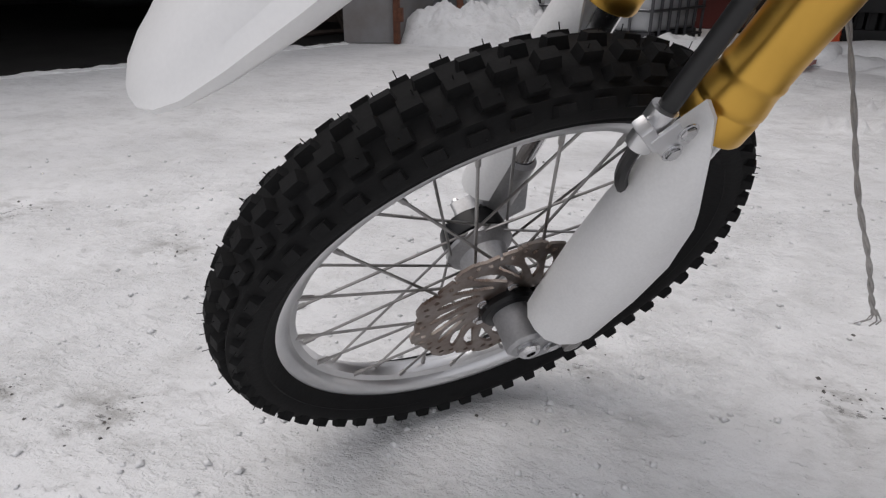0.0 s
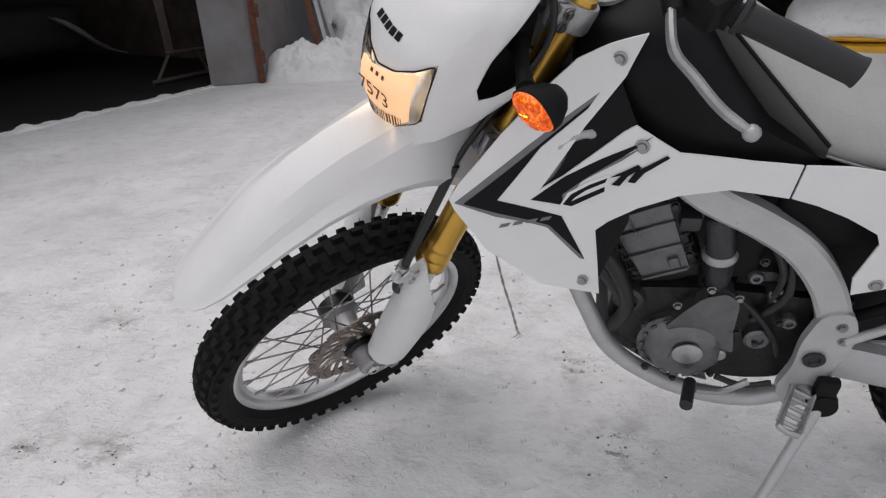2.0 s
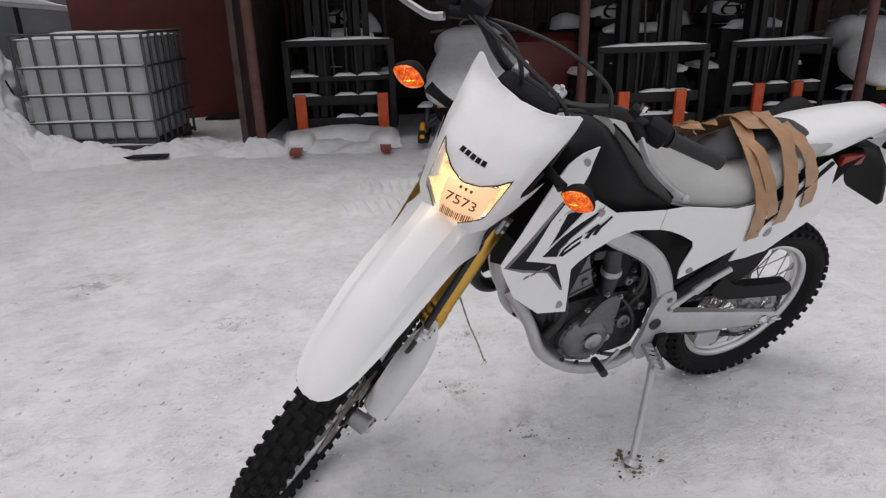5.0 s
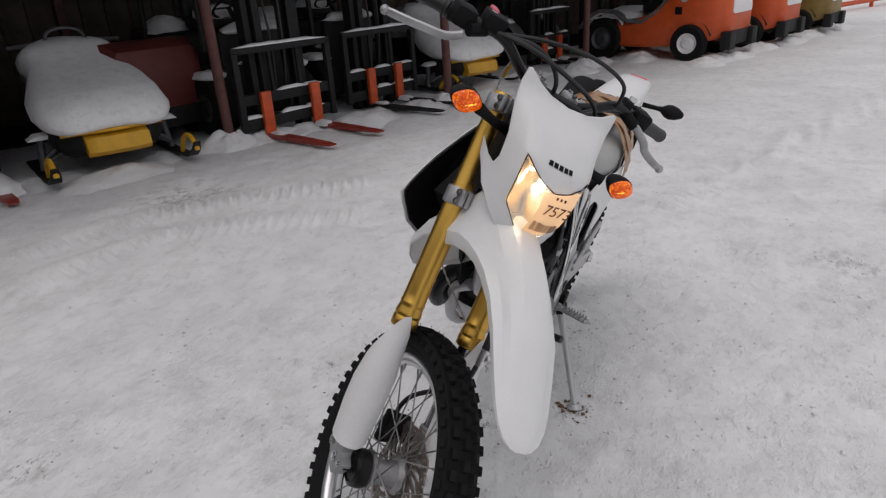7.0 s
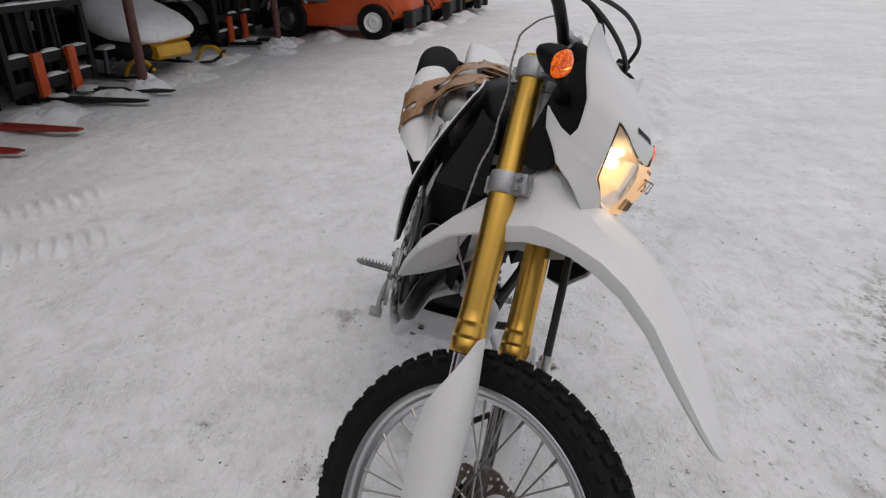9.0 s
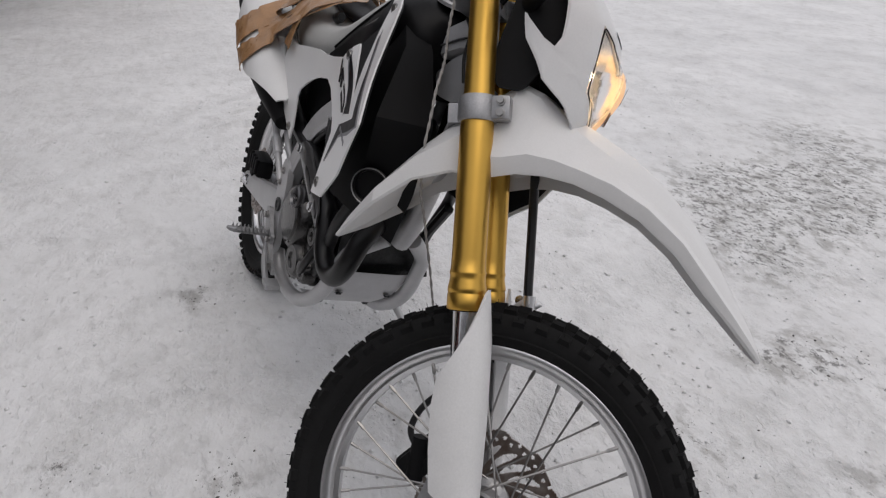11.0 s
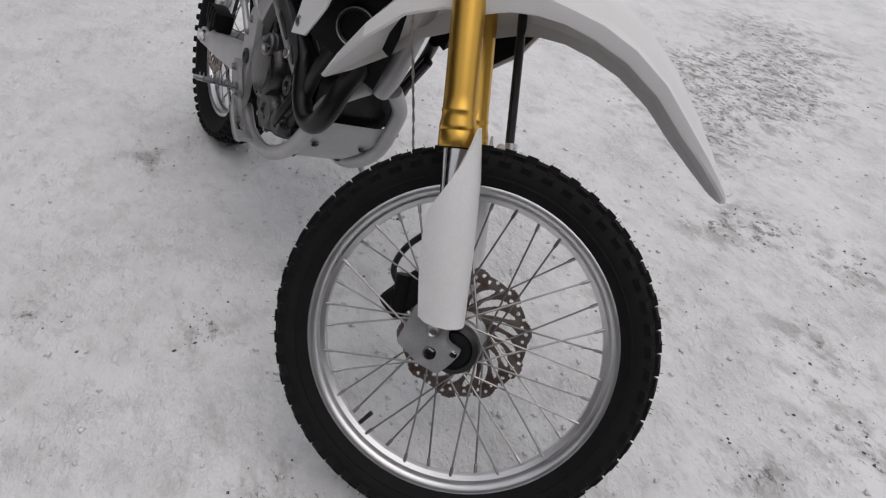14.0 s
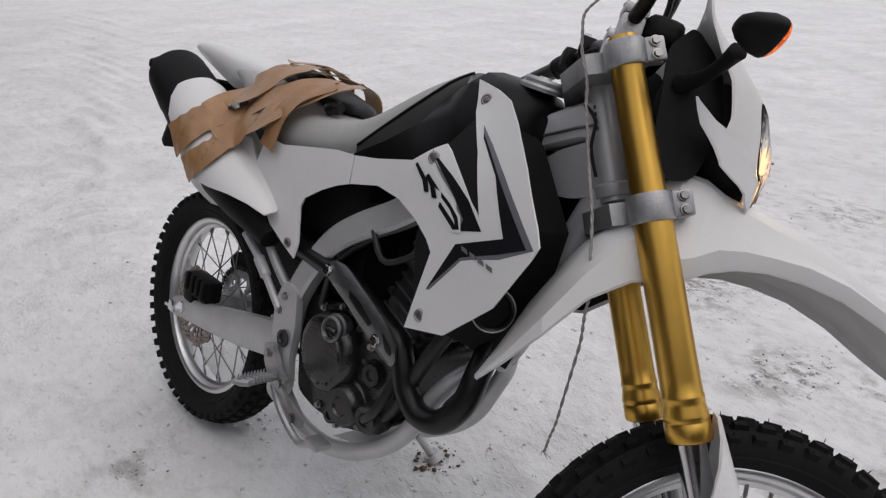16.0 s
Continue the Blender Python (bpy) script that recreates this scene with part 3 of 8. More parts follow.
def brake_disc(my, y, r, parent, n_wave, inner):
    """A wave disc with slots and holes: ring sectors with real openings."""
    th = 0.002
    na, nr = 384, 40
    r0 = inner - 0.012

    def solid(rad, a):
        """Metal or opening at a radius and angle of the disc."""
        if rad > r - 0.0065 + 0.0065 * max(0.0, math.cos(n_wave * a)) ** 0.7:
            return False
        if rad > r - 0.023:
            k = round(a / (2 * math.pi) * 52)
            da = (a - 2 * math.pi * k / 52) * rad
            return da * da + (rad - (r - (0.0105 if k % 2 else 0.0170))) ** 2 > 0.0034 ** 2
        if inner + 0.010 < rad < r - 0.025:
            m_ = (rad - inner - 0.010) / (r - 0.035 - inner)
            u = (a - 9.0 * (rad - inner)) / (2 * math.pi) * n_wave * 2 % 1.0 - 0.5
            return abs(u) > 0.33 * math.sin(math.pi * min(1.0, max(0.0, m_))) ** 0.6
        return True
    verts, faces = [], []
    for i in range(na):
        for j in range(nr + 1):
            a, rad = 2 * math.pi * i / na, r0 + (r - r0) * j / nr
            for z in (y - th, y + th):
                verts.append(my @ V(rad * math.cos(a), rad * math.sin(a), z))
    cell = [[solid(r0 + (r - r0) * (j + 0.5) / nr, 2 * math.pi * (i + 0.5) / na) for j in range(nr)] for i in range(na)]

    def at(i, j, k):
        return ((i % na) * (nr + 1) + j) * 2 + k
    for i in range(na):
        for j in range(nr):
            if not cell[i][j]:
                continue
            faces.append((at(i, j, 1), at(i, j + 1, 1), at(i + 1, j + 1, 1), at(i + 1, j, 1)))
            faces.append((at(i, j, 0), at(i + 1, j, 0), at(i + 1, j + 1, 0), at(i, j + 1, 0)))
            for di, dj, p, q in ((-1, 0, (i, j), (i, j + 1)), (1, 0, (i + 1, j + 1), (i + 1, j)), (0, -1, (i + 1, j), (i, j)), (0, 1, (i, j + 1), (i + 1, j + 1))):
                jj = j + dj
                if not (0 <= jj < nr and cell[(i + di) % na][jj]):
                    faces.append((at(*p, 0), at(*q, 0), at(*q, 1), at(*p, 1)))
    me = bpy.data.meshes.new("brake_disc")
    me.from_pydata(verts, [], faces)
    bm = bmesh.new()
    bm.from_mesh(me)
    bmesh.ops.delete(bm, geom=[v for v in bm.verts if not v.link_faces], context="VERTS")
    d = part("brake_disc", bm, DISC, parent, "wave brake disc with slots, filmed with rust")
    s = 1 if y > 0 else -1
    bolts("disc_bolt", [(my @ V((inner - 0.005) * math.cos(a), (inner - 0.005) * math.sin(a), y + s * th), my.to_3x3() @ V(0, 0, s), 0.006, 0.005) for a in (2 * math.pi * i / 6 + 0.3 for i in range(6))], CHROME, parent)
    return d


# local z of the wheels is +y of the motorcycle
brake_disc(FMY, 0.046, 0.128, fwheel, 10, 0.046)
brake_disc(RMY, -0.066, 0.112, rwheel, 10, 0.044)

FORK_A = radians(28.3)
FORK_D = V(-math.sin(FORK_A), 0, math.cos(FORK_A))
FORK_0 = V(1.252, 0, 0.664)             # a point on the fork legs' middle line


def on_fork(s, y=0.0, ahead=0.0):
    """s metres up the fork legs from their lower rings."""
    side = V(math.cos(FORK_A), 0, math.sin(FORK_A))
    p = FORK_0 + FORK_D * s + side * ahead
    return V(p.x, y, p.z)


def front(name, bm, mat, parent=None, label="", angle=38):
    bm.transform(ST)
    return part(name, bm, mat, parent or bike, label, angle)


FY, GY = 0.089, 0.099      # half spacing of the legs, and of their guards and axle lugs
for s in (1, -1):
    bm = bmesh.new()
    prof = [(0.0245, -0.022), (0.0296, -0.0215), (0.0308, -0.019), (0.0308, 0.002), (0.0300, 0.0035), (0.0300, 0.006), (0.0308, 0.0075), (0.0306, 0.013), (0.0284, 0.025), (0.0280, 0.032), (0.0290, 0.0345), (0.0290, 0.038), (0.0278, 0.041), (0.0274, 0.060),
            (0.0270, 0.20), (0.0270, 0.26), (0.0262, 0.285), (0.0245, 0.325), (0.0236, 0.40), (0.0232, 0.488), (0.0240, 0.492), (0.0240, 0.530), (0.022, 0.541), (0.010, 0.543), (0.0, 0.540)]
    lathe(bm, prof, axis_frame(on_fork(-0.010, s * FY), FORK_D), 28)
    leg = front("fork_leg", bm, GOLD, None, "gold anodised upside-down fork leg")
    bm = bmesh.new()
    lathe(bm, [(0.0, -0.30), (0.0205, -0.30), (0.0205, -0.01), (0.0, -0.01)], axis_frame(on_fork(0, s * FY), FORK_D), 20)
    front("slider", bm, CHROME, leg, "bright steel fork slider")
    bm = bmesh.new()
    lathe(bm, [(0.0215, -0.034), (0.0265, -0.033), (0.0265, -0.021), (0.0215, -0.020)], axis_frame(on_fork(0, s * FY), FORK_D), 20)
    front("dust_seal", bm, BLACK, leg)
    # axle lug
    bm = bmesh.new()
    m = axis_frame(on_fork(-0.30, s * FY), FORK_D)
    lathe(bm, [(0.0, -0.035), (0.020, -0.033), (0.027, -0.02), (0.027, 0.05), (0.0215, 0.055)], m, 18)
    sheet(bm, rounded([(1.356, 0.390), (1.395, 0.385), (1.424, 0.380), (1.430, 0.366), (1.440, 0.362), (1.4615, 0.362), (1.458, 0.340), (1.449, 0.311), (1.4145, 0.307), (1.362, 0.317)], 0.006), lambda u, v: s * (GY + 0.014), 0.026, 0.05, "xz", -s)
    if s > 0:
        lathe(bm, [(0.024, -0.055), (0.026, 0.010), (0.022, 0.014), (0.0, 0.014)], axis_frame((1.4485, s * (GY - 0.002), 0.3496), (0, s, 0)), 20)
    lug = front("axle_lug", bm, ALLOY, leg, "cast aluminium axle clamp")
    bm = bmesh.new()
    lathe(bm, [(0.0, 0), (0.014, 0), (0.0145, 0.006), (0.011, 0.010), (0.006, 0.010), (0.006, 0.004), (0.0, 0.004)], axis_frame((1.4485, s * (GY + 0.012), 0.3496), (0, s, 0)), 18)
    if s > 0:
        front("axle_end", bm, CHROME, lug)
    else:
        bm.free()
    for bx, bz, br in ((1.4185, 0.334, 0.0085), (1.452, 0.355, 0.005)):
        bm = bmesh.new()
        bolt(bm, (bx, s * (GY + 0.0145), bz), (0, s, 0), br, 0.006)
        front("axle_bolt", bm, CHROME, lug)
bm = bmesh.new()
rod(bm, (1.4485, -0.10, 0.3496), (1.4485, 0.10, 0.3496), 0.012, 14)
lathe(bm, [(0.012, 0.043), (0.036, 0.045), (0.037, 0.056), (0.034, 0.060), (0.022, 0.062), (0.020, 0.082), (0.012, 0.082)], Matrix.Translation((1.4485, 0, 0.3496)) @ YAX, 24)
lathe(bm, [(0.012, -0.043), (0.043, -0.048), (0.045, -0.058), (0.043, -0.074), (0.034, -0.080), (0.030, -0.076), (0.012, -0.076)], Matrix.Translation((1.4485, 0, 0.3496)) @ YAX, 24)
front("front_axle", bm, GLOSSBLACK, None, "black axle spacers")

# fork guards: white shells in front of the sliders
for s in (1, -1):
    bm = bmesh.new()
    #        ahead, outward, top along the leg, bottom
    cols = [(0.026, -0.034, -0.085, -0.310), (0.040, -0.022, -0.040, -0.317), (0.046, -0.004, 0.002, -0.322), (0.044, 0.014, -0.004, -0.323), (0.036, 0.030, -0.028, -0.323), (0.020, 0.041, -0.060, -0.322), (0.000, 0.046, -0.090, -0.319), (-0.020, 0.045, -0.116, -0.314), (-0.034, 0.040, -0.134, -0.306)]
    outer, inner = [], []
    for a_, o_, top_, low_ in cols:
        ro, ri = [], []
        for j in range(9):
            t = j / 8
            d = top_ + (low_ - top_) * t
            k = 0.86 + 0.14 * min(1.0, t * 4) - 0.10 * max(0.0, t - 0.6) / 0.4
            ro.append(on_fork(d, s * (GY + o_ * k), a_ * k))
            ri.append(on_fork(d, s * (GY + o_ * k * 0.9), a_ * k * 0.9 - 0.0006))
        outer.append(ro)
        inner.append(ri)
    loft(bm, [o + i[::-1] for o, i in zip(outer, inner)])
    g = front("fork_guard", bm, WHITE_MATT, None, "scuffed white plastic fork guard", 50)
    bm = bmesh.new()
    lathe(bm, [(0.0045, 0.0), (0.0115, 0.0), (0.0115, 0.006), (0.0075, 0.007), (0.0045, 0.005)], axis_frame(V(1.4046, s * (GY + 0.034), 0.374), (0, s, 0)), 18, closed=True)
    bolt(bm, V(1.4046, s * (GY + 0.035), 0.374), (0, s, 0), 0.005, 0.005)
    front("guard_bolt", bm, STEEL, g)


def plate_surface(ctrl):
    """A smooth depth (thin plate) through (u, v, depth) control points."""
    c = np.array(ctrl, float)
    n = len(c)

    def k(r2):
        return np.where(r2 > 1e-12, 0.5 * r2 * np.log(r2 + 1e-12), 0.0)
    d2 = ((c[:, None, :2] - c[None, :, :2]) ** 2).sum(2)
    a = np.zeros((n + 3, n + 3))
    a[:n, :n] = k(d2) + 0.0004 * np.eye(n)
    a[:n, n] = a[n, :n] = 1
    a[:n, n + 1:] = c[:, :2]
    a[n + 1:, :n] = c[:, :2].T
    w = np.linalg.solve(a, np.concatenate([c[:, 2], np.zeros(3)]))

    def fn(u, v):
        r2 = (c[:, 0] - u) ** 2 + (c[:, 1] - v) ** 2
        return float(k(r2) @ w[:n] + w[n] + w[n + 1] * u + w[n + 2] * v)
    return fn


def table(us, vs, rows):
    """Bilinear depth over a grid of |u| columns and v rows (v rising)."""
    def fn(u, v):
        u = min(max(abs(u), us[0]), us[-1])
        v = min(max(v, vs[0]), vs[-1])
        i = max(k for k in range(len(us) - 1) if us[k] <= u)
        j = max(k for k in range(len(vs) - 1) if vs[k] <= v)
        a, b = (u - us[i]) / (us[i + 1] - us[i]), (v - vs[j]) / (vs[j + 1] - vs[j])
        a, b = a * a * (3 - 2 * a) * 0.5 + a * 0.5, b * b * (3 - 2 * b) * 0.3 + b * 0.7
        return (rows[j][i] * (1 - a) + rows[j][i + 1] * a) * (1 - b) + (rows[j + 1][i] * (1 - a) + rows[j + 1][i + 1] * a) * b
    return fn


# side bodywork, the same on both sides
BODY = plate_surface([(0.89, 1.033, 0.118), (0.855, 1.062, 0.108), (0.945, 1.04, 0.132), (1.0, 1.0, 0.160), (1.06, 0.93, 0.196), (1.118, 0.868, 0.219), (1.06, 0.76, 0.212), (0.98, 0.69, 0.202),
                      (0.895, 0.66, 0.192), (0.91, 0.80, 0.185), (0.98, 0.86, 0.190), (0.93, 0.955, 0.158), (0.853, 0.927, 0.168), (0.80, 0.88, 0.165), (0.72, 0.87, 0.154), (0.64, 0.86, 0.147),
                      (0.50, 0.84, 0.146), (0.50, 0.66, 0.146), (0.40, 0.76, 0.150), (0.32, 0.80, 0.152), (0.31, 0.70, 0.146)])
SHROUD = [(0.855, 1.062), (0.905, 1.052), (0.945, 1.040), (0.985, 1.010), (1.045, 0.955), (1.104, 0.890), (1.119, 0.868), (1.112, 0.848), (1.068, 0.764), (0.985, 0.686), (0.895, 0.660), (0.902, 0.735), (0.908, 0.790),
          (0.890, 0.806), (0.850, 0.828), (0.795, 0.845), (0.725, 0.850), (0.642, 0.832), (0.634, 0.884), (0.700, 0.893), (0.800, 0.913), (0.842, 0.942), (0.862, 0.954), (0.878, 0.946), (0.958, 0.886), (0.990, 0.868),
          (0.930, 0.955), (0.880, 1.012)]
SIDE = [(0.630, 0.883), (0.638, 0.831), (0.600, 0.818), (0.555, 0.797), (0.508, 0.768), (0.499, 0.748), (0.513, 0.675), (0.506, 0.640), (0.470, 0.652), (0.400, 0.682), (0.310, 0.722), (0.318, 0.790), (0.338, 0.858), (0.400, 0.853), (0.500, 0.870), (0.570, 0.881)]
EDGE_V = [(1.112, 0.861), (1.058, 0.901), (1.010, 0.935), (0.955, 0.971), (0.913, 0.996), (0.924, 0.982), (0.990, 0.932), (1.052, 0.858), (0.958, 0.819), (0.921, 0.734), (0.929, 0.737), (0.979, 0.801), (1.000, 0.810), (1.054, 0.829)]
DECAL_V = [(1.099, 0.858), (1.051, 0.893), (1.004, 0.927), (0.950, 0.966), (0.922, 0.985), (0.928, 0.977), (0.990, 0.932), (1.051, 0.858), (0.958, 0.820), (0.922, 0.737), (0.976, 0.805), (0.999, 0.815), (1.050, 0.835)]
DECAL_S = [(1.003, 0.853), (0.956, 0.886), (0.906, 0.911), (0.840, 0.940), (0.878, 0.914), (0.930, 0.880), (0.957, 0.840)]
FADE_S = [(0.958, 0.858), (0.925, 0.882), (0.880, 0.908), (0.852, 0.928), (0.878, 0.914), (0.930, 0.880), (0.957, 0.845)]
CLEAR = [(0.962, 0.838), (0.951, 0.860), (0.922, 0.878), (0.893, 0.889), (0.893, 0.858), (0.944, 0.834)]
LOGO = [[(0.957, 0.842), (0.946, 0.858), (0.920, 0.873), (0.896, 0.883), (0.899, 0.876), (0.925, 0.864), (0.940, 0.853), (0.946, 0.846), (0.899, 0.869), (0.899, 0.861), (0.944, 0.838)],
        [(0.892, 0.884), (0.856, 0.903), (0.851, 0.898), (0.868, 0.886), (0.879, 0.870), (0.890, 0.872), (0.877, 0.887)],
        [(0.868, 0.876), (0.858, 0.893), (0.818, 0.913), (0.814, 0.909), (0.846, 0.890), (0.858, 0.874)]]
for s in (1, -1):
    bm = bmesh.new()
    sheet(bm, SHROUD, lambda u, v: s * BODY(u, v), 0.0035, 0.022, "xz", -s)
    shroud = part("radiator_shroud", bm, WHITE, bike, "glossy white plastic shroud with charcoal graphics", 50)
    bm = bmesh.new()
    sheet(bm, DECAL_V, lambda u, v: s * (BODY(u, v) + 0.0008), 0.0007, 0.022, "xz", -s)
    part("decal", bm, DECALDARK, shroud, "charcoal arrow graphic", 50)
    bm = bmesh.new()
    sheet(bm, DECAL_S, lambda u, v: s * (BODY(u, v) + 0.0008), 0.0007, 0.022, "xz", -s)
    part("decal", bm, DECALDARK, shroud, "charcoal wedge graphic", 50)
    for o, mt, up in ((EDGE_V, DECALGREY, 0.0003), (FADE_S, DECALGREY, 0.0012), (CLEAR, WHITE, 0.0016)):
        bm = bmesh.new()
        sheet(bm, o, lambda u, v: s * (BODY(u, v) + up), 0.0007, 0.022, "xz", -s)
        part("decal", bm, mt, shroud, "thin graphic edge" if mt is DECALGREY else "", 50)
    for lg in LOGO:
        bm = bmesh.new()
        sheet(bm, lg, lambda u, v: s * (BODY(u, v) + 0.0021), 0.0007, 0.022, "xz", -s)
        part("logo_stroke", bm, DECALDARK, shroud, "slanted logo stroke", 50)
    for k in range(4):
        x0 = 1.050 - 0.020 * k
        bm = bmesh.new()
        sheet(bm, [(x0, 0.8085 + 0.002 * k), (x0 - 0.004, 0.8145 + 0.002 * k), (x0 - 0.018, 0.816 + 0.002 * k), (x0 - 0.014, 0.810 + 0.002 * k)], lambda u, v: s * (BODY(u, v) + 0.0014), 0.0007, 0.03, "xz", -s)
        part("logo_block", bm, DECALGREY, shroud, "small grey slanted block", 50)
    bm = bmesh.new()
    sheet(bm, SIDE, lambda u, v: s * (BODY(u, v) - 0.001), 0.0035, 0.022, "xz", -s)
    cover = part("side_cover", bm, WHITE, bike, "glossy white side cover under the seat", 50)
    for (x, z), host in (((0.89, 1.033), shroud), ((0.853, 0.928), shroud), ((0.924, 0.692), shroud), ((0.478, 0.665), cover)):
        bm = bmesh.new()
        lathe(bm, [(0.0105, 0.0), (0.0105, 0.002), (0.008, 0.003), (0.0062, 0.0022), (0.0055, 0.004), (0.0, 0.0045)], axis_frame((x, s * (BODY(x, z) - 0.0005), z), (0.2, s, 0.1)), 16)
        part("fastener", bm, STEEL, host, "round steel fastener")

# black inner shroud and radiators
for s in (1, -1):
    bm = bmesh.new()
    loft(bm, [[(0.90, s * 0.05, 1.02), (0.975, s * 0.06, 0.985), (0.965, s * 0.110, 0.985), (0.90, s * 0.095, 1.02)],
              [(0.88, s * 0.05, 0.90), (1.06, s * 0.06, 0.87), (1.050, s * 0.165, 0.87), (0.88, s * 0.135, 0.90)],
              [(0.89, s * 0.04, 0.76), (1.045, s * 0.050, 0.735), (0.985, s * 0.135, 0.76), (0.90, s * 0.150, 0.76)],
              [(0.88, s * 0.04, 0.655), (1.005, s * 0.045, 0.615), (0.955, s * 0.125, 0.655), (0.885, s * 0.150, 0.662)]][:3 if s > 0 else 4])
    rad = part("radiator_housing", bm, BLACK, bike, "matt black inner shroud beside the radiator")
INNER = [(0.905, 1.046), (0.943, 1.034), (0.980, 1.006), (1.041, 0.951), (1.099, 0.888), (1.112, 0.868), (1.106, 0.850), (1.063, 0.768), (0.982, 0.692), (0.905, 0.668), (0.86, 0.80), (0.86, 0.95)]
for s in (1, -1):
    bm = bmesh.new()
    sheet(bm, INNER, lambda u, v: s * (BODY(u, v) - 0.0045), 0.004, 0.03, "xz", -s)
    part("inner_shroud", bm, BLACK, bike, "matt black lining behind the shroud", 50)
# radiator end tank and its pipe, seen between the arms of the shroud
bm = bmesh.new()
tube(bm, catmull([V(u, BODY(u, v) - d, v) for u, v, d in ((1.000, 0.868, 0.016), (0.982, 0.884, 0.012), (0.966, 0.908, 0.012), (0.952, 0.932, 0.018))], 4), [0.007, 0.009, 0.010, 0.011, 0.011, 0.011, 0.011, 0.011, 0.011, 0.011, 0.010, 0.009, 0.007], 14)
radtank = part("radiator_tank", bm, MIDALLOY, bike, "grey radiator end tank behind the shroud", 60)
bm = bmesh.new()
tube(bm, catmull([V(u, BODY(u, v) - d, v) for u, v, d in ((0.968, 0.924, 0.010), (0.946, 0.938, 0.007), (0.924, 0.940, 0.010), (0.908, 0.930, 0.022))], 4), [0.0095, 0.0095, 0.0080, 0.0072, 0.0072, 0.0072, 0.0072, 0.0072, 0.009, 0.009, 0.009, 0.0072, 0.0072], 14)
part("radiator_pipe", bm, ALLOY, radtank, "bright pipe stub", 60)
bm = bmesh.new()
lathe(bm, [(0.0, -0.02), (0.036, -0.02), (0.036, 0.006), (0.0335, 0.009), (0.030, 0.006), (0.029, -0.002), (0.0, -0.002)], axis_frame((1.000, -0.117, 0.727), (0.80, -0.60, 0.06)), 32)
ring = part("intake_ring", bm, GLOSSBLACK, bike, "round black ring on the inner shroud")
bm = bmesh.new()
lathe(bm, [(0.0335, 0.0088), (0.0350, 0.0102), (0.0362, 0.0088), (0.0355, 0.0070)], axis_frame((1.000, -0.117, 0.727), (0.80, -0.60, 0.06)), 32)
part("ring_edge", bm, ALLOY, ring, "thin bright edge")

# tank cover
bm = bmesh.new()
spec = [(0.952, 1.030, 0.985, 0.040, 0.060), (0.940, 1.048, 0.955, 0.060, 0.082), (0.90, 1.070, 0.89, 0.078, 0.112), (0.83, 1.085, 0.885, 0.078, 0.126), (0.76, 1.050, 0.875, 0.058, 0.124), (0.68, 0.965, 0.87, 0.060, 0.124), (0.61, 0.900, 0.865, 0.075, 0.128)]
rings = []
for x, zt, zb, wt, wb in spec:
    zm = zb + (zt - zb) * 0.55
    rings.append([V(x, y, z) for y, z in ((-wb, zb), (-wb, zm), (-wt * 1.25, zt - 0.028), (-wt * 0.8, zt - 0.007), (-wt * 0.3, zt), (wt * 0.3, zt), (wt * 0.8, zt - 0.007), (wt * 1.25, zt - 0.028), (wb, zm), (wb, zb))])
loft(bm, rings)
tank = part("fuel_tank", bm, TANKBLACK, bike, "matt black fuel tank cover", 60)
bm = bmesh.new()
lathe(bm, [(0.038, 0.0), (0.038, 0.006), (0.034, 0.010), (0.034, 0.016), (0.030, 0.020), (0.012, 0.020), (0.010, 0.023), (0.0, 0.023)], axis_frame((0.905, -0.008, 1.068), (0.12, 0, 1)), 28)
part("filler_cap", bm, ALLOY, tank, "round grey filler cap")

# seat
bm = bmesh.new()
spec = [(0.775, 1.078, 1.03, 0.045), (0.75, 1.070, 0.99, 0.062), (0.70, 1.045, 0.93, 0.082), (0.65, 1.008, 0.885, 0.100), (0.60, 0.970, 0.872, 0.114), (0.54, 0.945, 0.858, 0.124), (0.47, 0.936, 0.845, 0.130), (0.40, 0.938, 0.838, 0.132), (0.33, 0.950, 0.838, 0.130),
        (0.25, 0.968, 0.868, 0.122), (0.17, 0.980, 0.905, 0.108), (0.10, 0.985, 0.94, 0.092), (0.05, 0.985, 0.955, 0.08)]
rings = []
for x, zt, zb, w in spec:
    h = zt - zb
    prof = [(-0.90, 0.0), (-1.0, 0.18), (-1.0, 0.42), (-0.95, 0.68), (-0.80, 0.86), (-0.52, 0.965), (-0.2, 1.0), (0.2, 1.0), (0.52, 0.965), (0.80, 0.86), (0.95, 0.68), (1.0, 0.42), (1.0, 0.18), (0.90, 0.0)]
    rings.append([V(x, a * w, zb + b * h) for a, b in prof])
smooth = []
for a, b, c, d in zip([rings[0]] + rings[:-2], rings[:-1], rings[1:], rings[2:] + [rings[-1]]):
    for t in (0.0, 0.5):
        smooth.append([catmull([a[k], b[k], c[k], d[k]], 2)[2 + (1 if t else 0)] for k in range(len(a))])
smooth.append(rings[-1])
loft(bm, smooth)
seat = part("seat", bm, SEAT, bike, "light grey vinyl seat with a dark front", 60)
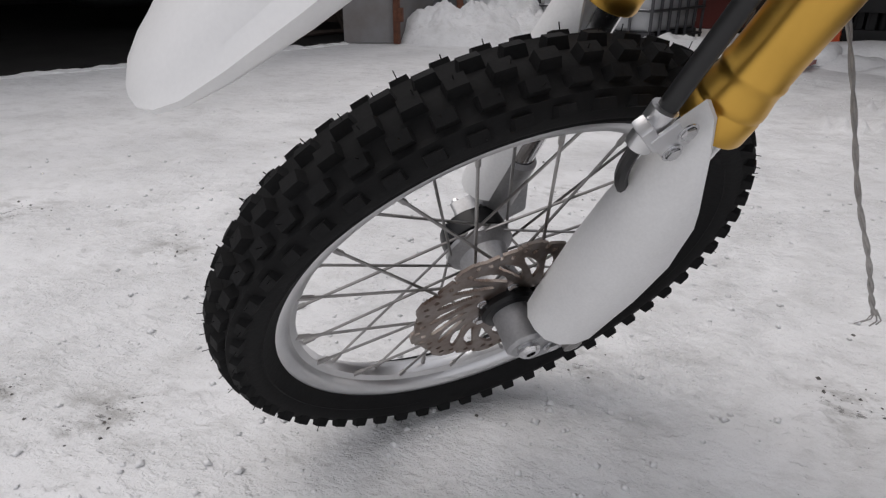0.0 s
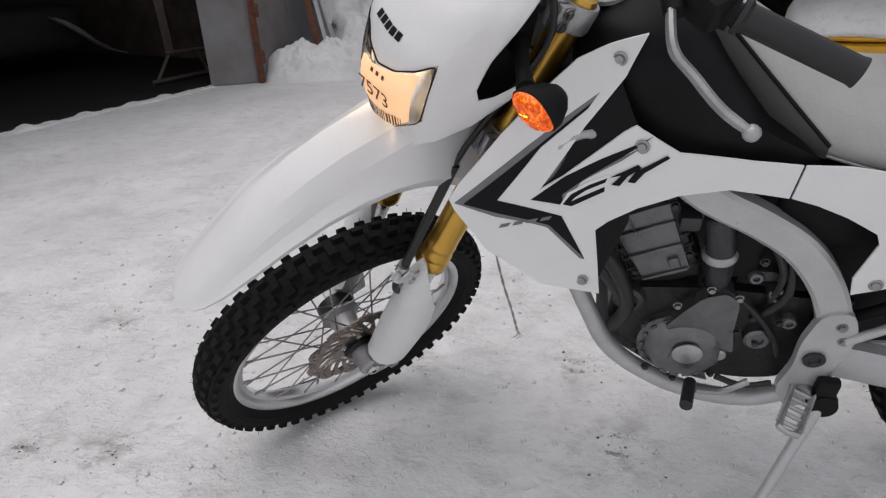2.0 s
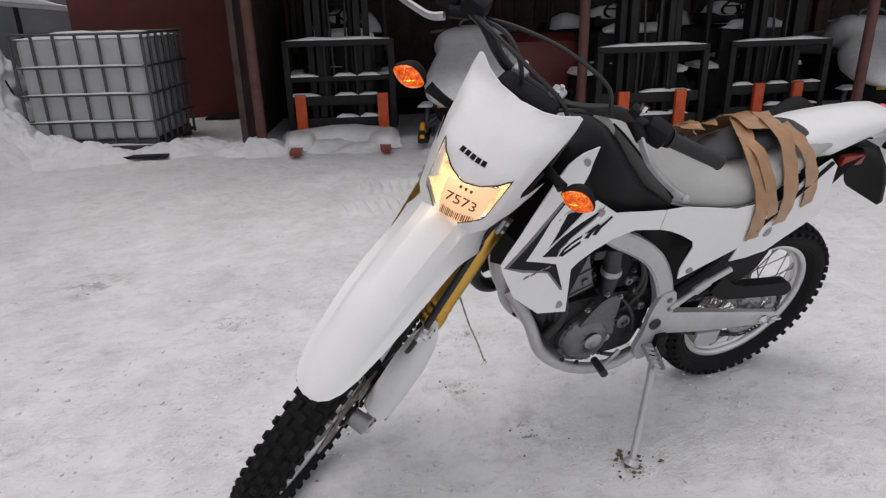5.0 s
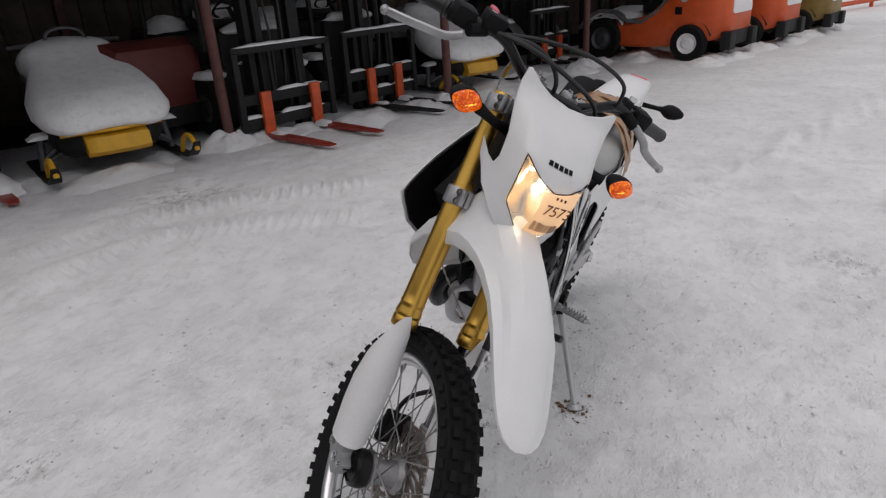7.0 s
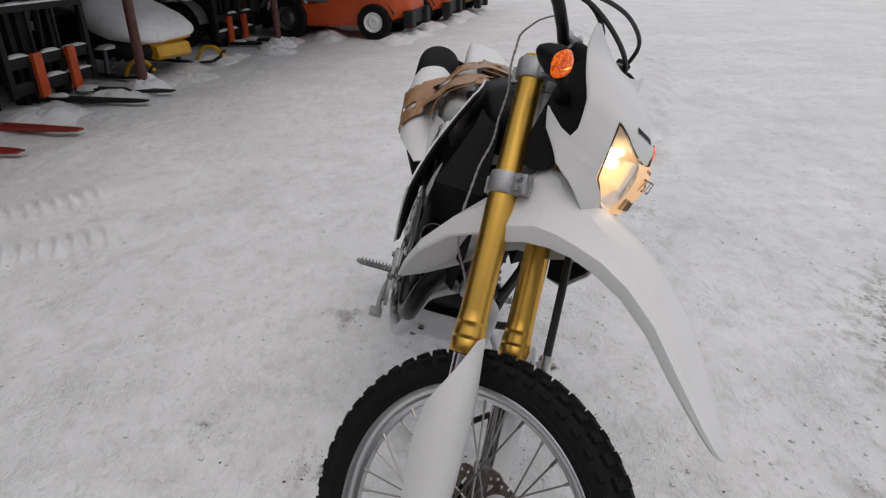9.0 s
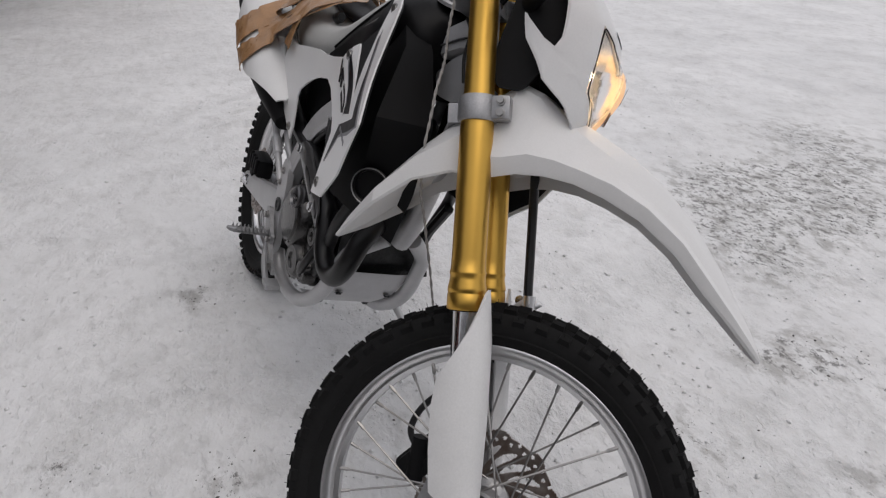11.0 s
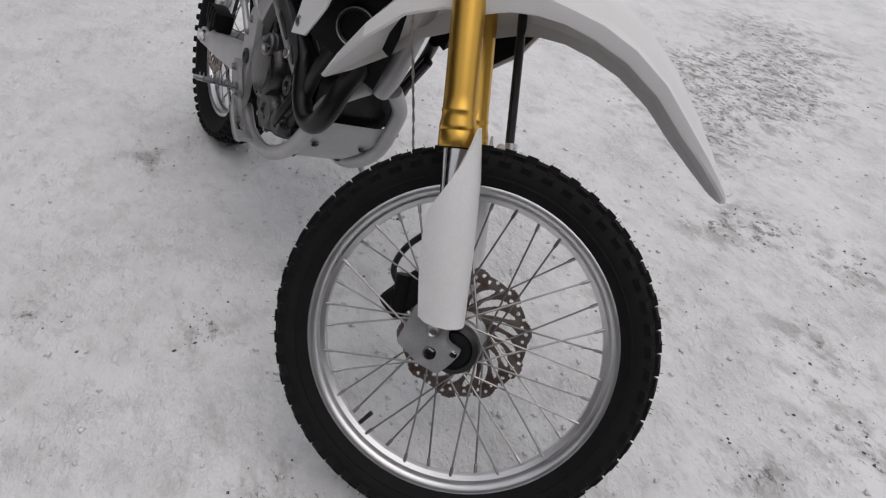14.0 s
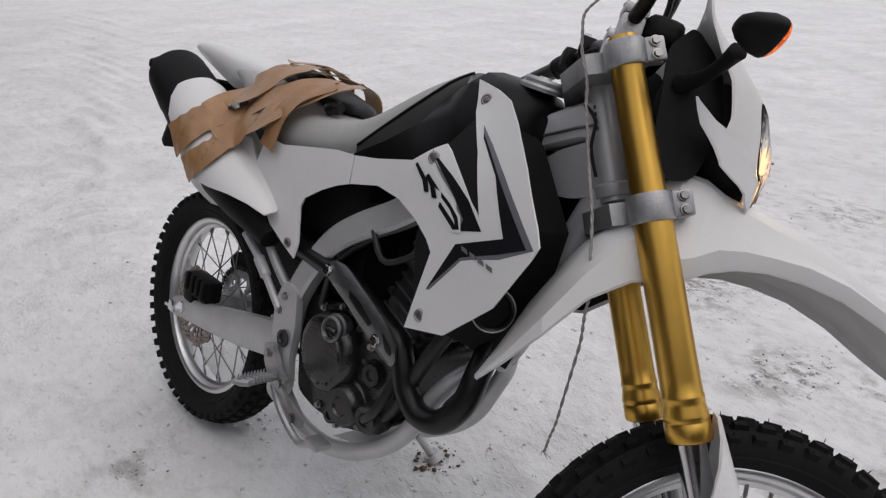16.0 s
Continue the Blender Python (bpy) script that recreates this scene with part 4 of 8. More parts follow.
for s in (1, -1):          # dark front panels and piping
    bm = bmesh.new()
    rows = []
    for x, zt, zb, w in spec[:5]:
        h = zt - zb
        cut = max(0.12, min(0.9, (0.872 + (x - 0.575) * 1.02 - zb) / h))
        rows.append([V(x, s * (float(np.interp(b, (0.18, 0.42, 0.68, 0.86, 0.965), (1.0, 1.0, 0.95, 0.80, 0.52))) * w + 0.0026), zb + b * h + 0.001) for b in np.linspace(0.04, cut, 6)])
    loft(bm, rows, False, False)
    panel = part("seat_panel", bm, SEATMID, seat, "dark grey front seat panel")
    bm = bmesh.new()
    tube(bm, catmull([r[-1] for r in rows], 4), 0.003, 6)
    part("panel_piping", bm, BLACK, panel)
    bm = bmesh.new()
    tube(bm, catmull([(x, s * (w * 0.985 + 0.001), zb + (zt - zb) * 0.10) for x, zt, zb, w in spec[4:11]], 4), 0.0018, 6)
    part("seat_piping", bm, SEAT, seat)
    bm = bmesh.new()
    pts = [V(0.30 - 0.018 * k, s * 0.1335, 0.885 + 0.0065 * k) for k in range(6)]
    for k, p in enumerate(pts):
        box(bm, (0, 0, 0), (0.011, 0.002, 0.022), Matrix.Translation((p.x, s * (0.128 - 0.0035 * k), p.z)) @ Matrix.Rotation(radians(20), 4, "Y"), 0.001, 1)
    part("seat_print", bm, DECALDARK, seat, "dark printed word block", kind="stuff")

# tail
bm = bmesh.new()
spec = [(0.16, 0.992, 0.945, 0.075), (0.10, 1.002, 0.925, 0.082), (0.02, 1.010, 0.925, 0.080), (-0.06, 1.016, 0.945, 0.074), (-0.14, 1.020, 0.965, 0.068), (-0.21, 1.018, 0.982, 0.060), (-0.245, 1.010, 0.990, 0.050), (-0.255, 1.004, 0.996, 0.042)]
rings = [[V(x, a * w, zb + b * (zt - zb)) for a, b in ((-0.85, 0), (-1, 0.35), (-0.97, 0.75), (-0.8, 0.95), (-0.3, 1), (0.3, 1), (0.8, 0.95), (0.97, 0.75), (1, 0.35), (0.85, 0))] for x, zt, zb, w in spec]
loft(bm, rings)
tail = part("rear_fender", bm, WHITE, bike, "white plastic tail over the rear wheel", 60)
bm = bmesh.new()
box(bm, (-0.252, 0, 1.0), (0.02, 0.07, 0.026), None, 0.006)
part("tail_light", bm, PINK, tail, "small pink-red tail light")
# left tail panel
TAILS = plate_surface([(0.31, 0.68, 0.128), (0.30, 0.72, 0.13), (0.19, 0.716, 0.108), (0.16, 0.645, 0.112), (-0.025, 0.735, 0.095), (0.0, 0.90, 0.085), (0.12, 0.88, 0.105), (0.25, 0.80, 0.128)])
bm = bmesh.new()
sheet(bm, [(0.302, 0.705), (0.312, 0.648), (0.240, 0.640), (0.160, 0.645), (0.070, 0.690), (-0.020, 0.735), (-0.030, 0.80), (-0.010, 0.895), (0.035, 0.925), (0.10, 0.905), (0.20, 0.835), (0.29, 0.800)], lambda u, v: TAILS(u, v), 0.0035, 0.025, "xz", -1)
tp = part("tail_panel", bm, WHITE, bike, "white lower tail panel with a round fastener", 50)
bm = bmesh.new()
lathe(bm, [(0.017, 0.0), (0.017, 0.002), (0.012, 0.003), (0.011, 0.001), (0.006, 0.002), (0.006, 0.004), (0, 0.004)], axis_frame((0.187, TAILS(0.187, 0.717) - 0.0005, 0.717), (0, 1, 0.05)), 20)
part("fastener", bm, STEEL, tp)
bm = bmesh.new()
tube(bm, [V(u, TAILS(u, v) + 0.004, v) for u, v in ((0.37, 0.69), (0.30, 0.728), (0.2, 0.80), (0.10, 0.868), (0.03, 0.915))], 0.006, 8)
part("seam_trim", bm, BLACK, tp)
# muffler with its white guard on the other side
_d = V(-0.38, -0.015, 0.205).normalized()
_o = (V(0, -1, 0) - _d * V(0, -1, 0).dot(_d)).normalized()
mm = Matrix((_o, _d.cross(_o), _d)).transposed().to_4x4()      # x outward, y up, z along the muffler
mm.translation = V(0.27, -0.140, 0.72)
bm = bmesh.new()
lathe(bm, [(0.0, -0.15), (0.026, -0.15), (0.040, -0.10), (0.060, -0.03), (0.076, 0.05), (0.079, 0.26), (0.076, 0.33), (0.0775, 0.336), (0.072, 0.422), (0.069, 0.434), (0.062, 0.439), (0.034, 0.441), (0.030, 0.446), (0.026, 0.436), (0.0, 0.43)], mm, 28)
muffler = part("muffler", bm, BLACK, bike, "dark muffler with a flat black end cap")
bm = bmesh.new()
lathe(bm, [(0.018, 0.432), (0.024, 0.447), (0.028, 0.447), (0.031, 0.440)], mm, 20)
part("muffler_ring", bm, MIDALLOY, muffler)
bm = bmesh.new()
rings = []
for h, a0, a1, r in ((-0.14, 56, 78, 0.074), (-0.10, 42, 94, 0.082), (-0.05, 24, 106, 0.087), (0.0, 4, 114, 0.089), (0.05, -14, 120, 0.090), (0.10, -24, 126, 0.090), (0.15, -22, 130, 0.090), (0.20, -10, 128, 0.089), (0.25, 2, 120, 0.088), (0.28, 22, 110, 0.087), (0.298, 40, 94, 0.086)):
    o, i = [], []
    for k in range(15):
        a = radians(a0 + (a1 - a0) * k / 14)
        o.append(mm @ V(r * math.cos(a), r * math.sin(a), h))
        i.append(mm @ V((r - 0.004) * math.cos(a), (r - 0.004) * math.sin(a), h))
    rings.append(o + i[::-1])
loft(bm, rings)
guard = part("muffler_guard", bm, WHITE, muffler, "white plastic heat guard round the muffler", 60)
bm = bmesh.new()
TR = plate_surface([(0.30, 0.70, 0.150), (0.28, 0.82, 0.158), (0.22, 0.84, 0.165), (0.12, 0.72, 0.19), (0.05, 0.72, 0.175)])
sheet(bm, [(0.305, 0.715), (0.29, 0.675), (0.20, 0.668), (0.10, 0.700), (0.13, 0.77), (0.20, 0.83), (0.29, 0.845), (0.318, 0.80)], lambda u, v: -TR(u, v), 0.0035, 0.025, "xz", 1)
part("tail_panel", bm, WHITE, bike, "white lower tail panel beside the muffler", 50)
# black splash guards between the seat rail and the swingarm
for s in (1, -1):
    bm = bmesh.new()
    edge = [(0.140, 0.665), (0.095, 0.620), (0.120, 0.545), (0.200, 0.485)] if s > 0 else [(0.170, 0.658), (0.190, 0.632), (0.300, 0.572), (0.370, 0.500)]
    sheet(bm, rounded([(0.470, 0.610), (0.300, 0.645)] + edge + [(0.440, 0.462)], 0.02), lambda u, v: s * 0.084, 0.006, 0.06, "xz", -s)
    part("splash_guard", bm, BLACK, bike, "matt black plastic splash guard", 50)
# inner fender, number-plate holder, rear lamps
bm = bmesh.new()
loft(bm, [[V(x, -w, z), V(x, -w * 0.6, z + 0.02), V(x, w * 0.6, z + 0.02), V(x, w, z), V(x, w * 0.9, z - 0.006), V(x, -w * 0.9, z - 0.006)] for x, z, w in
          ((0.42, 0.60, 0.07), (0.34, 0.655, 0.085), (0.24, 0.685, 0.09), (0.12, 0.72, 0.09), (0.0, 0.80, 0.085), (-0.08, 0.87, 0.075), (-0.15, 0.90, 0.06))])
part("inner_fender", bm, BLACK, bike, "black plastic inner mudguard")
bm = bmesh.new()
loft(bm, [[V(x, -w, z), V(x + 0.012, -w, z - 0.004), V(x + 0.012, w, z - 0.004), V(x, w, z)] for x, z, w in ((-0.12, 0.93, 0.05), (-0.20, 0.92, 0.055), (-0.255, 0.86, 0.07), (-0.30, 0.79, 0.075), (-0.345, 0.715, 0.07), (-0.355, 0.70, 0.06))])
flap = part("plate_holder", bm, BLACK, bike, "black plastic number-plate holder under the tail", 60)
for s, d in ((1, 0.0), (-1, 0.035)):
    bm = bmesh.new()
    tube(bm, [(-0.215, s * 0.055, 0.925), (-0.225, s * (0.11 - d), 0.928), (-0.228, s * (0.135 - d), 0.93)], [0.010, 0.009, 0.012], 10)
    lathe(bm, [(0.0, -0.038), (0.012, -0.036), (0.024, -0.018), (0.027, 0.0), (0.022, 0.024), (0.010, 0.046), (0.0, 0.050)], axis_frame((-0.228, s * (0.165 - d), 0.930), (0, s, 0.05)) @ Matrix.Diagonal((1, 1.05, 1, 1)), 18)
    part("rear_turn_signal", bm, BLACK, bike, "black rear turn signal")
bm = bmesh.new()
box(bm, (-0.11, 0.05, 0.885), (0.09, 0.02, 0.035), Matrix.Identity(4), 0.006)
part("reflector", bm, RED, flap, "small red reflector")

# pouch and brown tape on the seat
pouch = thing("tool_pouch", "black cloth pouch bound to the seat with brown packing tape", "pouch", BIKE)
bm = bmesh.new()
rings = []
for x, z, w, h in ((0.455, 0.950, 0.02, 0.010), (0.44, 0.953, 0.040, 0.015), (0.39, 0.958, 0.058, 0.021), (0.30, 0.974, 0.066, 0.024), (0.22, 0.987, 0.064, 0.024), (0.16, 0.994, 0.055, 0.018), (0.13, 0.994, 0.045, 0.011)):
    rings.append([V(x, w * math.cos(a) + 0.01, z + h * math.sin(a) * (1 + 0.1 * math.sin(5 * a + 30 * x))) for a in (2 * math.pi * k / 16 for k in range(16))])
loft(bm, rings)
part("cloth", bm, SEATDARK, pouch, "", 60)
bm = bmesh.new()
lathe(bm, [(0.0, -0.022), (0.010, -0.022), (0.013, -0.016), (0.013, 0.014), (0.009, 0.020), (0.009, 0.026), (0.0, 0.026)], axis_frame((0.458, -0.078, 0.948), (1.0, -0.1, 0.2)), 16)
clip = part("clip", bm, GLOSSBLACK, pouch, "black plastic clip")
bm = bmesh.new()
lathe(bm, [(0.0, -0.031), (0.009, -0.030), (0.0115, -0.026), (0.0115, -0.021), (0.0, -0.021)], axis_frame((0.458, -0.078, 0.948), (1.0, -0.1, 0.2)), 14)
part("clip_end", bm, ALLOY, clip, "bright end of the clip")


def strip(pts, width, normal_at, lift=0.0):
    """A tape strip of real thickness along points, lying flat on normals."""
    bm = bmesh.new()
    pts = catmull(pts, 6)
    rings = []
    rnd = random.Random(int(abs(pts[0].x) * 1e4))
    for i, p in enumerate(pts):
        t = (pts[min(i + 1, len(pts) - 1)] - pts[max(i - 1, 0)]).normalized()
        nrm = Vector(normal_at(p)).normalized()
        side = t.cross(nrm).normalized()
        nrm = side.cross(t).normalized()
        w = width / 2 * (1 + 0.012 * math.sin(i * 0.9) + 0.012 * rnd.random())
        rings.append([p + side * w * a + nrm * (lift + 0.0016 * math.sin(3.1 * a + i)) for a in (-1, -0.5, 0, 0.5, 1)] + [p + side * w * a + nrm * (lift - 0.0015) for a in (1, -1)])
    loft(bm, rings)
    for v in bm.verts:                     # the tape lies on the muffler guard, never inside it
        q = mm.inverted() @ v.co
        r = math.hypot(q.x, q.y)
        if -0.15 < q.z < 0.31 and q.x > -0.05 and 0.05 < r < 0.0925:
            q.x, q.y = q.x * 0.0925 / r, q.y * 0.0925 / r
            v.co = mm @ q
    return bm


def outward(p):
    """Normals of the taped-over shape: seat and pouch, muffler guard on its side."""
    n = V(0.0, (p.y - 0.0) * 6 if abs(p.y) > 0.05 else p.y * 2.5, (p.z - 0.86) * 5 if p.z > 0.9 else 0.12).normalized()
    if p.y < -0.09 and p.z > 0.85:
        n = n.lerp(V(0.1, -0.75, 0.65), min(1.0, (-0.09 - p.y) / 0.04) * min(1.0, (p.z - 0.85) / 0.02)).normalized()
    if p.y < -0.12 and p.x < 0.30:
        q = mm.inverted() @ p
        r = (mm.to_3x3() @ V(q.x, q.y, 0)).normalized()
        k = min(1.0, (-0.12 - p.y) / 0.05) * min(1.0, (0.30 - p.x) / 0.10)
        n = (n * (1 - k) + r * k).normalized()
    return n


def on_guard(h, deg, r=0.0935):
    a = radians(deg)
    return mm @ V(r * math.cos(a), r * math.sin(a), h)


tapes = [
    # falls over the left side, ending on top of the pouch
    ([(0.300, 0.148, 0.743), (0.310, 0.152, 0.80), (0.322, 0.152, 0.86), (0.340, 0.132, 0.92), (0.365, 0.088, 0.985), (0.34, 0.02, 1.006), (0.30, -0.04, 1.006)], 0.048),
    ([(0.175, 0.118, 0.755), (0.192, 0.128, 0.82), (0.212, 0.130, 0.88), (0.240, 0.115, 0.95), (0.255, 0.085, 1.005), (0.25, 0.02, 1.022), (0.22, -0.05, 1.014)], 0.050),
    ([(0.070, 0.100, 0.79), (0.095, 0.106, 0.85), (0.128, 0.108, 0.905), (0.16, 0.100, 0.955), (0.20, 0.085, 0.996), (0.22, 0.03, 1.020)], 0.046),
    ([(0.262, 0.150, 0.815), (0.290, 0.150, 0.86), (0.318, 0.134, 0.925), (0.345, 0.095, 0.985), (0.36, 0.04, 1.004)], 0.036),
]
# bands pulled straight from the pouch to the muffler guard, a short end on the side of the seat
guard_tapes = [
    ([(0.41, -0.04, 1.000), (0.352, -0.098, 0.968), (0.292, -0.136, 0.926), (0.232, -0.152, 0.880), on_guard(0.112, 62, 0.094), on_guard(0.112, 48, 0.094)], 0.060),
    ([(0.30, 0.04, 1.016), (0.288, -0.03, 1.016), (0.264, -0.095, 0.988), (0.228, -0.130, 0.942), (0.164, -0.145, 0.900), on_guard(0.156, 64, 0.095), on_guard(0.154, 42), on_guard(0.158, 20), on_guard(0.170, 0), on_guard(0.180, -12)], 0.080),
    ([(0.465, -0.02, 1.000), (0.44, -0.075, 0.985), (0.395, -0.126, 0.946), (0.345, -0.162, 0.895), (0.302, -0.172, 0.866), (0.262, -0.178, 0.839), on_guard(0.066, 54, 0.095), on_guard(0.062, 34), on_guard(0.074, 8), on_guard(0.090, -12), on_guard(0.097, -20)], 0.060),
    ([(0.435, -0.070, 0.990), (0.404, -0.132, 0.952), (0.382, -0.154, 0.900), (0.370, -0.162, 0.838)], 0.050),
]
for pts, w in tapes + guard_tapes:
    part("tape_strip", strip(pts, w, outward, 0.004), TAPE, pouch, "glossy brown packing tape", 60)

# ---- frame, engine and running gear ----
bm = bmesh.new()
tube(bm, [(1.088, 0, 0.930), (0.990, 0, 1.117)], 0.0235, 24)
for x, z, r in ((1.000, 1.098, 0.029), (1.080, 0.945, 0.030)):
    lathe(bm, [(0.0235, -0.010), (r - 0.002, -0.010), (r, -0.007), (r, 0.008), (r - 0.003, 0.011), (0.0235, 0.012)], axis_frame((x, 0, z), (-0.464, 0, 0.886)), 24)
head = part("head_tube", bm, SILVER, bike, "silver welded steering head")
bm = bmesh.new()
for dz in (0.0, 0.010, 0.020, 0.030):
    box(bm, (0, 0, 0), (0.004, 0.002, 0.006), Matrix.Translation((1.036 - 0.5 * dz, -0.0238, 1.030 + dz)) @ Matrix.Rotation(radians(-27), 4, "Y"), 0.0005, 1)
part("stamped_mark", bm, MIDALLOY, head, kind="stuff")
bm = bmesh.new()
rings = []
for x, z, h, w in ((0.80, 0.938, 0.026, 0.040), (0.88, 0.976, 0.026, 0.040), (0.945, 1.005, 0.027, 0.036), (1.000, 1.032, 0.029, 0.030), (1.030, 1.042, 0.034, 0.024)):
    rings.append([V(x - 0.42 * b * h, a * w, z + 0.9 * b * h) for a, b in ((-0.7, -1), (-0.95, -0.8), (-1, 0), (-0.95, 0.8), (-0.7, 1), (0.7, 1), (0.95, 0.8), (1, 0), (0.95, -0.8), (0.7, -1))])
loft(bm, rings)
backbone = part("backbone", bm, SILVER, bike, "silver pressed top tube", 40)
bm = bmesh.new()
tube(bm, [V(x + 0.42 * 0.2 * 0.03, -w - 0.0015, z - 0.006) for x, z, w in ((0.90, 0.985, 0.039), (0.945, 1.004, 0.0362), (1.000, 1.029, 0.0305), (1.028, 1.040, 0.0245))], 0.0022, 6)
part("weld_seam", bm, MIDALLOY, backbone)
bm = bmesh.new()
box(bm, (0, 0, 0), (0.020, 0.094, 0.030), Matrix.Translation((0.912, 0, 0.988)) @ Matrix.Rotation(radians(-26), 4, "Y"), 0.004)
part("bracket", bm, ALLOY, backbone, "small bright bracket")
bm = bmesh.new()
sheet(bm, rounded([(0.930, 0.945), (0.980, 0.985), (1.050, 1.020), (1.072, 0.975), (1.060, 0.930), (1.020, 0.915), (0.960, 0.912)], 0.012), lambda u, v: 0.022, 0.044, 0.04, "xz", -1)
part("gusset", bm, SILVER, backbone, "grey gusset under the top tube", 30)
bm = bmesh.new()
tube(bm, catmull([(1.010, -0.034, 1.060), (1.034, -0.032, 1.040), (1.040, -0.033, 1.000), (1.060, -0.030, 0.960)], 5), 0.003, 6)
part("wire", bm, CABLE, head)
bm = bmesh.new()
tube(bm, catmull([(1.06, 0, 0.94), (1.02, 0, 0.80), (0.985, 0, 0.66), (0.955, 0, 0.60)], 5), 0.023, 12)
part("down_tube", bm, SILVER, bike, "silver front down tube")
for s in (1, -1):
    bm = bmesh.new()
    path = catmull([(0.92, s * 0.045, 0.93), (0.83, s * 0.085, 0.872), (0.74, s * 0.105, 0.803), (0.66, s * 0.106, 0.757), (0.59, s * 0.106, 0.706), (0.535, s * 0.108, 0.635), (0.498, s * 0.112, 0.55), (0.486, s * 0.112, 0.48), (0.490, s * 0.112, 0.40)], 5)
    rings = []
    for i, p in enumerate(path):
        t = (path[min(i + 1, len(path) - 1)] - path[max(i - 1, 0)]).normalized()
        side = V(0, s, 0)
        nrm = t.cross(side).normalized()
        h, w = 0.027, 0.018
        rings.append([p + nrm * h * a + side * w * b for a, b in ((-1, -0.7), (-1, 0.7), (-0.75, 1), (0.75, 1), (1, 0.7), (1, -0.7), (0.75, -1), (-0.75, -1))])
    loft(bm, rings)
    spar = part("frame_spar", bm, SILVER, bike, "silver box-section frame spar", 30)
    bm = bmesh.new()
    j = path[14]
    tube(bm, [j + V(0.03, 0, 0.02), j + V(0.018, s * 0.019, -0.005)], 0.0028, 6)
    part("weld_seam", bm, SILVER, spar)
    bm = bmesh.new()
    sheet(bm, rounded([(0.478, 0.585), (0.526, 0.575), (0.542, 0.50), (0.540, 0.44), (0.556, 0.37), (0.530, 0.315), (0.480, 0.325), (0.482, 0.42), (0.462, 0.47), (0.458, 0.53)], 0.02), lambda u, v: s * 0.135, 0.016, 0.04, "xz", -s)
    plate = part("pivot_plate", bm, SILVER, bike, "silver frame plate at the swingarm pivot", 30)
    bm = bmesh.new()
    lathe(bm, [(0.0, 0), (0.016, 0), (0.019, 0.003), (0.019, 0.007), (0.011, 0.008), (0.009, 0.004), (0.0, 0.004)], axis_frame((0.512, s * 0.134, 0.464), (0, s, 0)), 20)
    part("pivot_bolt", bm, DARKALLOY, plate)
    for x, z in ((0.49, 0.55), (0.478, 0.515), (0.51, 0.36)):
        bm = bmesh.new()
        bolt(bm, (x, s * 0.1355, z), (0, s, 0), 0.007, 0.006)
        part("frame_bolt", bm, STEEL, plate)
    bm = bmesh.new()
    tube(bm, catmull([(0.957, s * 0.03, 0.605), (0.925, s * 0.080, 0.553), (0.901, s * 0.094, 0.500), (0.875, s * 0.099, 0.438), (0.837, s * 0.101, 0.389), (0.788, s * 0.102, 0.349), (0.735, s * 0.103, 0.317), (0.66, s * 0.105, 0.294), (0.58, s * 0.110, 0.300), (0.52, s * 0.112, 0.335)], 5), 0.0175, 12)
    part("cradle_tube", bm, SILVER, bike, "silver lower cradle tube")
    bm = bmesh.new()
    tube(bm, catmull([(0.46, s * 0.10, 0.54), (0.40, s * 0.115, 0.60), (0.32, s * 0.110, 0.665), (0.20, s * 0.10, 0.76), (0.05, s * 0.08, 0.90)], 4), 0.011, 10)
    part("subframe_tube", bm, BLACK if s > 0 else SILVER, bike, "rear subframe tube")
    bm = bmesh.new()
    tube(bm, [(0.475, s * 0.135, 0.515), (0.415, s * 0.139, 0.566), (0.412, s * 0.139, 0.568), (0.375, s * 0.140, 0.596), (0.372, s * 0.140, 0.598), (0.31, s * 0.142, 0.632)], [0.0085, 0.0085, 0.0125, 0.0125, 0.009, 0.009], 10)
    part("passenger_peg", bm, SILVER, bike, "folded silver passenger footpeg")

# black airbox and covers behind the spar
bm = bmesh.new()
loft(bm, [[(0.66, -0.09, z0), (0.66, 0.09, z0), (0.44, 0.085, z0 - 0.03), (0.44, -0.085, z0 - 0.03)] for z0 in (0.60, 0.70, 0.80)])
box(bm, (0.52, 0, 0.76), (0.24, 0.20, 0.14), None, 0.03, 3)
part("airbox", bm, BLACK, bike, "black airbox behind the engine")

# crankcase
bm = bmesh.new()
sheet(bm, rounded([(0.535, 0.350), (0.510, 0.45), (0.515, 0.570), (0.70, 0.585), (0.865, 0.575), (0.872, 0.50), (0.832, 0.425), (0.775, 0.375), (0.70, 0.347), (0.60, 0.338)], 0.02), lambda u, v: 0.092, 0.184, 0.06, "xz", -1)
crank = part("crankcase", bm, CRANKDARK, bike, "dark grey engine crankcase")
# left generator cover
bm = bmesh.new()
m = axis_frame((0.727, 0.086, 0.440), (0, 1, 0))
lathe(bm, [(0.080, -0.02), (0.082, 0.008), (0.079, 0.018), (0.070, 0.024), (0.062, 0.040), (0.054, 0.046), (0.030, 0.049), (0.028, 0.052), (0.0, 0.052)], m, 40)
sheet(bm, rounded([(0.742, 0.545), (0.712, 0.585), (0.676, 0.598), (0.652, 0.575), (0.650, 0.500), (0.640, 0.440), (0.690, 0.470), (0.770, 0.500)], 0.012), lambda u, v: 0.118, 0.05, 0.05, "xz", -1)
sheet(bm, rounded([(0.800, 0.50), (0.742, 0.53), (0.650, 0.44), (0.660, 0.38), (0.740, 0.355), (0.800, 0.39), (0.815, 0.45)], 0.02), lambda u, v: 0.106, 0.05, 0.06, "xz", -1)
gen = part("generator_cover", bm, MIDALLOY, crank, "round grey generator cover", 40)
bm = bmesh.new()
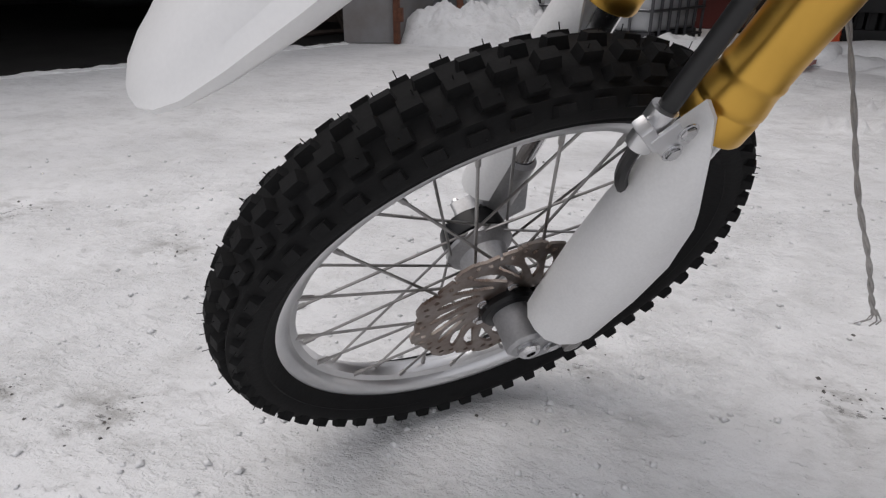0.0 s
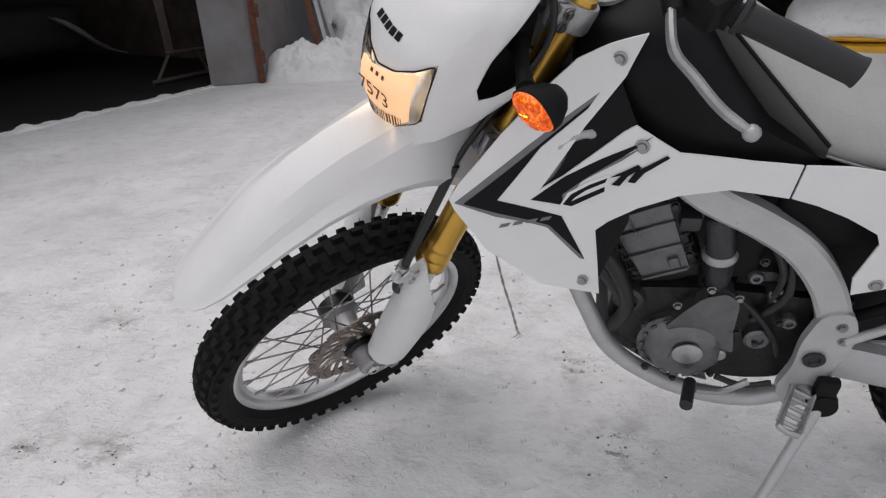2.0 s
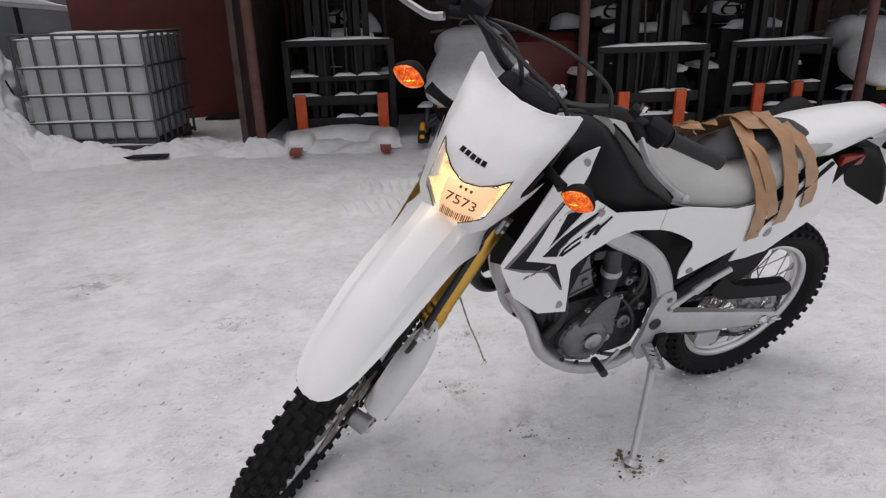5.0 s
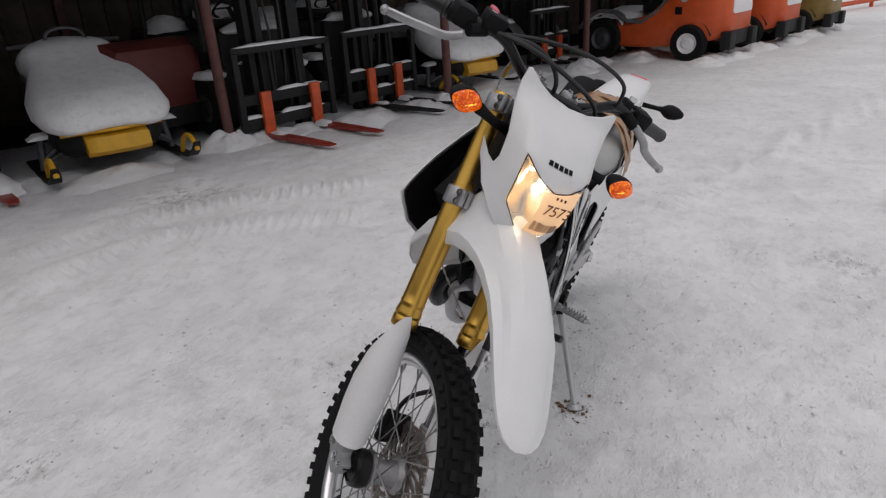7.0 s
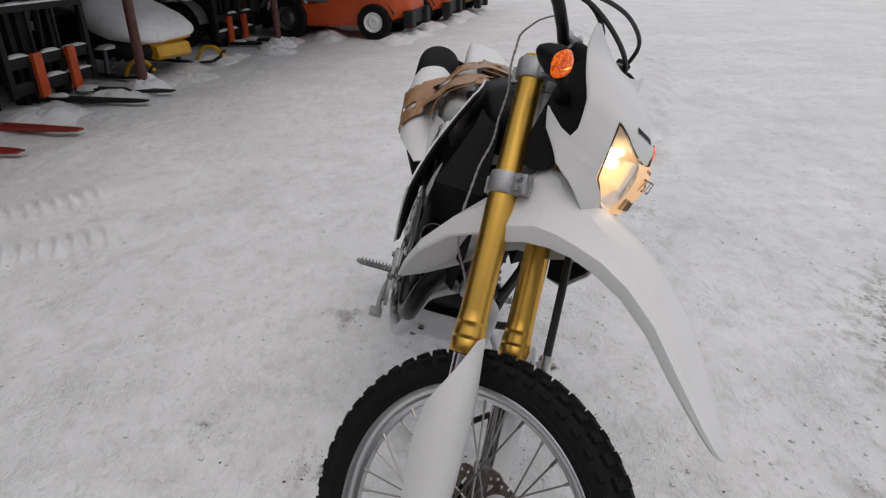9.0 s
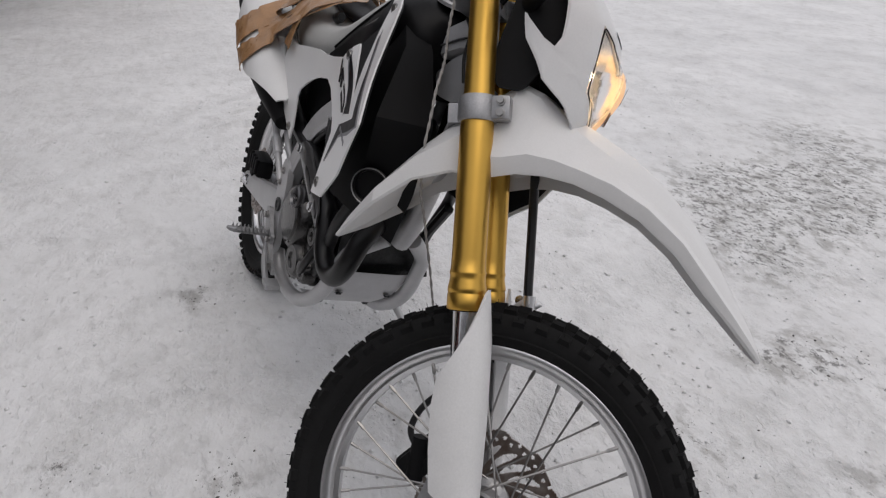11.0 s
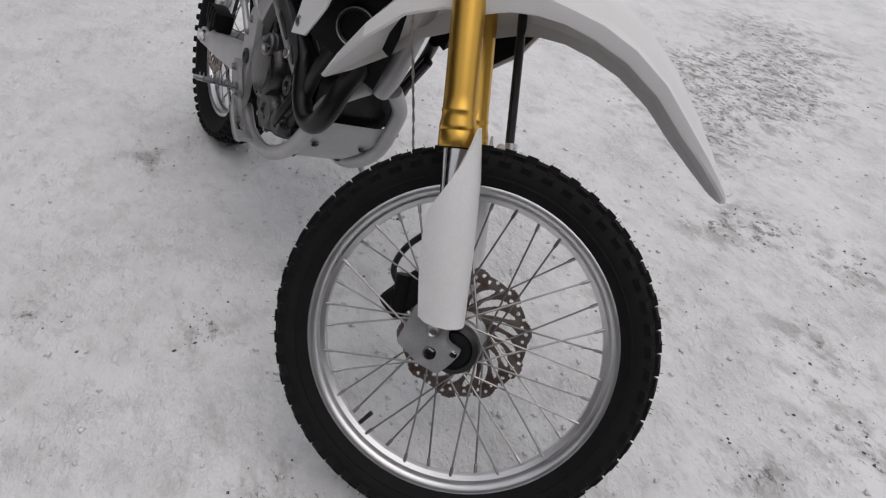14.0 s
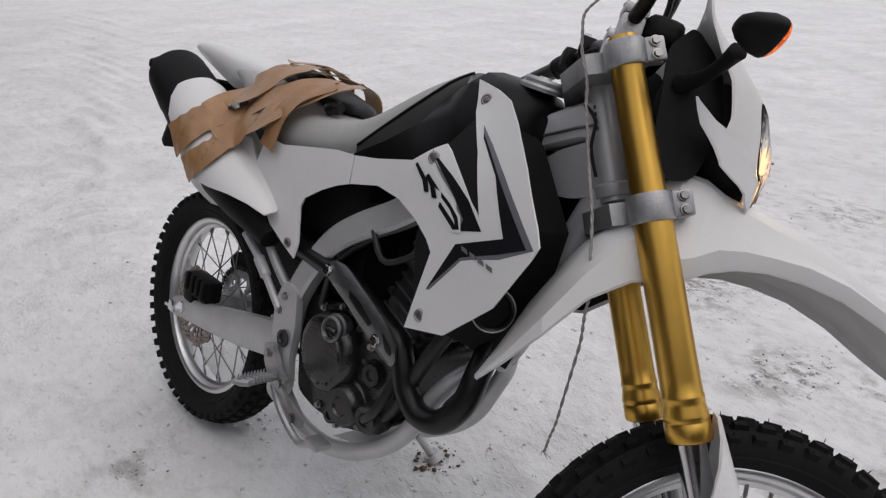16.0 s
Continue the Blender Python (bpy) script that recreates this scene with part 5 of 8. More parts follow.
lathe(bm, [(0.0, 0.0525), (0.026, 0.0525), (0.027, 0.056), (0.022, 0.060), (0.0, 0.061)], m @ Matrix.Translation((0.002, 0.018, 0)), 24)
part("inspection_cap", bm, ALLOY, gen, "bright round inspection cap")
for bx, bz in ((0.753, 0.559), (0.703, 0.603), (0.655, 0.585), (0.806, 0.505), (0.818, 0.435), (0.79, 0.378), (0.735, 0.350), (0.668, 0.372), (0.645, 0.50)):
    bm = bmesh.new()
    bolt(bm, (bx, 0.112, bz), (0, 1, 0), 0.0058, 0.008)
    part("cover_bolt", bm, DARKALLOY if bz < 0.55 else STEEL, crank)
bm = bmesh.new()
lathe(bm, [(0.014, -0.02), (0.014, 0.004), (0.011, 0.007), (0.0, 0.008)], axis_frame((0.665, 0.118, 0.437), (0, 1, 0)), 16)
part("plug", bm, ALLOY, gen)
for k in range(4):
    bm = bmesh.new()
    tube(bm, [m @ V(0.060 * math.cos(a), 0.060 * math.sin(a), 0.042) for a in (radians(-130 + 22 * k + 4 * q) for q in range(5))], 0.004, 6)
    part("rib", bm, MIDALLOY, gen)
bm = bmesh.new()
lathe(bm, [(0.030, -0.04), (0.030, 0.0), (0.024, 0.006), (0.018, 0.006), (0.016, 0.0), (0.0, 0.0)], axis_frame((0.838, 0.10, 0.552), (0.3, 1, 0)), 22)
part("water_joint", bm, DARKALLOY, crank, "dark round coolant joint")
# small fittings behind the cylinder; the tall black blocks stand in for shaded gaps
for c, sz in (((0.66, 0.075, 0.68), (0.05, 0.05, 0.12)), ((0.60, 0.050, 0.50), (0.10, 0.05, 0.14)), ((0.755, 0.082, 0.735), (0.035, 0.04, 0.03)), ((0.62, 0.09, 0.63), (0.035, 0.03, 0.025))):
    bm = bmesh.new()
    box(bm, c, sz, None, 0.008)
    part("fitting_and_shade_block", bm, BLACK if sz[2] > 0.1 else DARKALLOY, crank)
for pts, r in (([(0.655, 0.098, 0.735), (0.622, 0.112, 0.700), (0.598, 0.112, 0.640), (0.602, 0.104, 0.575)], 0.0065), ([(0.690, 0.104, 0.60), (0.640, 0.112, 0.568), (0.588, 0.112, 0.500), (0.560, 0.106, 0.430)], 0.0055), ([(0.845, 0.105, 0.545), (0.862, 0.118, 0.600), (0.905, 0.118, 0.668)], 0.012), ([(0.66, 0.12, 0.372), (0.61, 0.128, 0.360), (0.56, 0.126, 0.372)], 0.006)):
    bm = bmesh.new()
    tube(bm, catmull(pts, 5), r, 8)
    part("hose", bm, CABLE, crank)
for x, z, r in ((0.592, 0.588, 0.017), (0.602, 0.470, 0.024), (0.560, 0.520, 0.014), (0.636, 0.628, 0.013)):
    bm = bmesh.new()
    lathe(bm, [(r, -0.02), (r, 0.008), (r * 0.8, 0.012), (r * 0.45, 0.012), (r * 0.4, 0.007), (0.0, 0.007)], axis_frame((x, 0.098, z), (0, 1, 0.05)), 16)
    part("case_boss", bm, MIDALLOY, crank)
bm = bmesh.new()
for k in range(18):
    a = radians(20 * k)
    box(bm, (0, 0, 0), (0.006, 0.004, 0.010), Matrix.Translation((0.727 + 0.076 * math.cos(a), 0.108, 0.440 + 0.076 * math.sin(a))) @ Matrix.Rotation(-a, 4, "Y"), 0.001, 1)
part("cover_ribs", bm, MIDALLOY, gen, kind="stuff")
bolts("case_bolt", [((x, 0.103, z), (0, 1, 0), 0.006, 0.008) for x, z in ((0.63, 0.665), (0.60, 0.63), (0.585, 0.58), (0.605, 0.46), (0.64, 0.71), (0.575, 0.52))], DARKALLOY, crank)
# right clutch cover
bm = bmesh.new()
m = axis_frame((0.648, -0.085, 0.494), (0, -1, 0))
lathe(bm, [(0.095, -0.01), (0.096, 0.012), (0.090, 0.018), (0.084, 0.019), (0.082, 0.030), (0.078, 0.048), (0.070, 0.056), (0.060, 0.058), (0.057, 0.062), (0.0, 0.065)], m, 40)
sheet(bm, rounded([(0.735, 0.560), (0.800, 0.575), (0.850, 0.560), (0.862, 0.505), (0.828, 0.440), (0.770, 0.385), (0.690, 0.352), (0.620, 0.362), (0.585, 0.420), (0.66, 0.45)], 0.02), lambda u, v: -0.112, 0.03, 0.06, "xz", 1)
clutch = part("clutch_cover", bm, CASEBLACK, crank, "domed dark glossy clutch cover", 40)
bm = bmesh.new()
lathe(bm, [(0.030, -0.02), (0.031, 0.002), (0.026, 0.004), (0.026, 0.012), (0.021, 0.015), (0.017, 0.008), (0.0, 0.007)], axis_frame((0.668, -0.136, 0.552), (0.1, -1, 0.15)), 22)
cap = part("oil_cap", bm, MIDALLOY, clutch, "ribbed oil filler cap")
bm = bmesh.new()
box(bm, (0.668, -0.146, 0.5535), (0.030, 0.010, 0.007), None, 0.002, 1)
part("cap_grip", bm, CASEBLACK, cap)
for x, z, r, h in ((0.728, 0.420, 0.044, 0.038), (0.797, 0.428, 0.030, 0.034), (0.775, 0.505, 0.026, 0.020), (0.690, 0.378, 0.020, 0.024)):
    bm = bmesh.new()
    lathe(bm, [(r * 1.08, -0.01), (r * 1.1, 0.008), (r, 0.012), (r * 0.96, h - 0.008), (r * 0.8, h), (r * 0.45, h), (r * 0.38, h - 0.004), (0.0, h - 0.004)], axis_frame((x, -0.105, z), (0.08, -1, 0)), 24)
    pump = part("water_pump" if r > 0.04 else "round_boss", bm, CASEBLACK, clutch, "dark round water pump cover" if r > 0.04 else "")
for a in range(0, 360, 40):
    bm = bmesh.new()
    c = (0.648 + 0.092 * math.cos(radians(a + 12)), -0.100, 0.494 + 0.092 * math.sin(radians(a + 12)))
    lathe(bm, [(0.011, -0.014), (0.011, 0.004), (0.008, 0.006), (0.0, 0.006)], axis_frame(c, (0, -1, 0)), 10)
    ear = part("cover_ear", bm, CASEBLACK, clutch)
    bm = bmesh.new()
    bolt(bm, (c[0], c[1] - 0.006, c[2]), (0, -1, 0), 0.0055, 0.007)
    part("cover_bolt", bm, STEEL, ear)
bolts("cover_bolt", [((x, -0.114, z), (0, -1, 0), 0.006, 0.009) for x, z in ((0.755, 0.552), (0.835, 0.545), (0.845, 0.500), (0.822, 0.455), (0.765, 0.392), (0.705, 0.362), (0.640, 0.372))], STEEL, crank)
bm = bmesh.new()
tube(bm, catmull([(0.797, -0.136, 0.428), (0.826, -0.142, 0.462), (0.838, -0.126, 0.520), (0.830, -0.100, 0.60)], 5), 0.009, 10)
part("coolant_hose", bm, CABLE, crank, "black coolant hose")
for k in range(5):
    bm = bmesh.new()
    a = radians(200 + 26 * k)
    rod(bm, (0.648 + 0.060 * math.cos(a), -0.143, 0.494 + 0.060 * math.sin(a)), (0.648 + 0.080 * math.cos(a), -0.118, 0.494 + 0.080 * math.sin(a)), 0.004, 6)
    part("rib", bm, CASEBLACK, clutch)
# cylinder and head, leaning forward a little
mc = Matrix.Translation((0.768, 0, 0.585)) @ Matrix.Rotation(radians(23), 4, "Y")
bm = bmesh.new()
box(bm, (0, 0, 0.06), (0.115, 0.15, 0.14), mc, 0.012)
for k in range(4):
    box(bm, (0, 0, 0.02 + 0.025 * k), (0.125, 0.156, 0.007), mc, 0.003, 1)
box(bm, (0, 0, 0.155), (0.130, 0.165, 0.078), mc, 0.010)
box(bm, (0.0, 0.0, 0.218), (0.135, 0.160, 0.055), mc, 0.02, 3)
cyl = part("cylinder_head", bm, DARKALLOY, crank, "dark cylinder with bolted head cover")
bm = bmesh.new()
sheet(bm, rounded([(-0.042, 0.025), (-0.046, 0.120), (-0.050, 0.182), (0.050, 0.182), (0.046, 0.12), (0.038, 0.025)], 0.006), lambda u, v: 0.088, 0.02, 0.05, "xz", -1)
bm.transform(mc)
cover = part("timing_cover", bm, MIDALLOY, cyl, "ribbed side cover of the cylinder", 30)
for name, c, sz in [("cover_rib", (0, 0.089, z), (w, 0.008, 0.006)) for z, w in ((0.030, 0.080), (0.088, 0.092), (0.140, 0.098), (0.178, 0.104))] + [("cover_rib", (0.018, 0.089, 0.160), (0.004, 0.007, 0.034)), ("cover_boss", (-0.022, 0.090, 0.052), (0.018, 0.010, 0.022))]:
    bm = bmesh.new()
    box(bm, c, sz, None, 0.0015, 1)
    bm.transform(mc)
    part(name, bm, MIDALLOY, cover)
bm = bmesh.new()
box(bm, (0, 0, 0.190), (0.140, 0.172, 0.006), mc, 0.002, 1)
part("head_gasket", bm, ALLOY, cyl)
bolts("head_bolt", [(mc @ V(x, s * 0.084, z), (0, s, 0), 0.0055, 0.009) for s in (1, -1) for x, z in ((0.057, 0.17), (-0.057, 0.17), (0.05, 0.225), (-0.05, 0.225), (0.046, 0.05), (-0.050, 0.06))], DARKALLOY, crank)
# throttle body, starter, hoses
bm = bmesh.new()
tube(bm, [(0.70, 0.02, 0.70), (0.62, 0.02, 0.72)], 0.030, 16)
part("throttle_body", bm, DARKALLOY, crank)
bm = bmesh.new()
tube(bm, [(0.713, 0.092, 0.752), (0.712, 0.092, 0.746), (0.700, 0.096, 0.676), (0.699, 0.096, 0.668), (0.697, 0.096, 0.662), (0.694, 0.096, 0.625), (0.693, 0.094, 0.595)], [0.020, 0.024, 0.024, 0.028, 0.024, 0.022, 0.018], 20)
st = part("starter", bm, DARKALLOY, crank, "dark cylindrical starter motor", 30)
bm = bmesh.new()
tube(bm, [(0.7005, 0.096, 0.680), (0.700, 0.096, 0.674), (0.699, 0.096, 0.666)], [0.0255, 0.0290, 0.0285], 20)
part("seal_ring", bm, ALLOY, st)
for pts, r in (([(0.93, 0.10, 0.72), (0.87, 0.13, 0.66), (0.84, 0.12, 0.56), (0.86, 0.10, 0.48)], 0.013), ([(0.94, -0.10, 0.70), (0.90, -0.12, 0.60), (0.84, -0.11, 0.47), (0.79, -0.11, 0.41)], 0.014),
               ([(0.60, 0.09, 0.70), (0.58, 0.11, 0.60), (0.62, 0.10, 0.52)], 0.008), ([(0.68, -0.10, 0.74), (0.60, -0.11, 0.66), (0.57, -0.10, 0.56)], 0.008),
               ([(0.85, -0.11, 0.78), (0.76, -0.13, 0.72), (0.70, -0.12, 0.76)], 0.006)):
    bm = bmesh.new()
    tube(bm, catmull(pts, 5), r, 10)
    part("hose", bm, CABLE, crank, "black rubber hose")
# exhaust
bm = bmesh.new()
PIPE = catmull([(0.86, -0.02, 0.73), (0.93, -0.035, 0.705), (0.978, -0.07, 0.655), (0.993, -0.102, 0.605), (0.989, -0.115, 0.553), (0.955, -0.118, 0.506), (0.910, -0.121, 0.495), (0.872, -0.124, 0.522), (0.852, -0.124, 0.560), (0.828, -0.122, 0.592), (0.780, -0.120, 0.608), (0.720, -0.118, 0.628), (0.650, -0.116, 0.646), (0.55, -0.112, 0.652), (0.42, -0.11, 0.665), (0.28, -0.125, 0.73)], 6)
tube(bm, PIPE, 0.0215, 16)
pipe = part("exhaust_pipe", bm, GLOSSBLACK, bike, "black looped exhaust header", 60)


def blade(u, v, lift=0.0):
    """The heat shield's crowned face over the pipe."""
    k = (v - (0.660 - (u - 0.63) * 0.37)) / 0.030
    return -(0.150 + lift - 0.007 * k * k)


bm = bmesh.new()
sheet(bm, rounded([(0.610, 0.658), (0.636, 0.683), (0.668, 0.681), (0.746, 0.649), (0.800, 0.626), (0.845, 0.598), (0.855, 0.570), (0.838, 0.554), (0.796, 0.560), (0.745, 0.590), (0.709, 0.612), (0.650, 0.636)], 0.010), blade, 0.004, 0.018, "xz", 1)
shield = part("heat_shield", bm, MIDALLOY, pipe, "brushed dark heat shield on the exhaust", 45)
for o in ([(0.700, 0.646), (0.738, 0.634), (0.776, 0.612), (0.772, 0.603), (0.742, 0.615), (0.706, 0.632)], [(0.806, 0.608), (0.836, 0.590), (0.840, 0.576), (0.826, 0.580)]):
    bm = bmesh.new()
    sheet(bm, rounded(o, 0.004), lambda u, v: blade(u, v, 0.0012), 0.002, 0.015, "xz", 1)
    part("shield_slot", bm, GLOSSBLACK, shield)
bolts("shield_bolt", [((x, blade(x, z), z), (0, -1, 0.1), 0.0095, 0.007) for x, z in ((0.630, 0.660), (0.795, 0.586))], CHROME, shield)
# skid plate
bm = bmesh.new()
loft(bm, [[V(x, -0.080, z + 0.008), V(x, -0.06, z), V(x, 0.06, z), V(x, 0.080, z + 0.008), V(x, 0.06, z + 0.005), V(x, -0.06, z + 0.005)] for x, z in ((0.890, 0.480), (0.874, 0.438), (0.837, 0.390), (0.788, 0.350), (0.735, 0.318), (0.66, 0.296))])
skid = part("skid_plate", bm, SILVER, bike, "silver engine skid plate", 50)
bolts("skid_bolt", [((x, s * 0.06, z), (0.5, 0, -0.8), 0.007, 0.005) for x, z in ((0.860, 0.414), (0.76, 0.332)) for s in (1, -1)], DARKALLOY, skid)

# swingarm
for s in (1, -1):
    bm = bmesh.new()
    rings = []
    for x, z, h, y0, y1 in ((0.50, 0.440, 0.040, 0.085, 0.118), (0.43, 0.424, 0.042, 0.085, 0.118), (0.30, 0.388, 0.042, 0.080, 0.112), (0.15, 0.352, 0.036, 0.080, 0.108), (0.02, 0.325, 0.030, 0.080, 0.106), (-0.06, 0.308, 0.026, 0.080, 0.106), (-0.075, 0.304, 0.020, 0.082, 0.104)):
        rings.append([V(x, s * y, z + b * h) for y, b in ((y0, -0.8), (y0 + 0.004, -1), (y1 - 0.006, -1), (y1, -0.7), (y1, 0.7), (y1 - 0.006, 1), (y0 + 0.004, 1), (y0, 0.8))])
    loft(bm, rings)
    arm = part("swingarm", bm, SILVER, bike, "silver aluminium swingarm leg", 30)
    bm = bmesh.new()
    lathe(bm, [(0, 0), (0.017, 0), (0.017, 0.006), (0.012, 0.010), (0.008, 0.018), (0, 0.018)], axis_frame((0.0, s * 0.106, 0.325), (0, s, 0)), 6)
    part("axle_nut", bm, CHROME, arm)
    bm = bmesh.new()
    box(bm, (-0.055, s * 0.107, 0.308), (0.03, 0.012, 0.03), None, 0.004)
    rod(bm, (-0.065, s * 0.105, 0.305), (-0.105, s * 0.100, 0.294), 0.006, 8)
    part("chain_adjuster", bm, CHROME, arm)
bm = bmesh.new()
box(bm, (0.40, 0, 0.43), (0.06, 0.17, 0.06), None, 0.012)
part("swingarm_bridge", bm, SILVER, bike)
bm = bmesh.new()
rod(bm, (0, -0.11, 0.325), (0, 0.11, 0.325), 0.011, 14)
part("rear_axle", bm, STEEL, bike)
# sprocket, chain and guards
bm = bmesh.new()
n = 40
prof = []
for k in range(n * 2):
    a = 2 * math.pi * k / (n * 2)
    r = 0.106 if k % 2 else 0.098
    prof.append((r * math.cos(a), r * math.sin(a)))
m = Matrix.Translation(RW) @ YAX
lo = [bm.verts.new(m @ V(x, y, 0.062)) for x, y in prof]
hi = [bm.verts.new(m @ V(x, y, 0.068)) for x, y in prof]
li = [bm.verts.new(m @ V(x * 0.72, y * 0.72, 0.062)) for x, y in prof]
hj = [bm.verts.new(m @ V(x * 0.72, y * 0.72, 0.068)) for x, y in prof]
for k in range(n * 2):
    j = (k + 1) % (n * 2)
    for q in ((lo[k], lo[j], hi[j], hi[k]), (hi[k], hi[j], hj[j], hj[k]), (li[k], li[j], lo[j], lo[k]), (hj[k], hj[j], li[j], li[k])):
        bm.faces.new(q)
for k in range(6):
    a = 2 * math.pi * k / 6
    tube(bm, [m @ V(0.05 * math.cos(a), 0.05 * math.sin(a), 0.065), m @ V(0.078 * math.cos(a + 0.12), 0.078 * math.sin(a + 0.12), 0.065)], 0.009, 6)
part("sprocket", bm, ALLOY, rwheel, "rear chain sprocket")
bm = bmesh.new()


def chain_pt(t):
    """A point of the chain loop, t in 0..1."""
    a0, c0, r0 = V(0, 0, 0.325), None, 0.102
    c1, r1 = V(0.545, 0, 0.445), 0.032
    per = [(0.30, 0), (0.42, 1), (0.80, 2), (1.0, 3)]
    top0, top1 = a0 + V(-0.02, 0, r0), c1 + V(-0.006, 0, r1)
    bot1, bot0 = c1 + V(0.006, 0, -r1), a0 + V(0.02, 0, -r0)
    if t < 0.36:
        return top0.lerp(top1, t / 0.36)
    if t < 0.42:
        a = math.pi / 2 - math.pi * (t - 0.36) / 0.06
        return c1 + V(r1 * math.cos(a), 0, r1 * math.sin(a))
    if t < 0.78:
        p = bot1.lerp(bot0, (t - 0.42) / 0.36)
        p.z -= 0.012 * math.sin(math.pi * (t - 0.42) / 0.36)
        return p
    a = -math.pi / 2 - math.pi * (t - 0.78) / 0.22
    return a0 + V(r0 * math.cos(a), 0, r0 * math.sin(a))


links = 104
for k in range(links):
    p, q = chain_pt(k / links), chain_pt((k + 1) / links)
    w = 0.010 if k % 2 else 0.0075
    for s in (1, -1):
        tube(bm, [p + V(0, 0.065 + s * w, 0), (p + q) / 2 + V(0, 0.065 + s * w, 0), q + V(0, 0.065 + s * w, 0)], [0.007, 0.005, 0.007], 6, flat=0.25, up=(0, 0, 1))
    rod(bm, p + V(0, 0.055, 0), p + V(0, 0.075, 0), 0.0045, 6)
part("chain", bm, DARKALLOY, bike, "dark greasy drive chain", kind="stuff")
bm = bmesh.new()
sheet(bm, rounded([(0.29, 0.50), (0.23, 0.455), (-0.07, 0.405), (-0.088, 0.425), (-0.06, 0.462), (0.15, 0.492), (0.21, 0.515), (0.26, 0.56)], 0.012), lambda u, v: 0.098, 0.035, 0.06, "xz", -1)
part("chain_guard", bm, BLACK, bike, "black plastic chain guard")
bm = bmesh.new()
loft(bm, [[V(x, y, z) for y, z in ((0.05, z0), (0.085, z0), (0.085, z1), (0.05, z1))] for x, z0, z1 in ((0.14, 0.235, 0.285), (0.17, 0.225, 0.29), (0.22, 0.235, 0.295), (0.24, 0.26, 0.30))])
part("chain_guide", bm, SILVER, bike, "silver chain guide under the swingarm")
# rear caliper
bm = bmesh.new()
box(bm, (0.06, -0.085, 0.405), (0.11, 0.05, 0.06), Matrix.Translation((0, 0, 0)), 0.012)
box(bm, (0.02, -0.088, 0.375), (0.05, 0.04, 0.05), None, 0.01)
for k in range(4):
    box(bm, (0.02 + 0.028 * k, -0.112, 0.41), (0.014, 0.012, 0.05), None, 0.003, 1)
part("rear_caliper", bm, BLACK, bike, "black rear brake caliper")
# shock absorber
bm = bmesh.new()
coil = [V(0.44 + 0.032 * math.cos(a) - 0.02 * (a / 44), 0.032 * math.sin(a), 0.48 + 0.0045 * a) for a in (0.5 * k for k in range(88))]
tube(bm, coil, 0.006, 6)
part("shock_spring", bm, RED, bike, "coil spring of the shock absorber")
# footpegs, gear lever, brake pedal, side stand
for s in (1, -1):
    bm = bmesh.new()
    p0, p1 = V(0.505, s * 0.135, 0.375), V(0.562, s * 0.250, 0.405)
    d = (p1 - p0).normalized()
    w = V(0.9, -0.3 * s, 0.25).normalized()
    for o in (-0.020, 0.020):
        tube(bm, [p0 + w * o, p1 + w * o * 0.8], 0.006, 6)
    for k in range(5):
        c = p0 + d * (0.02 + 0.024 * k)
        tube(bm, [c - w * 0.020, c + w * 0.020], 0.0045, 6)
    for k in range(9):
        c = p0 + d * (0.018 + 0.0125 * k)
        for o in (-0.021, 0.021):
            tube(bm, [c + w * o, c + w * o + V(0, 0, 0.014)], [0.004, 0.0012], 5)
    tube(bm, [p0 - d * 0.03, p0 + d * 0.015], 0.014, 10)
    tube(bm, [p1 - w * 0.018, p1 + d * 0.006, p1 + w * 0.018], 0.006, 6)
    part("footpeg", bm, ALLOY, bike, "toothed metal footpeg")
bm = bmesh.new()
tube(bm, catmull([(0.60, 0.125, 0.37), (0.65, 0.14, 0.352), (0.705, 0.165, 0.385)], 4), 0.007, 8)
gl = part("gear_lever", bm, ALLOY, bike, "metal gear lever")
bm = bmesh.new()
tube(bm, [(0.712, 0.155, 0.394), (0.728, 0.222, 0.413)], 0.0115, 12)
part("lever_rubber", bm, CABLE, gl, "black rubber toe piece")
bm = bmesh.new()
tube(bm, catmull([(0.52, -0.145, 0.36), (0.58, -0.16, 0.335), (0.66, -0.165, 0.31), (0.72, -0.17, 0.345)], 4), 0.008, 8)
box(bm, (0.73, -0.175, 0.35), (0.04, 0.035, 0.012), None, 0.003)
part("brake_pedal", bm, ALLOY, bike, "metal rear brake pedal")
bm = bmesh.new()
sheet(bm, rounded([(0.470, 0.440), (0.500, 0.448), (0.540, 0.405), (0.566, 0.392), (0.560, 0.372), (0.600, 0.345), (0.640, 0.338), (0.640, 0.322), (0.595, 0.325), (0.548, 0.352), (0.505, 0.372), (0.478, 0.402)], 0.008), lambda u, v: -0.152, 0.010, 0.03, "xz", 1)
link = part("brake_bracket", bm, ALLOY, bike, "cast grey brake pedal bracket", 35)
bolts("bracket_bolt", [((x, -0.152, z), (0, -1, 0), 0.008, 0.008) for x, z in ((0.492, 0.424), (0.552, 0.380), (0.612, 0.334))], STEEL, link)
foot = V(0.612, 0.331, 0.112)
top = V(0.478, 0.150, 0.345)
bm = bmesh.new()
tube(bm, [top, top.lerp(foot, 0.3), foot], [0.014, 0.011, 0.010], 12)
rod(bm, foot + V(-0.004, -0.004, 0.006), foot + V(0.004, 0.004, -0.008), 0.02, 12, 0.028)
stand = part("side_stand", bm, SILVER, bike, "grey steel side stand")
bm = bmesh.new()
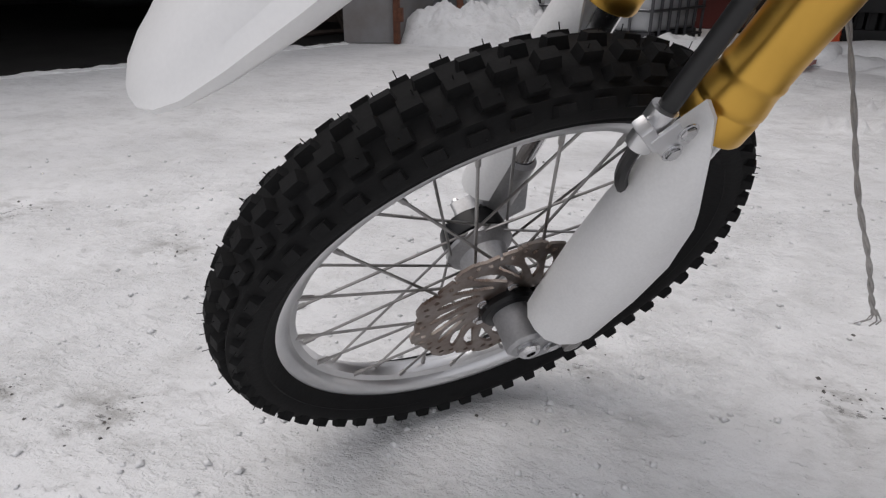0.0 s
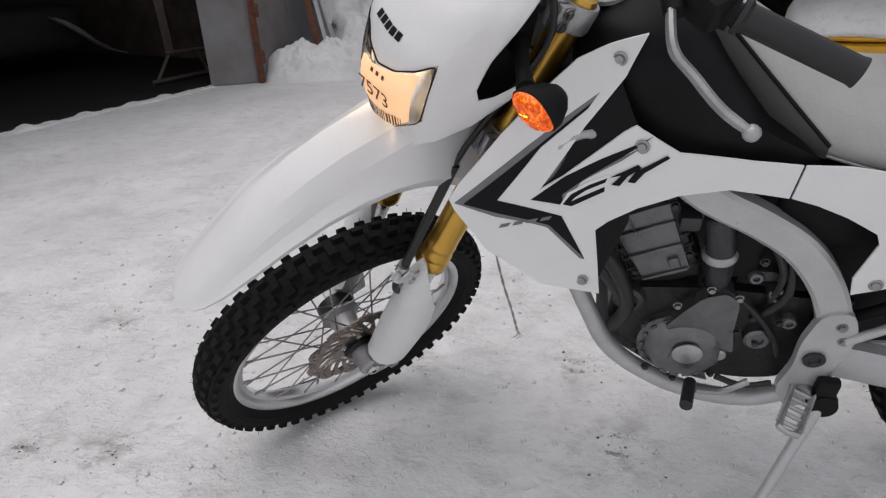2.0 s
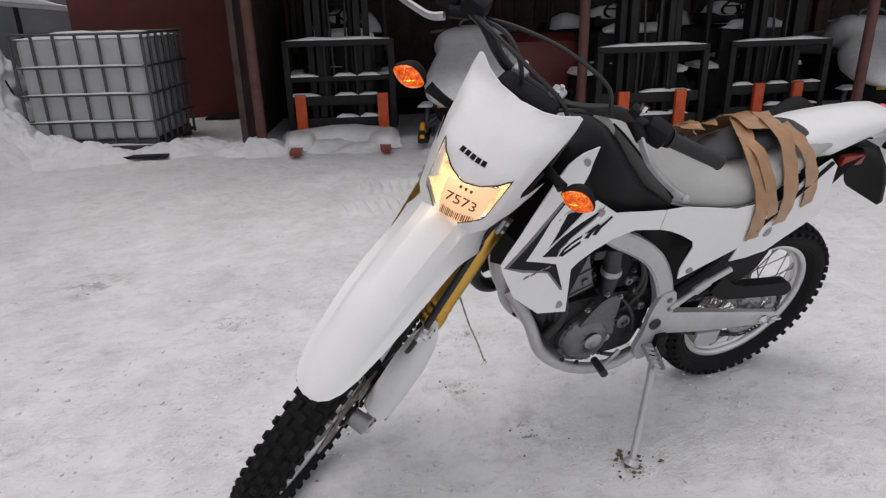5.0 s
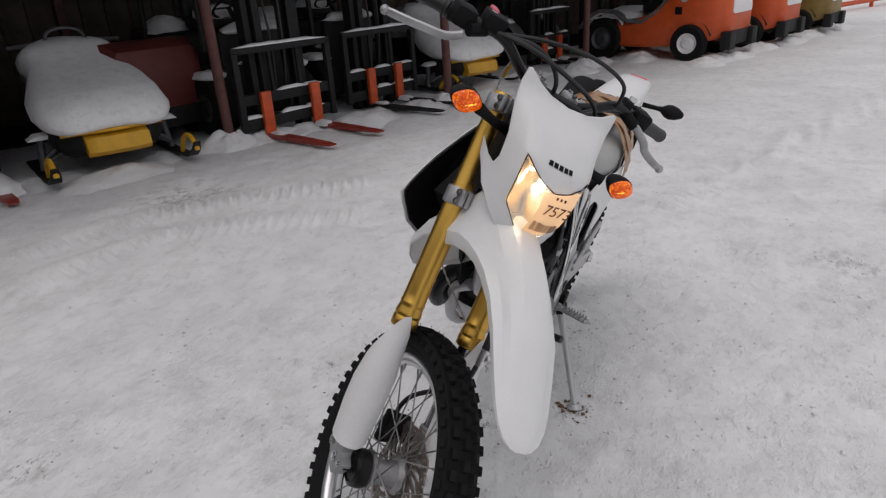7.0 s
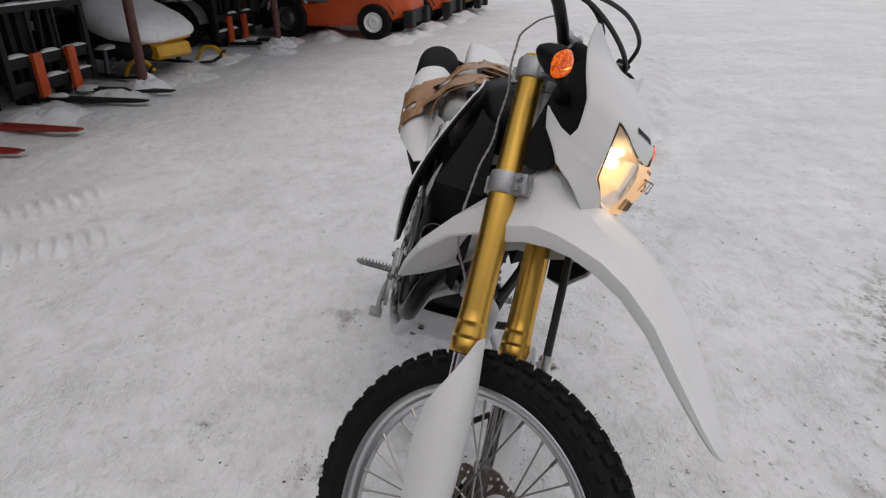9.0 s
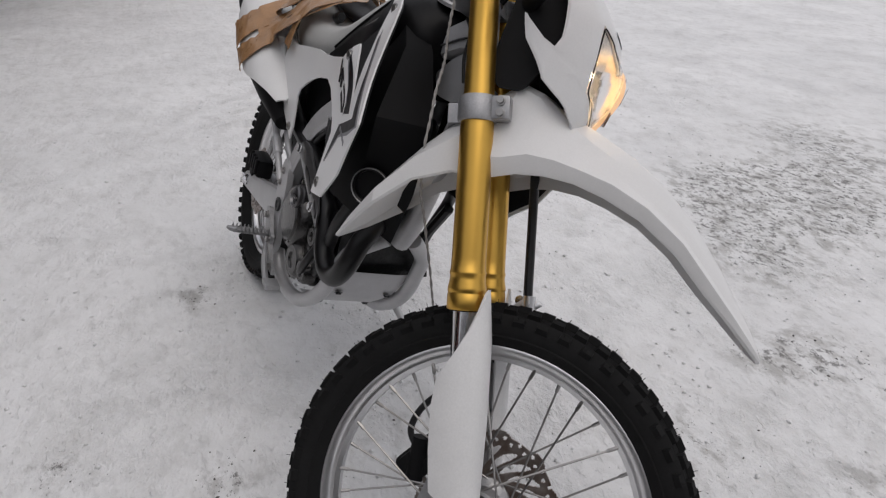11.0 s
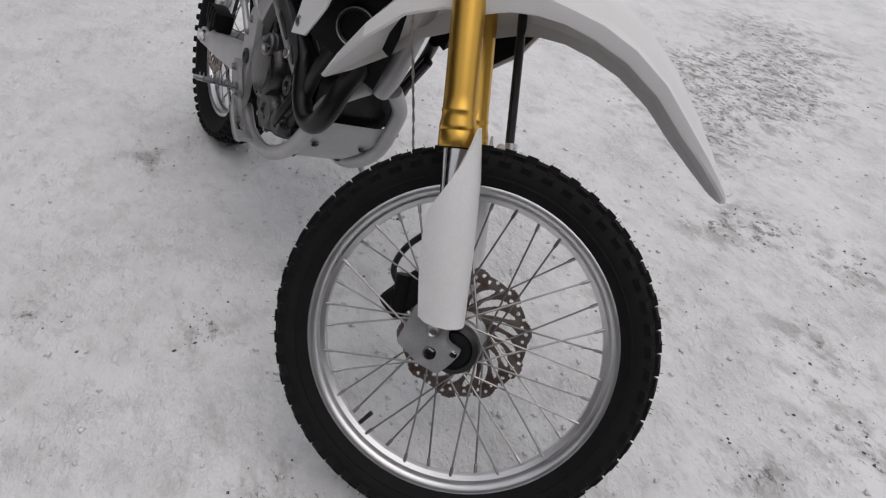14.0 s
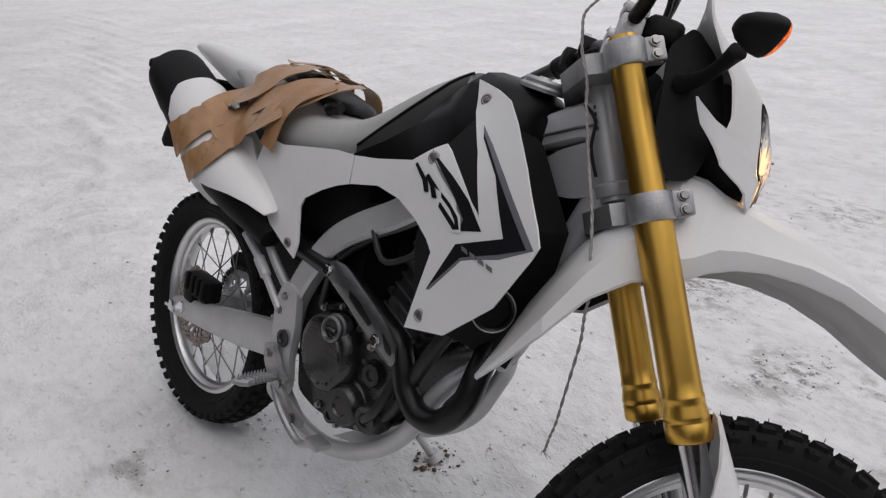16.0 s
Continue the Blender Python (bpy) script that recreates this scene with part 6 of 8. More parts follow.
lathe(bm, [(0, 0), (0.026, 0.0), (0.028, 0.006), (0.024, 0.022), (0, 0.024)], axis_frame((0.472, 0.14, 0.352), (0, 1, 0.2)), 18)
box(bm, (0.475, 0.145, 0.395), (0.04, 0.02, 0.05), None, 0.008)
part("stand_switch", bm, BLACK, stand, "black stand switch")

# ---- steered front end ----
def clamp_set(s_along, name, mat, label, th, ext, r=0.0285):
    bm = bmesh.new()
    for s in (1, -1):
        lathe(bm, [(r, -th), (r + 0.0045, -th), (r + 0.006, -th + 0.004), (r + 0.006, th - 0.004), (r + 0.0045, th), (r, th)], axis_frame(on_fork(s_along, s * FY), FORK_D), 24, closed=True)
        mm = axis_frame(on_fork(s_along, s * FY), FORK_D)
        box(bm, (0, 0, 0), (0.03, 0.012, 2 * th * 0.96), Matrix.Translation(on_fork(s_along, s * FY, r + 0.0135)) @ Matrix.Rotation(-FORK_A, 4, "Y"), 0.005)
        box(bm, (0, 0, 0), (0.03, 0.012, 2 * th * 0.96), Matrix.Translation(on_fork(s_along, s * (FY + 0.014), r + 0.0135)) @ Matrix.Rotation(-FORK_A, 4, "Y"), 0.005)
    rings = []
    for y in (-0.075, -0.05, 0.0, 0.05, 0.075):
        b = -0.045 + 0.02 * (abs(y) / 0.075)
        rings.append([on_fork(s_along - th * 0.8, y, b - 0.028), on_fork(s_along - th * 0.8, y, b + 0.035 + ext), on_fork(s_along + th * 0.8, y, b + 0.035 + ext), on_fork(s_along + th * 0.8, y, b - 0.028)])
    loft(bm, rings)
    ob = front(name, bm, mat, None, label)
    for s in (1, -1):
        for k in (-0.5, 0.5):
            bm = bmesh.new()
            bolt(bm, on_fork(s_along + th * k, s * (FY + 0.021), r + 0.0135), (0, s, 0), 0.006, 0.006)
            front("clamp_bolt", bm, STEEL, ob)
    return ob


clamp_set(0.285, "lower_triple_clamp", ALLOY, "cast grey lower fork clamp", 0.020, 0.0, 0.0262)
clamp_set(0.505, "upper_triple_clamp", ALLOY, "cast grey upper fork clamp", 0.019, 0.0, 0.0243)

# fender
bm = bmesh.new()
#       x, top z, upper crease z, lower crease z, edge z, half width at the upper crease, at the lower crease, at the edge
behind_fork = [(0.975, 0.612, 0.61, 0.608, 0.607, 0.004, 0.006, 0.006), (0.995, 0.665, 0.662, 0.655, 0.645, 0.026, 0.046, 0.044), (1.02, 0.745, 0.741, 0.722, 0.7, 0.044, 0.08, 0.078), (1.055, 0.835, 0.831, 0.803, 0.768, 0.05, 0.088, 0.085),
              (1.095, 0.915, 0.911, 0.868, 0.812, 0.054, 0.084, 0.08), (1.128, 0.962, 0.96, 0.895, 0.826, 0.06, 0.082, 0.078), (1.152, 0.99, 0.992, 0.85, 0.826, 0.068, 0.094, 0.088), (1.19, 0.995, 0.99, 0.868, 0.838, 0.068, 0.098, 0.09),
              (1.222, 0.994, 0.972, 0.892, 0.862, 0.066, 0.096, 0.088), (1.262, 0.991, 0.95, 0.905, 0.881, 0.064, 0.088, 0.082)]
ahead_of_fork = [(1.306, 0.987, 0.941, 0.912, 0.893, 0.062, 0.082, 0.077), (1.357, 0.981, 0.935, 0.917, 0.897, 0.06, 0.08, 0.075), (1.42, 0.965, 0.924, 0.912, 0.894, 0.059, 0.078, 0.073), (1.49, 0.936, 0.902, 0.893, 0.876, 0.057, 0.075, 0.07),
              (1.555, 0.897, 0.87, 0.862, 0.847, 0.052, 0.068, 0.064), (1.61, 0.858, 0.842, 0.836, 0.826, 0.047, 0.06, 0.058), (1.642, 0.835, 0.824, 0.82, 0.813, 0.04, 0.051, 0.049), (1.662, 0.819, 0.812, 0.81, 0.805, 0.03, 0.039, 0.038),
              (1.674, 0.808, 0.805, 0.804, 0.801, 0.018, 0.024, 0.023), (1.679, 0.802, 0.801, 0.8, 0.799, 0.006, 0.008, 0.008)]
spec = behind_fork + ahead_of_fork
rings = []
for i, (x, zt, z1, z2, ze, w1, w2, we) in enumerate(spec):
    half = [(we, ze), (w2, z2), (w1 * 0.93 + w2 * 0.07, z1 - 0.07 * (z1 - z2)), (w1 * 0.88, z1 + 0.40 * (zt - z1)), (w1 * 0.5, z1 + 0.86 * (zt - z1)), (0.0, zt)]
    lean = 0.30 if i < 6 else 0.0
    o = [V(x + lean * min(0.1, zt - z), y, z) for y, z in [(-y, z) for y, z in half] + half[-2::-1]]
    lo, hi = spec[max(i - 1, 0)], spec[min(i + 1, len(spec) - 1)]
    tan = V(hi[0] - lo[0], 0, hi[1] - lo[1]).normalized()
    nrm = V(-tan.z, 0, tan.x)
    inn = [p - nrm * 0.004 - V(0, 0.003 * (1 if p.y > 0 else -1 if p.y < 0 else 0), 0) for p in o]
    rings.append(o + inn[::-1])
loft(bm, rings)
fender = front("front_fender", bm, WHITE, None, "long white plastic front mudguard", 24)

# headlight mask
MZ = [0.955, 0.985, 1.02, 1.07, 1.12, 1.16, 1.205, 1.24]
MY = [0.0, 0.03, 0.06, 0.085, 0.105, 0.13]
MROWS = [[1.263, 1.263, 1.257, 1.234, 1.190, 1.13], [1.270, 1.269, 1.261, 1.237, 1.186, 1.12], [1.276, 1.273, 1.261, 1.232, 1.182, 1.118], [1.274, 1.270, 1.256, 1.228, 1.180, 1.115], [1.250, 1.247, 1.240, 1.218, 1.174, 1.112],
         [1.205, 1.203, 1.196, 1.180, 1.150, 1.105], [1.112, 1.112, 1.112, 1.110, 1.106, 1.098], [1.095, 1.095, 1.095, 1.094, 1.093, 1.088]]
MASK = table(MY, MZ, MROWS)
half = [(0.0, 1.204), (0.05, 1.209), (0.085, 1.220), (0.113, 1.235), (0.121, 1.232), (0.1225, 1.205), (0.118, 1.165), (0.110, 1.115), (0.104, 1.070), (0.106, 1.052), (0.115, 1.055), (0.128, 1.072), (0.121, 1.040), (0.104, 1.002), (0.085, 0.982), (0.05, 0.955), (0.022, 0.945), (0.0, 0.944),
        (0.0, 0.974), (0.022, 0.976), (0.072, 1.020), (0.081, 1.121), (0.060, 1.107), (0.035, 1.094), (0.0, 1.086)]
bm = bmesh.new()
for s in (1, -1):
    sheet(bm, [(s * u, v) for u, v in half], MASK, 0.004, 0.0125, "yz", -1)
mask = front("headlight_mask", bm, WHITE, None, "glossy white headlight cowl with swept shoulders", 50)
lens_o = [(0.0, 0.975), (0.0215, 0.9765), (0.071, 1.0205), (0.080, 1.120), (0.060, 1.1065), (0.035, 1.0935), (0.0, 1.0855), (-0.035, 1.0935), (-0.060, 1.1065), (-0.080, 1.120), (-0.071, 1.0205), (-0.0215, 0.9765)]


def LENSB(u, v):
    """How far the lens bulges out of the cowl."""
    return (0.003 + 0.011 * math.exp(-((v - 1.05) / 0.040) ** 2)) * math.cos(min(1.5, abs(u) / 0.055))


bm = bmesh.new()
tube(bm, [V(MASK(u, v) + 0.0012, u, v) for u, v in rounded(lens_o, 0.006, 2)] + [V(MASK(*lens_o[0]) + 0.0012, *lens_o[0])], 0.0013, 6)
front("lens_seal", bm, BLACK, mask, "thin black seal round the lens", 60)
bm = bmesh.new()
sheet(bm, lens_o, lambda u, v: MASK(u, v) + 0.0008 + LENSB(u, v), 0.002, 0.0125, "yz", -1)
light = front("headlight", bm, LENS, mask, "lit headlight behind a clear lens", 60)
light.visible_shadow = False
bm = bmesh.new()
outer = [V(MASK(u, v) - 0.006, u, v) for u, v in lens_o]
mid = [V(1.232 + 0.3 * (p.x - 1.25), p.y * 0.80, 1.045 + (p.z - 1.045) * 0.78) for p in outer]
inner = [V(1.205, p.y * 0.5, 1.045 + (p.z - 1.045) * 0.48) for p in outer]
deep = [V(1.190, p.y * 0.2, 1.045 + (p.z - 1.045) * 0.2) for p in outer]
loft(bm, [outer, mid, inner, deep], True, False)
bm.faces.new([bm.verts.new(p) for p in deep])
front("reflector", bm, REFLECTOR, light, "mirror reflector", 30)
bm = bmesh.new()
loft(bm, [[V(MASK(u, v) - 0.010 - b, u * k, 1.045 + (v - 1.045) * k) for u, v in lens_o] for k, b in ((1.06, 0.0), (1.10, 0.02), (1.04, 0.055), (0.75, 0.085))], True, False)
bm.faces.new([bm.verts.new(V(1.135, u * 0.75, 1.045 + (v - 1.045) * 0.75)) for u, v in lens_o])
front("lamp_housing", bm, BLACK, mask, "black housing behind the headlight", 50)
bm = bmesh.new()
bmesh.ops.create_uvsphere(bm, u_segments=14, v_segments=8, radius=0.011, matrix=Matrix.Translation((1.222, -0.012, 1.060)))
front("bulb", bm, BULB, light, "glowing warm bulb")
# paper tag on the lens
bm = bmesh.new()
sheet(bm, [(0.068, 1.104), (0.064, 1.024), (0.030, 0.992), (-0.014, 0.986), (-0.028, 1.084), (0.010, 1.090)], lambda u, v: MASK(u, v) + 0.0026 + LENSB(u, v), 0.0008, 0.0125, "yz", -1)
# the paper emits orange itself, in place of lamplight coming through it
TAGM = bpy.data.materials.new("self_glowing_paper")
TAGM.use_nodes = True
_b = TAGM.node_tree.nodes["Principled BSDF"]
_b.inputs["Base Color"].default_value = (0.86, 0.72, 0.52, 1)
_b.inputs["Roughness"].default_value = 0.7
_b.inputs["Transmission Weight"].default_value = 0.25
_b.inputs["Emission Color"].default_value = (1.0, 0.55, 0.24, 1)
_b.inputs["Emission Strength"].default_value = 0.30
tag = front("paper_tag", bm, TAGM, mask, "paper lot tag with printed number and bar code", 60)


def mask_frame(u, v, lift, tilt=0.0):
    """A frame lying on the mask: x to the reader's right, y up."""
    p = V(MASK(u, v) + lift, u, v)
    du = V(MASK(u + 0.004, v) + lift, u + 0.004, v) - p
    dv = V(MASK(u, v + 0.004) + lift, u, v + 0.004) - p
    x = du.normalized()
    z = x.cross(dv).normalized()
    y = z.cross(x)
    m = Matrix((x, y, z)).transposed().to_4x4()
    m.translation = p
    return ST @ m @ Matrix.Rotation(radians(tilt), 4, "Z")


cur = bpy.data.curves.new("number", "FONT")
cur.body = "7573"
cur.size = 0.034
cur.align_x = "CENTER"
cur.extrude = 0.0002
cur.materials.append(PRINT)
num = new("tag_number", cur)
num.parent = mask
num.matrix_local = mask_frame(0.020, 1.049, 0.0036 + LENSB(0.0, 1.055), 4)
bm = bmesh.new()
rnd = random.Random(3)
x = 0.0
while x < 0.052:
    w = rnd.choice((0.0008, 0.0012, 0.002))
    u_ = -0.012 + x * 1.30
    m = mask_frame(u_, 1.018 + 0.16 * x, 0.0036 + LENSB(u_, 1.018), 4)
    box(bm, (0, 0, 0), (w * 1.2, 0.034, 0.0004), m, 0)
    x += w + rnd.choice((0.0008, 0.0014, 0.0018))
part("bar_code", bm, PRINT, tag, kind="stuff")
bm = bmesh.new()
for k in range(3):
    box(bm, (0, 0, 0), (0.005, 0.006, 0.0004), mask_frame(0.004 + 0.011 * k, 1.0835, 0.0036 + LENSB(0.004 + 0.011 * k, 1.0835), 4), 0)
part("tag_print", bm, PRINT, tag, kind="stuff")
# maker's mark: five plain dark blocks
for k in range(5):
    bm = bmesh.new()
    box(bm, (0, 0, 0), (0.0098, 0.0115, 0.0008), mask_frame(-0.034 + 0.0125 * k, 1.1295, 0.0012), 0.0003, 1)
    part("mark_block", bm, DECALDARK, mask)

# turn signals
for s in (1, -1):
    bm = bmesh.new()
    sc = V(1.160, 0.204, 1.119) if s > 0 else V(1.148, -0.220, 1.131)
    tube(bm, catmull([(1.10, s * 0.085, 1.10), (1.122, s * 0.125, 1.108), sc - V(0.016, s * 0.040, 0.008)], 3), [0.015, 0.013, 0.011, 0.010, 0.010, 0.011, 0.013], 12)
    mm = Matrix.Translation(sc) @ Matrix.Rotation(radians(90), 4, "Y") @ Matrix.Rotation(radians(-8 if s > 0 else -9), 4, "X")
    t = bmesh.new()
    lathe(t, [(0.0, -0.046), (0.010, -0.042), (0.018, -0.030), (0.0255, -0.010), (0.0262, 0.002), (0.0245, 0.003)], Matrix.Diagonal((1.0, 1.42, 1, 1)), 24)
    for v in t.verts:
        v.co.x *= 1.0 - 0.42 * min(1.0, abs(v.co.y) / 0.037) ** 2
    absorb(bm, t, mm)
    sig = front("turn_signal", bm, BLACK, None, "black turn signal with glowing amber lens", 60)
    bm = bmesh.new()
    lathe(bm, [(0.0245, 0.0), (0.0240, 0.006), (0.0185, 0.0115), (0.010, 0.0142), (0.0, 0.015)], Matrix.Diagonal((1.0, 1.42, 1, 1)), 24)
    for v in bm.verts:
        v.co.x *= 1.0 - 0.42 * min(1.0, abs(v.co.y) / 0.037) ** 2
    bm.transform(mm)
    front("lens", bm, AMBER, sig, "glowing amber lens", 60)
    # glowing blobs set into the opaque lens as its yellow bright spots
    bm = bmesh.new()
    for o, rr in ((-0.005, 0.0045), (0.002, 0.0058), (0.009, 0.0040)):
        bmesh.ops.create_uvsphere(bm, u_segments=10, v_segments=6, radius=rr, matrix=mm @ Matrix.Translation((0.002 - o * 0.5, -s * 0.003 + o, 0.0125)) @ Matrix.Rotation(0.6 + 20 * o, 4, "Z") @ Matrix.Diagonal((0.55, 1.5, 0.5, 1)))
    front("lens_hot_spot", bm, AMBERSPOT, sig)

INCOWL = [(1.068, 1.150), (1.092, 1.185), (1.104, 1.183), (1.150, 1.145), (1.178, 1.075), (1.172, 1.020), (1.160, 0.975), (1.120, 0.960), (1.090, 1.010)]
for s in (1, -1):
    bm = bmesh.new()
    sheet(bm, rounded(INCOWL, 0.012), lambda u, v: s * (0.086 - 0.12 * max(0.0, u - 1.13)), 0.006, 0.03, "xz", -s)
    front("inner_cowl", bm, BLACK, mask, "matt black side piece behind the mask", 50)
# meter behind the mask and black inner cowl
bm = bmesh.new()
box(bm, (1.060, 0, 1.180), (0.06, 0.14, 0.045), Matrix.Identity(4), 0.018, 3)
box(bm, (1.125, 0, 1.115), (0.05, 0.10, 0.08), None, 0.02, 3)
front("instrument_panel", bm, BLACK, None, "black instrument housing behind the mask")

# handlebar
bm = bmesh.new()
HB = catmull([(0.890, -0.400, 1.200), (0.960, -0.270, 1.222), (1.000, -0.170, 1.235), (1.015, -0.105, 1.205), (1.012, -0.055, 1.185), (1.012, 0.055, 1.185), (1.015, 0.105, 1.205), (1.000, 0.170, 1.235), (0.960, 0.270, 1.222), (0.890, 0.400, 1.200)], 5)
tube(bm, HB, 0.0115, 12)
bar = front("handlebar", bm, GLOSSBLACK, None, "black steel handlebar")
for s in (1, -1):
    bm = bmesh.new()
    p0, p1 = V(0.955, s * 0.282, 1.220), V(0.893, s * 0.405, 1.202)
    tube(bm, [p0, p0.lerp(p1, 0.04), p0.lerp(p1, 0.07), p0.lerp(p1, 0.95), p1], [0.021, 0.021, 0.0165, 0.0160, 0.0175], 16)
    front("grip", bm, CABLE, bar, "black rubber grip")
    bm = bmesh.new()
    tube(bm, [p0 - V(0.02, 0, 0) * 0 + (p0 - p1).normalized() * 0.005, p0 + (p0 - p1).normalized() * 0.055], 0.022, 14)
    box(bm, (0, 0, 0), (0.05, 0.05, 0.045), Matrix.Translation(p0 + (p0 - p1).normalized() * 0.03 + V(0.005, 0, 0.004)), 0.012)
    front("switch_housing", bm, BLACK, bar, "black switch housing")
    bm = bmesh.new()
    lev = catmull([(1.010, s * 0.235, 1.218), (1.030, s * 0.270, 1.200), (1.020, s * 0.300, 1.180), (1.015, s * 0.345, 1.165), (1.003, s * 0.384, 1.156)], 4)
    if s < 0:
        lev = catmull([(1.005, -0.245, 1.200), (1.006, -0.275, 1.182), (0.995, -0.32, 1.172), (0.978, -0.365, 1.162), (0.962, -0.397, 1.155)], 4)
    tube(bm, lev, [0.0095] * (len(lev) - 2) + [0.0085, 0.009], 8, flat=0.6)
    bmesh.ops.create_uvsphere(bm, u_segments=10, v_segments=6, radius=0.0105, matrix=Matrix.Translation(lev[-1]))
    front("lever", bm, ALLOY, bar, "polished brake or clutch lever")
    bm = bmesh.new()
    tube(bm, [(0.985, s * 0.20, 1.228), (1.005, s * 0.24, 1.215)], 0.014, 10)
    box(bm, (0.985, s * 0.195, 1.243 if s > 0 else 1.25), (0.03, 0.022, 0.03) if s > 0 else (0.045, 0.05, 0.035), None, 0.006)
    front("lever_perch", bm, BLACK, bar, "black lever mount")
    bm = bmesh.new()
    lathe(bm, [(0.005, 0.0), (0.010, 0.0), (0.010, 0.012), (0.005, 0.012)], axis_frame((0.982, s * 0.205, 1.255), (-0.3, 0, 1)), 8, closed=True)
    front("mirror_nut", bm, CHROME, bar, "empty mirror mount")
    bm = bmesh.new()
    box(bm, (1.012, s * 0.045, 1.165), (0.038, 0.030, 0.055), Matrix.Identity(4), 0.008)
    box(bm, (1.012, s * 0.045, 1.198), (0.040, 0.032, 0.018), None, 0.006)
    front("bar_clamp", bm, ALLOY, bar, "cast grey handlebar clamp")
    for o in (-0.013, 0.013):
        bm = bmesh.new()
        bolt(bm, (1.012 + o, s * 0.045, 1.206), (0, 0, 1), 0.006, 0.007)
        front("clamp_bolt", bm, CHROME, bar)
bm = bmesh.new()
box(bm, (0.965, -0.20, 1.262), (0.03, 0.016, 0.02), None, 0.004)
front("engine_switch", bm, PINK, bar, "pink-red stop switch")
# cables
for pts, r, nm in (([(0.985, -0.170, 1.235), (1.015, -0.090, 1.276), (1.030, 0.0, 1.299), (1.034, 0.075, 1.299), (1.031, 0.128, 1.283), (1.018, 0.153, 1.242), (1.000, 0.165, 1.222)], 0.0045, "clutch_cable"),
                   ([(0.99, -0.20, 1.235), (1.045, -0.12, 1.255), (1.070, -0.02, 1.248), (1.072, 0.070, 1.225), (1.068, 0.108, 1.17), (1.085, 0.115, 1.09), (1.185, 0.090, 0.94), (1.265, 0.087, 0.79), (1.318, 0.088, 0.69)], 0.005, "brake_hose"),
                   ([(0.985, -0.19, 1.225), (1.03, -0.10, 1.26), (1.06, -0.03, 1.22), (1.03, -0.01, 1.10)], 0.005, "throttle_cable"),
                   ([(0.985, 0.19, 1.22), (1.03, 0.10, 1.205), (1.06, 0.05, 1.18)], 0.004, "wiring")):
    bm = bmesh.new()
    tube(bm, catmull(pts, 7), r, 8)
    front(nm, bm, CABLE, None, "black cable")
# brake hose along the left leg, with its clamp
bm = bmesh.new()
tube(bm, [(1.205, 0.088, 0.905), (1.338, 0.094, 0.655)], 0.0085, 10)
tube(bm, catmull([(1.338, 0.090, 0.650), (1.345, 0.088, 0.600), (1.300, 0.075, 0.50), (1.268, 0.060, 0.425), (1.270, 0.052, 0.375), (1.300, 0.046, 0.355)], 6), 0.0062, 8)
front("hose_sleeve", bm, CABLE, None, "thick black hose sleeve beside the fork")
bm = bmesh.new()
tube(bm, [(1.322, 0.094, 0.692), (1.340, 0.094, 0.656)], 0.0118, 14)
box(bm, (0, 0, 0), (0.026, 0.004, 0.036), Matrix.Translation((1.322, 0.109, 0.668)) @ Matrix.Rotation(radians(28), 4, "Y"), 0.002)
box(bm, (0, 0, 0), (0.012, 0.018, 0.034), Matrix.Translation((1.338, 0.101, 0.676)) @ Matrix.Rotation(radians(28), 4, "Y"), 0.003)
hc = front("hose_clamp", bm, RIM, None, "bright hose clamp with two bolts")
for o in (-0.010, 0.010):
    bm = bmesh.new()
    bolt(bm, (1.314 - o * 0.5, 0.1110, 0.664 + o), (0, 1, 0), 0.0068, 0.004)
    front("clamp_bolt", bm, CHROME, hc)
# front caliper
bm = bmesh.new()
box(bm, (0, 0, 0), (0.055, 0.052, 0.095), Matrix.Translation((1.318, 0.046, 0.352)) @ Matrix.Rotation(radians(20), 4, "Y"), 0.014, 3)
box(bm, (0, 0, 0), (0.03, 0.06, 0.05), Matrix.Translation((1.306, 0.046, 0.345)) @ Matrix.Rotation(radians(20), 4, "Y"), 0.008)
tube(bm, [(1.298, 0.025, 0.385), (1.325, 0.025, 0.312)], 0.016, 12)
box(bm, (1.352, 0.075, 0.362), (0.05, 0.018, 0.03), None, 0.005)
cal = front("front_caliper", bm, BLACK, None, "black front brake caliper")
for k in (0, 1):
    bm = bmesh.new()
    bolt(bm, (1.345 + 0.018 * k, 0.084, 0.372 - 0.02 * k), (0, 1, 0), 0.006, 0.006)
    front("caliper_bolt", bm, CHROME, cal)
# tyre valve
bm = bmesh.new()
a = radians(-105)
tube(bm, [FW + V(0.253 * math.cos(a), 0, 0.253 * math.sin(a)), FW + V(0.222 * math.cos(a), 0, 0.222 * math.sin(a))], [0.004, 0.0045], 8)
front("valve", bm, CABLE, fwheel)
# frayed string hanging from the bars to the snow
string = thing("string", "frayed grey string hanging from the handlebar", "string", Matrix.Identity(4))
bm = bmesh.new()
rnd = random.Random(5)
path = catmull([(1.055, 0.352, 1.195), (1.022, 0.310, 1.178), (1.005, 0.283, 1.140), (1.032, 0.262, 1.063), (1.058, 0.242, 0.988), (1.102, 0.200, 0.915), (1.138, 0.162, 0.805), (1.124, 0.176, 0.690), (1.070, 0.215, 0.490), (1.038, 0.235, 0.385)], 22)
